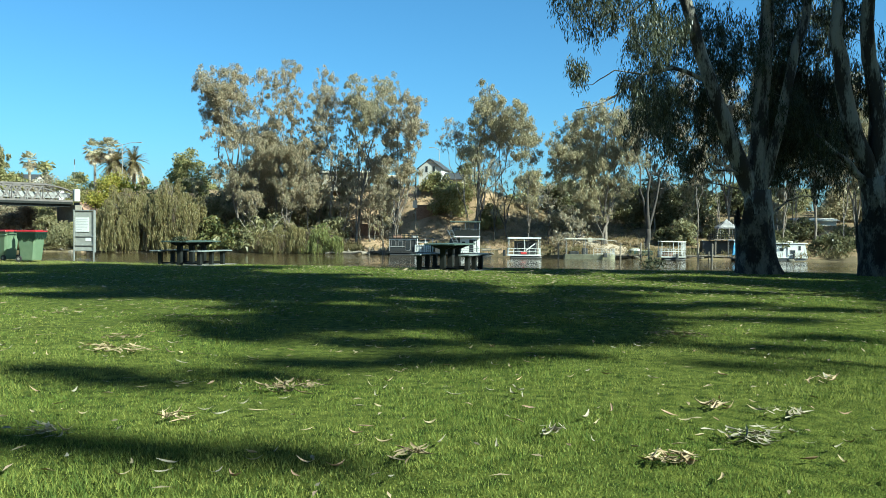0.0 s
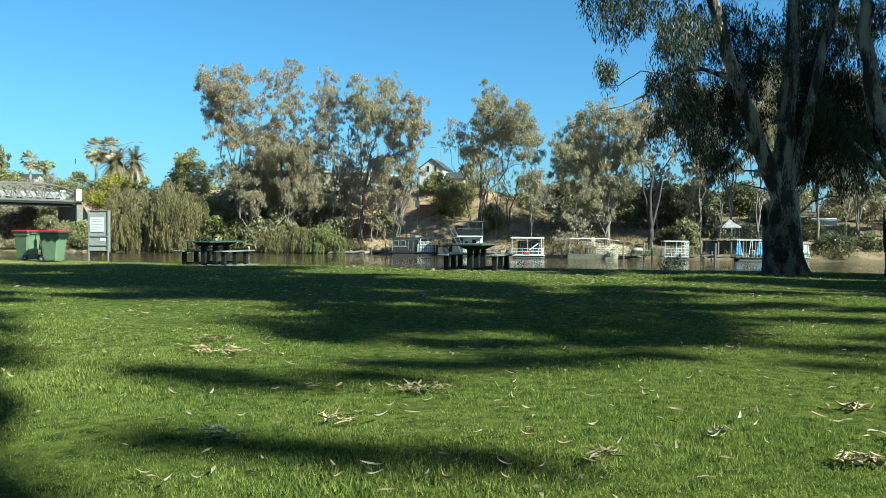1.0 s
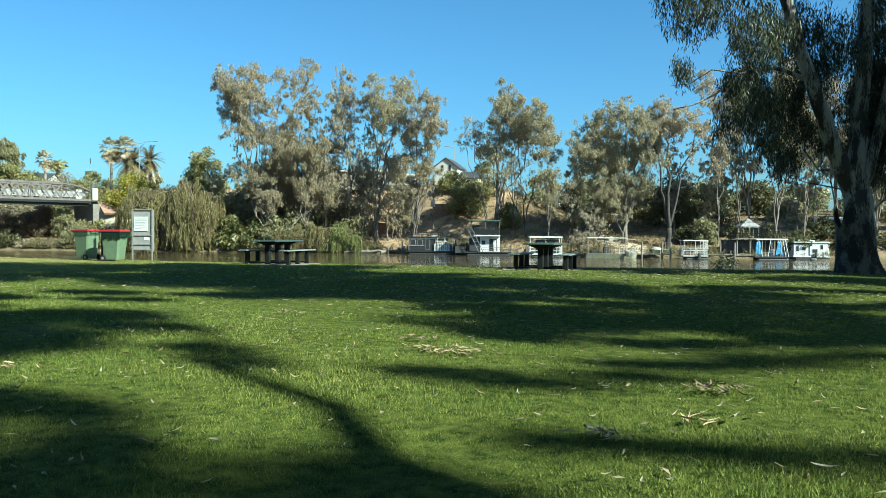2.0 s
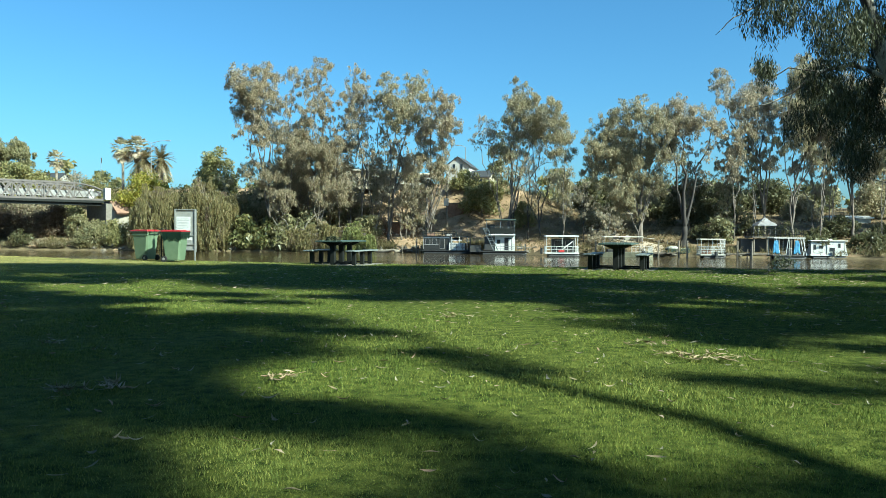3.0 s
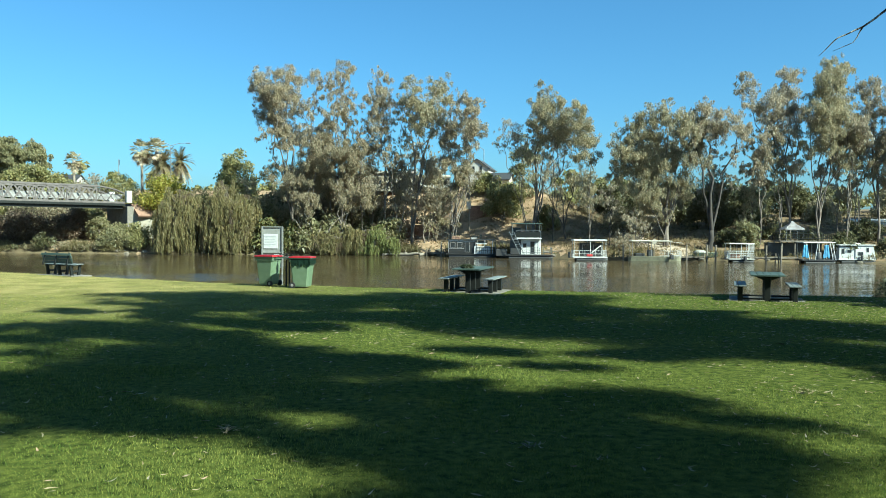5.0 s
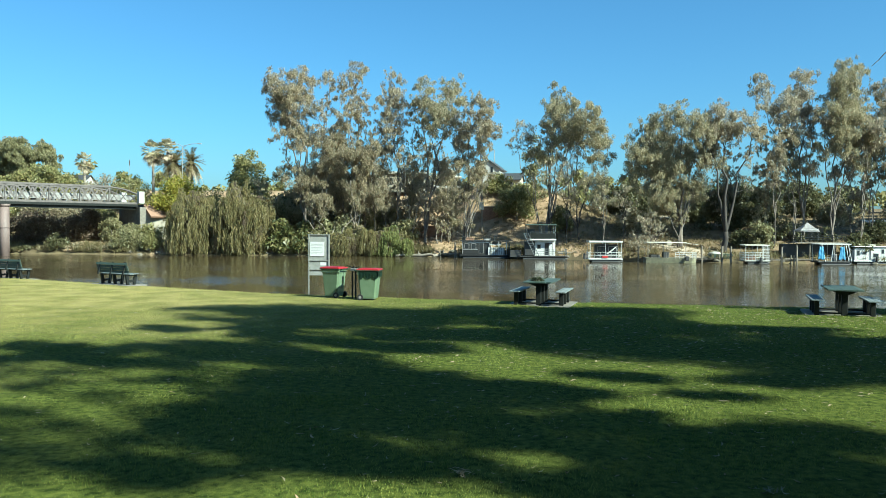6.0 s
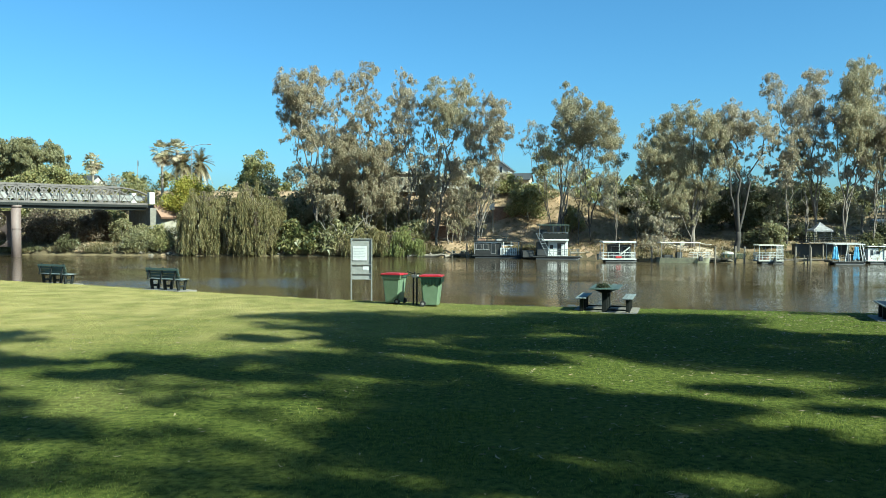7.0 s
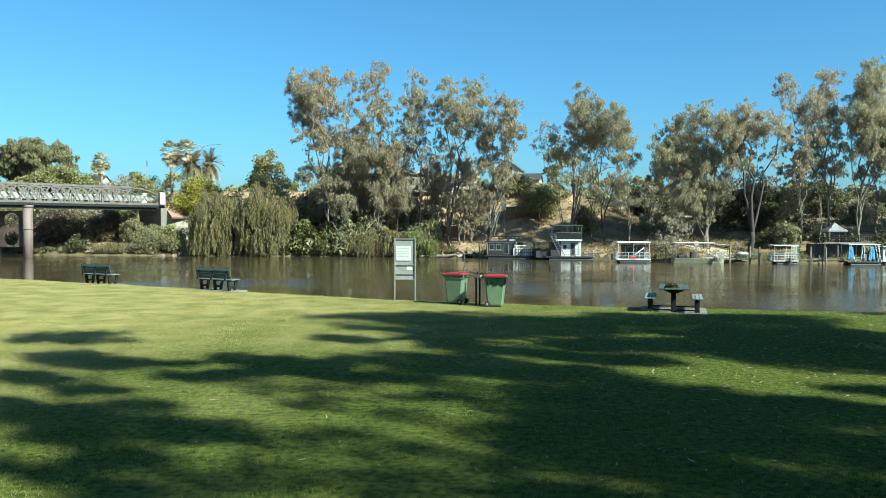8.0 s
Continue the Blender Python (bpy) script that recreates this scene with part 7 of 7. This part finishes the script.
# ---- houses above the far bank ----
def house(x, y, rz, w, d, wall_h, roof_h, wall_m, roof_m, label, windows=(), ridge="x", eave=0.45, chimney=None, z=None, over=0.3):
    """Walls, pitched roof with eaves, framed windows on the river side; windows: (u, z, w, h) on -y."""
    z0 = float(ground_z(x, y)) - 0.3 if z is None else z
    ob = thing("house", pose(x, y, z0, 0, 0, rz), label, "house", "houses above the river")
    wh = wall_h + 0.3
    bm = B()
    hw, hd = w / 2, d / 2
    if ridge == "x":
        sec = [(-hd, 0), (hd, 0), (hd, wh), (0, wh + roof_h), (-hd, wh)]
        pts = [[(s * hw, a, b) for a, b in sec] for s in (-1, 1)]
        ro = [(-hd - eave, wh - eave * roof_h / hd), (0, wh + roof_h), (hd + eave, wh - eave * roof_h / hd)]
        rp = [[(s * (hw + over), a, b) for a, b in ro] for s in (-1, 1)]
    else:
        sec = [(-hw, 0), (hw, 0), (hw, wh), (0, wh + roof_h), (-hw, wh)]
        pts = [[(a, s * hd, b) for a, b in sec] for s in (-1, 1)]
        ro = [(-hw - eave, wh - eave * roof_h / hw), (0, wh + roof_h), (hw + eave, wh - eave * roof_h / hw)]
        rp = [[(a, s * (hd + over), b) for a, b in ro] for s in (-1, 1)]
    ends = [[bm.verts.new(p) for p in row] for row in pts]
    for k in range(5):
        bm.faces.new((ends[0][k], ends[0][(k + 1) % 5], ends[1][(k + 1) % 5], ends[1][k]))
    bm.faces.new(ends[0][::-1])
    bm.faces.new(ends[1])
    bmesh.ops.recalc_face_normals(bm, faces=bm.faces)
    part("wall", bm, wall_m, ob)
    bm = B()
    e = [[bm.verts.new((p[0], p[1], p[2] + dz)) for p in row] for dz in (0.02, 0.2) for row in rp]
    for a, b in ((e[0], e[1]), (e[2], e[3])):
        for k in range(2):
            bm.faces.new((a[k], a[k + 1], b[k + 1], b[k]))
    for k in range(2):
        for lo, hi in ((e[0], e[2]), (e[1], e[3])):
            bm.faces.new((lo[k], lo[k + 1], hi[k + 1], hi[k]))
    for k in (0, 2):
        bm.faces.new((e[0][k], e[1][k], e[3][k], e[2][k]))
    bmesh.ops.recalc_face_normals(bm, faces=bm.faces)
    roof = part("roof", bm, roof_m, ob)
    for u, wz, ww, hh in windows:
        win = part("window", one_box((u, -hd - 0.02, wz + 0.3), (ww, 0.08, hh), bevel=0.01), STEEL_GREY, ob)
        part("pane", one_box((u, -hd - 0.066, wz + 0.3), (ww - 0.14, 0.02, hh - 0.14)), GLASS, win)
    if chimney:
        part("chimney", one_box((chimney[0], chimney[1], wh + roof_h * 0.8), (0.7, 0.7, 1.5), bevel=0.02), chimney[2], roof)
    return ob


house(1.4, 162, -14, 4.6, 8, 3.6, 1.7, RENDER_WHITE, ROOF_GREY, "white two-storey house with a steep gable and grey roof", ((-0.7, 3.4, 0.55, 1.2), (0.8, 3.4, 0.55, 1.2), (0.9, 1.3, 1.2, 1.2)), "y", 0.35, (-1.4, 1.0, ROOF_GREY))
house(4.9, 160.5, -14, 5.0, 5, 1.6, 1.2, RENDER_CREAM, ROOF_GREY, "low wing with a grey hipped roof beside the white house", ((0, 0.8, 2.0, 0.9),))
house(-16.5, 163, 0, 9, 7, 3.2, 0.5, RENDER_CREAM, RENDER_CREAM, "cream house with wide windows seen through the gums", ((-2.6, 1.6, 1.6, 1.2), (0.2, 1.6, 1.6, 1.2), (2.8, 1.6, 1.6, 1.2)))
house(-8.2, 164, 5, 6, 7, 2.6, 0.5, RENDER_WHITE, RENDER_CREAM, "white flat-fronted house behind gum trees", ((-1.4, 1.7, 1.2, 1.4), (1.4, 1.7, 1.2, 1.4)))
house(-24.5, 164, 0, 5, 6, 2.6, 1.6, RENDER_CREAM, ROOF_TILE, "cream house with red tiled roof among the trees", ((0, 1.4, 1.4, 1.2),), "y")
house(-42.6, 157.5, 8, 4.5, 5, 1.6, 0.6, RENDER_WHITE, ROOF_GREY, "small white building between trees", ((-1.0, 0.9, 0.9, 0.8),))
house(-67.5, 152, -30, 5, 4, 0.5, 0.3, RENDER_WHITE, ROOF_GREY, "low white building beside the bridge approach", ())
house(-91.5, 180, 0, 9, 8, 1.6, 1.8, RENDER_WHITE, ROOF_GREY, "house with dark grey roof behind the bridge", ((-2, 0.8, 2.2, 0.9), (2, 0.8, 2.2, 0.9)))
house(27.0, 164, 0, 8, 7, 2.2, 1.1, RENDER_WHITE, ROOF_GREY, "white house with a grey roof behind the trees", ((-2, 1.5, 1.5, 1.2), (2, 1.5, 1.5, 1.2)))
house(38.0, 156, 4, 9, 7, 2.4, 1.2, BRICK, ROOF_TILE, "brick house seen between gum trunks", ((-2, 1.2, 1.5, 1.2), (2, 1.2, 1.5, 1.2)))
house(63.8, 131.0, -3, 6.4, 3, 0.6, 0.25, RENDER_WHITE, RENDER_WHITE, "long low white shed behind the gums", ())
wall_ob = thing("garden_wall", pose(-10.4, 141.0, float(ground_z(-10.4, 141.0)), 0, 0, 0), "orange brick retaining wall on the dry slope", "wall")
part("brickwork", one_box((0, 0, 0.7), (5.2, 0.4, 2.4), bevel=0.03), BRICK, wall_ob)
part("coping", one_box((0, 0, 1.95), (5.4, 0.55, 0.12), bevel=0.02), CONCRETE, wall_ob)
wall_ob = thing("garden_wall", pose(0.2, 140.8, float(ground_z(0.2, 140.8)), 0, 0, 0), "orange brick wall below the white house", "wall")
part("brickwork", one_box((0, 0, 0.65), (4.2, 0.4, 2.5), bevel=0.03), BRICK, wall_ob)
part("coping", one_box((0, 0, 1.95), (4.4, 0.55, 0.12), bevel=0.02), CONCRETE, wall_ob)


def street_lamp(x, y, h, label, arms=((1, 3.0),), r=0.09):
    z0 = float(ground_z(x, y))
    ob = thing("street_lamp", pose(x, y, z0), label, "lamp post", "street lamps")
    part("pole", one_rod((0, 0, -0.3), (0, 0, h), r * 1.3, r * 0.7), STEEL_GREY, ob)
    for s, L in arms:
        bm = B()
        rod(bm, (0, 0, h), (s * L * 0.6, 0, h + 0.45), r * 0.6)
        rod(bm, (s * L * 0.6, 0, h + 0.45), (s * L, 0, h + 0.5), r * 0.5)
        part("arm", bm, STEEL_GREY, ob)
        part("lamp_head", one_box((s * (L + 0.3), 0, h + 0.48), (0.8, 0.32, 0.16), bevel=0.04), STEEL_GREY, ob)
    return ob


street_lamp(-57.9, 152.5, 14.2, "grey street lamp with two outstretched arms", ((1, 3.0), (-1, 1.6)))
street_lamp(10.0, 168, 9.5, "thin grey street lamp above the trees", ((1, 1.8),))
street_lamp(2.3, 166, 8.0, "thin grey street lamp behind the white house", ((-1, 1.4),))
pole = thing("power_pole", pose(-1.95, 138.0, float(ground_z(-1.95, 138))), "weathered timber pole with a pale box", "pole")
part("shaft", one_rod((0, 0, -0.4), (0, 0, 9.3), 0.17, 0.12), WOOD_GREY, pole)
part("meter_box", one_box((-0.1, -0.26, 4.5), (0.8, 0.34, 1.3), bevel=0.03), RENDER_WHITE, pole, "white box")
flag = thing("flag_pole", pose(-73, 166, float(ground_z(-73, 166))), "thin flag pole with a dark furled flag", "flag pole")
part("shaft", one_rod((0, 0, -0.2), (0, 0, 7.5), 0.06, 0.04), STEEL_GREY, flag)
part("furled_flag", one_box((0.10, 0, 6.8), (0.18, 0.08, 1.1), bevel=0.05), HULL_DARK, flag)
sgn = thing("ramp_sign", pose(23.91, 115.65, float(ground_z(23.91, 115.65))), "small pale round sign on a post", "sign")
part("post", one_rod((0, 0, -0.3), (0, 0, 2.3), 0.06), WOOD_GREY, sgn)
part("plate", one_rod((0, -0.07, 2.35), (0, -0.11, 2.35), 0.38, sides=20), RENDER_CREAM, sgn)

# distant woods along the skyline
RNG = np.random.default_rng(77)
cl, rr = [], []
for i in range(420):
    x = RNG.uniform(-330, 330)
    y = RNG.uniform(205, 270)
    cl.append((x, y, 10.5 + RNG.uniform(0.0, 1.0) ** 1.6 * (4.5 + 2.0 * math.sin(x * 0.05) + 1.5 * math.sin(x * 0.13 + 2))))
    rr.append(RNG.uniform(1.2, 2.6))
LV, LF = leaf_cloud(cl, rr, np.full(len(cl), 90), 1.2, 0.5, RNG, 0.3, 0.8, True)
tagged(quad_mesh("far_woods", LV, LF, LEAF_GREEN), "distant olive-green woods along the skyline", "woods", kind="stuff")

# reeds and rank grass along the far waterline
RNG = np.random.default_rng(88)
n = 9000
rx = RNG.uniform(-112, 58, n)
clump = np.sin(rx * 0.9) + np.sin(rx * 0.37 + 1) + RNG.normal(0, 0.5, n)
ok = (clump > 0.1) & ~((rx > 22.5) & (rx < 28)) & ((rx < 6) | (RNG.random(n) < 0.35))
rx = rx[ok]
ry = far_edge(rx) + np.abs(RNG.normal(0.5, 0.9, len(rx)))
cen = np.stack([rx, ry, ground_z(rx, ry) + 0.35 + 0.3 * RNG.random(len(rx))], -1)
LV, LF = leaf_cloud(cen, np.full(len(cen), 0.4), np.full(len(cen), 5), 0.8, 0.04, RNG, -1.2, 0.6, True)
tagged(quad_mesh("reeds", LV, LF, REED), "dry yellow-green reeds along the far waterline", "reeds", kind="stuff")
# tufts and fallen sticks on the dry slope
n = 9000
rx = RNG.uniform(-110, 90, n)
rx[:2000] = RNG.uniform(8, 34, 2000)
rx[2000:2500] = RNG.uniform(-8, 8, 500)
ry = far_edge(rx) + np.where(np.arange(n) < 2500, RNG.uniform(1.2, 26, n), RNG.uniform(1.5, 45, n))
cen = np.stack([rx, ry, ground_z(rx, ry) + 0.12], -1)
LV, LF = leaf_cloud(cen, np.full(n, 0.4), np.full(n, 5), 0.4, 0.05, RNG, -0.6, 0.4, True)
tagged(quad_mesh("dry_tufts", LV, LF, TUFT), "dry grass tufts on the far slope", "grass", kind="stuff")


# ---- fallen leaves and shed bark ----
RNG = np.random.default_rng(101)


def leaf_shape(length, width, curl, fold, segs=6):
    """A curved sickle-shaped gum leaf, with its midrib folded a little."""
    V, F = [], []
    for i in range(segs + 1):
        t = i / segs
        w = width * math.sin(math.pi * min(0.97, max(0.03, t)) ** 0.85) * (1 - 0.25 * t)
        x = length * (t - 0.5)
        y = 0.12 * length * math.sin(math.pi * t)
        z = 0.012 + curl * (2 * t - 1) ** 2
        V += [(x, y - w, z + fold * w), (x, y, z), (x, y + w, z + fold * w)]
    for i in range(segs):
        a = i * 3
        F += [(a, a + 1, a + 4, a + 3), (a + 1, a + 2, a + 5, a + 4)]
    return V, F


def pieces_mesh(name, parts, mtl):
    V, F = [], []
    for v, f, m in parts:
        n = len(V)
        V += [tuple(m @ Vector(p)) for p in v]
        F += [tuple(k + n for k in q) for q in f]
    me = bpy.data.meshes.new(name)
    me.from_pydata(V, [], F)
    me.materials.append(mtl)
    me.polygons.foreach_set("use_smooth", [True] * len(me.polygons))
    me.update()
    return me


leaf_meshes = []
for k in range(8):
    v, f = leaf_shape(RNG.uniform(0.075, 0.125), RNG.uniform(0.007, 0.013), RNG.uniform(0.004, 0.03), RNG.uniform(0.2, 0.9))
    leaf_meshes.append(pieces_mesh("fallen_leaf", [(v, f, Matrix.Identity(4))], LITTER_TAN if k % 2 else LITTER_GREY))


def lone_leaf(x, y, i):
    o = tagged(new("fallen_leaf", leaf_meshes[i % 8]), "dry pale gum leaf lying on the grass", "leaf", "fallen gum leaves")
    s = float(RNG.uniform(0.85, 1.2))
    o.matrix_world = pose(x, y, float(ground_z(x, y)) + 0.022, float(RNG.normal(0, 12)), float(RNG.normal(0, 8)), float(RNG.uniform(0, 360))) @ Matrix.Diagonal((s, s, s, 1))


def leaf_pile(x, y, w, n, mtl, label, curls=0):
    """A drift of leaves, some of them standing, with curled strips of bark."""
    parts = []
    for i in range(n):
        v, f = leaf_shape(RNG.uniform(0.06, 0.115), RNG.uniform(0.006, 0.011), RNG.uniform(0.0, 0.02), RNG.uniform(0.1, 0.9))
        parts.append((v, f, pose(float(RNG.normal(0, w * 0.32)), float(RNG.normal(0, w * 0.2)), float(RNG.uniform(0.0, 0.035)), float(RNG.normal(0, 13)), float(RNG.normal(0, 9)), float(RNG.normal(0, 60)))))
    for i in range(curls):
        v, f = leaf_shape(RNG.uniform(0.08, 0.15), RNG.uniform(0.006, 0.012), RNG.uniform(0.015, 0.05), RNG.uniform(0.8, 1.8), 9)
        parts.append((v, f, pose(float(RNG.normal(0, w * 0.25)), float(RNG.normal(0, w * 0.16)), 0.005, float(RNG.normal(0, 30)), float(RNG.normal(0, 12)), float(RNG.uniform(0, 360)))))
    o = tagged(new("leaf_litter", pieces_mesh("leaf_litter", parts, mtl)), label, "leaf litter", kind="stuff")
    o.matrix_world = pose(x, y, float(ground_z(x, y)) + 0.012, 0, 0, float(RNG.uniform(-25, 25)))


LEAVES_A = ((1.04, 4.63), (3.35, 10.65), (1.38, 4.43), (3.14, 5.04), (2.75, 6.88), (0.28, 3.68), (-0.22, 4.0), (-0.05, 4.1), (1.72, 4.04), (0.37, 3.09), (-0.19, 3.07), (0.5, 4.93), (0.03, 4.46), (-1.2, 6.39), (-1.42, 6.9), (2.78, 4.32), (2.96, 4.2), (0.62, 5.1), (-0.7, 4.96), (-2.11, 6.06), (1.38, 5.82), (1.68, 5.57), (3.65, 5.28), (4.67, 6.67), (0.09, 8.92), (-1.37, 8.73))
LEAVES_B = ((-6.67, 3.64), (-5.06, 5.58), (-4.17, 5.35), (-3.99, 5.28), (-3.85, 5.1), (-3.85, 5.67), (-4.91, 4.87), (-5.08, 4.9), (-5.51, 4.6), (-4.81, 7.64), (-4.51, 7.65), (-3.46, 9.87), (-6.2, 9.23), (-6.27, 11.75), (-2.63, 5.19), (-2.77, 5.16), (-2.57, 6.3), (-5.45, 3.89), (-5.36, 3.89), (-1.11, 4.13), (-0.75, 4.95))
LEAVES_C = ((-11.92, 9.17), (-11.68, 9.47), (-7.82, 5.4), (-6.69, 9.28), (-6.15, 9.11), (-4.77, 7.52), (-4.53, 7.58), (-3.43, 9.65), (-6.09, 11.47), (-8.73, 5.94), (-10.02, 6.01), (-12.31, 9.73), (-6.12, 6.65), (-7.29, 7.25), (-16.32, 11.32), (-11.42, 9.16), (-16.34, 9.3), (-11.51, 11.42), (-12.82, 9.01), (-11.87, 9.57), (-14.35, 8.87), (-19.76, 12.24), (-17.71, 13.03), (-13.51, 10.4), (-13.06, 8.52), (-10.02, 12.97))
for i, (x, y) in enumerate(LEAVES_A + LEAVES_B + LEAVES_C):
    lone_leaf(x, y, i)
GREY_PILE, TAN_PILE, BROWN_PILE = "loose pile of grey dry gum leaves on the grass", "curled strips of pale shed bark on the grass", "small brown heap of dead leaves on the grass"
leaf_pile(-1.9, 6.53, 0.30, 27, LITTER_TAN, TAN_PILE, 3)
leaf_pile(-0.0, 4.88, 0.34, 44, BARK_CURL, BROWN_PILE, 4)
leaf_pile(1.5, 3.7, 0.14, 6, LITTER_GREY, GREY_PILE, 5)
leaf_pile(0.81, 3.22, 0.16, 17, BARK_CURL, BROWN_PILE, 2)
leaf_pile(3.36, 7.7, 0.45, 44, BARK_CURL, BROWN_PILE, 4)
leaf_pile(1.96, 3.22, 0.22, 17, LITTER_TAN, TAN_PILE, 12)
leaf_pile(2.51, 3.65, 0.34, 57, LITTER_GREY, GREY_PILE, 3)
leaf_pile(2.57, 4.39, 0.18, 6, LITTER_TAN, TAN_PILE, 8)
leaf_pile(-0.99, 3.66, 0.24, 23, LITTER_GREY, GREY_PILE, 3)
leaf_pile(-0.45, 3.94, 0.2, 13, LITTER_TAN, TAN_PILE, 2)
leaf_pile(-3.69, 9.75, 0.3, 20, LITTER_TAN, TAN_PILE, 2)
leaf_pile(2.91, 4.16, 0.2, 13, LITTER_GREY, GREY_PILE, 2)
leaf_pile(3.64, 5.26, 0.2, 10, LITTER_TAN, TAN_PILE, 2)
leaf_pile(-6.26, 5.16, 0.22, 3, LITTER_GREY, TAN_PILE, 9)
leaf_pile(-6.05, 5.37, 0.2, 3, LITTER_GREY, TAN_PILE, 8)
leaf_pile(-1.98, 7.19, 0.35, 23, BARK_CURL, BROWN_PILE, 3)
leaf_pile(-1.6, 6.4, 0.5, 44, LITTER_TAN, TAN_PILE, 5)
leaf_pile(-10.26, 7.76, 0.3, 20, LITTER_TAN, TAN_PILE, 3)
leaf_pile(-7.42, 7.3, 0.3, 10, LITTER_GREY, GREY_PILE, 4)
leaf_pile(-6.01, 5.19, 0.26, 5, LITTER_GREY, TAN_PILE, 9)
leaf_pile(-4.99, 5.51, 0.26, 15, LITTER_TAN, TAN_PILE, 3)
# single leaves all over the lawn
for mtl, count, label in ((LITTER_TAN, 620, "single tan gum leaves strewn over the lawn"), (LITTER_GREY, 460, "single grey gum leaves strewn over the lawn"), (BARK_CURL, 300, "brown gum leaves and bark flakes strewn over the lawn")):
    parts = []
    for i in range(count):
        y = 2.9 + 20.5 * float(RNG.random()) ** 1.25
        x = float(RNG.uniform(-10 - 0.5 * y, 5 + 0.35 * y))
        if x < -9 - 0.35 * y and i % 3 or y > float(near_edge(x)) - 0.3:
            continue
        v, f = leaf_shape(RNG.uniform(0.05, 0.11), RNG.uniform(0.006, 0.012), RNG.uniform(0.004, 0.028), RNG.uniform(0.2, 1.2), 4)
        parts.append((v, f, pose(x, y, float(ground_z(x, y)) + 0.018, float(RNG.normal(0, 13)), float(RNG.normal(0, 9)), float(RNG.uniform(0, 360)))))
    tagged(new("leaf_litter", pieces_mesh("leaf_litter", parts, mtl)), label, "leaf litter", kind="stuff")
# small litter everywhere under the trees, thicker near the gums
n = 8400
lx = np.where(RNG.random(n) < 0.55, RNG.normal(3.5, 5.5, n), RNG.uniform(-24, 10, n))
ly = RNG.uniform(2.6, 25.5, n)
ok = (lx > -26) & ((lx > -11) | (RNG.random(n) < 0.35)) & (lx < 13) & (ly < near_edge(lx) - 0.2) & ((ly > 9) | (RNG.random(n) < 0.3))
lx, ly = lx[ok], ly[ok]
n = len(lx)
a = RNG.uniform(0, 2 * np.pi, n)
L, W = RNG.uniform(0.022, 0.055, n), RNG.uniform(0.004, 0.009, n)
far = 1 + np.clip((ly - 8) / 14, 0, 0.5)
L, W = L * far, W * far * 1.3
z = ground_z(lx, ly) + RNG.uniform(0.018, 0.034, n)
dx, dy = np.cos(a), np.sin(a)
tilt = RNG.normal(0, 0.25, n)
V = np.stack([np.stack([lx - dx * L, ly - dy * L, z], -1), np.stack([lx - dy * W, ly + dx * W, z + 0.006 + W * tilt], -1),
              np.stack([lx + dx * L, ly + dy * L, z + L * tilt * 0.5], -1), np.stack([lx + dy * W, ly - dx * W, z + 0.004 - W * tilt], -1)], 1).reshape(-1, 3)
tagged(quad_mesh("leaf_litter", V, np.arange(n * 4).reshape(-1, 4), LITTER), "scattered dry gum leaves over the lawn", "leaf litter", kind="stuff")


# ---- lawn grass ----
RNG = np.random.default_rng(55)
blades = []
for x0, x1, y0, y1, dens, w, h in ((-9.5, 4.5, 2.7, 4.6, 7600, 0.0020, 0.026), (-12, 6.5, 4.6, 7.0, 3700, 0.0027, 0.028), (-25, -12, 5.2, 7.0, 1500, 0.0036, 0.032), (-22, 9.5, 7.0, 11.5, 1350, 0.0038, 0.032),
                                  (-29, 12, 11.5, 17.5, 440, 0.0055, 0.032), (-38, 15, 17.5, 24.0, 260, 0.0085, 0.036), (-44, 9, 24.0, 42.0, 130, 0.010, 0.034)):
    n = int((x1 - x0) * (y1 - y0) * dens)
    x, y = RNG.uniform(x0, x1, n), RNG.uniform(y0, y1, n)
    keep = y < near_edge(x) + 0.5
    x, y = x[keep], y[keep]
    n = len(x)
    patch = 0.8 + 0.22 * np.sin(x * 7.3 + 2 * np.sin(y * 5.1)) * np.sin(y * 6.1 + np.sin(x * 4.7)) + 0.38 * np.sin(x * 2.1 + 1.7 * np.sin(y * 1.3)) * np.sin(y * 1.7 + np.sin(x * 0.9))
    a = RNG.uniform(0, 2 * np.pi, n)
    hh = h * RNG.uniform(0.5, 1.2, n) * patch
    ww = w * RNG.uniform(0.7, 1.4, n)
    lean = hh * RNG.uniform(0.1, 0.9, n)
    b = RNG.uniform(0, 2 * np.pi, n)
    z = ground_z(x, y) - 0.004
    blades.append(np.stack([np.stack([x - np.cos(a) * ww, y - np.sin(a) * ww, z], -1), np.stack([x + np.cos(a) * ww, y + np.sin(a) * ww, z], -1),
                            np.stack([x + np.cos(b) * lean, y + np.sin(b) * lean, z + hh], -1)], 1).reshape(-1, 3))
V = np.concatenate(blades)
tagged(quad_mesh("grass", V, np.arange(len(V)).reshape(-1, 3), BLADE), "short mown green lawn grass", "grass", kind="stuff")
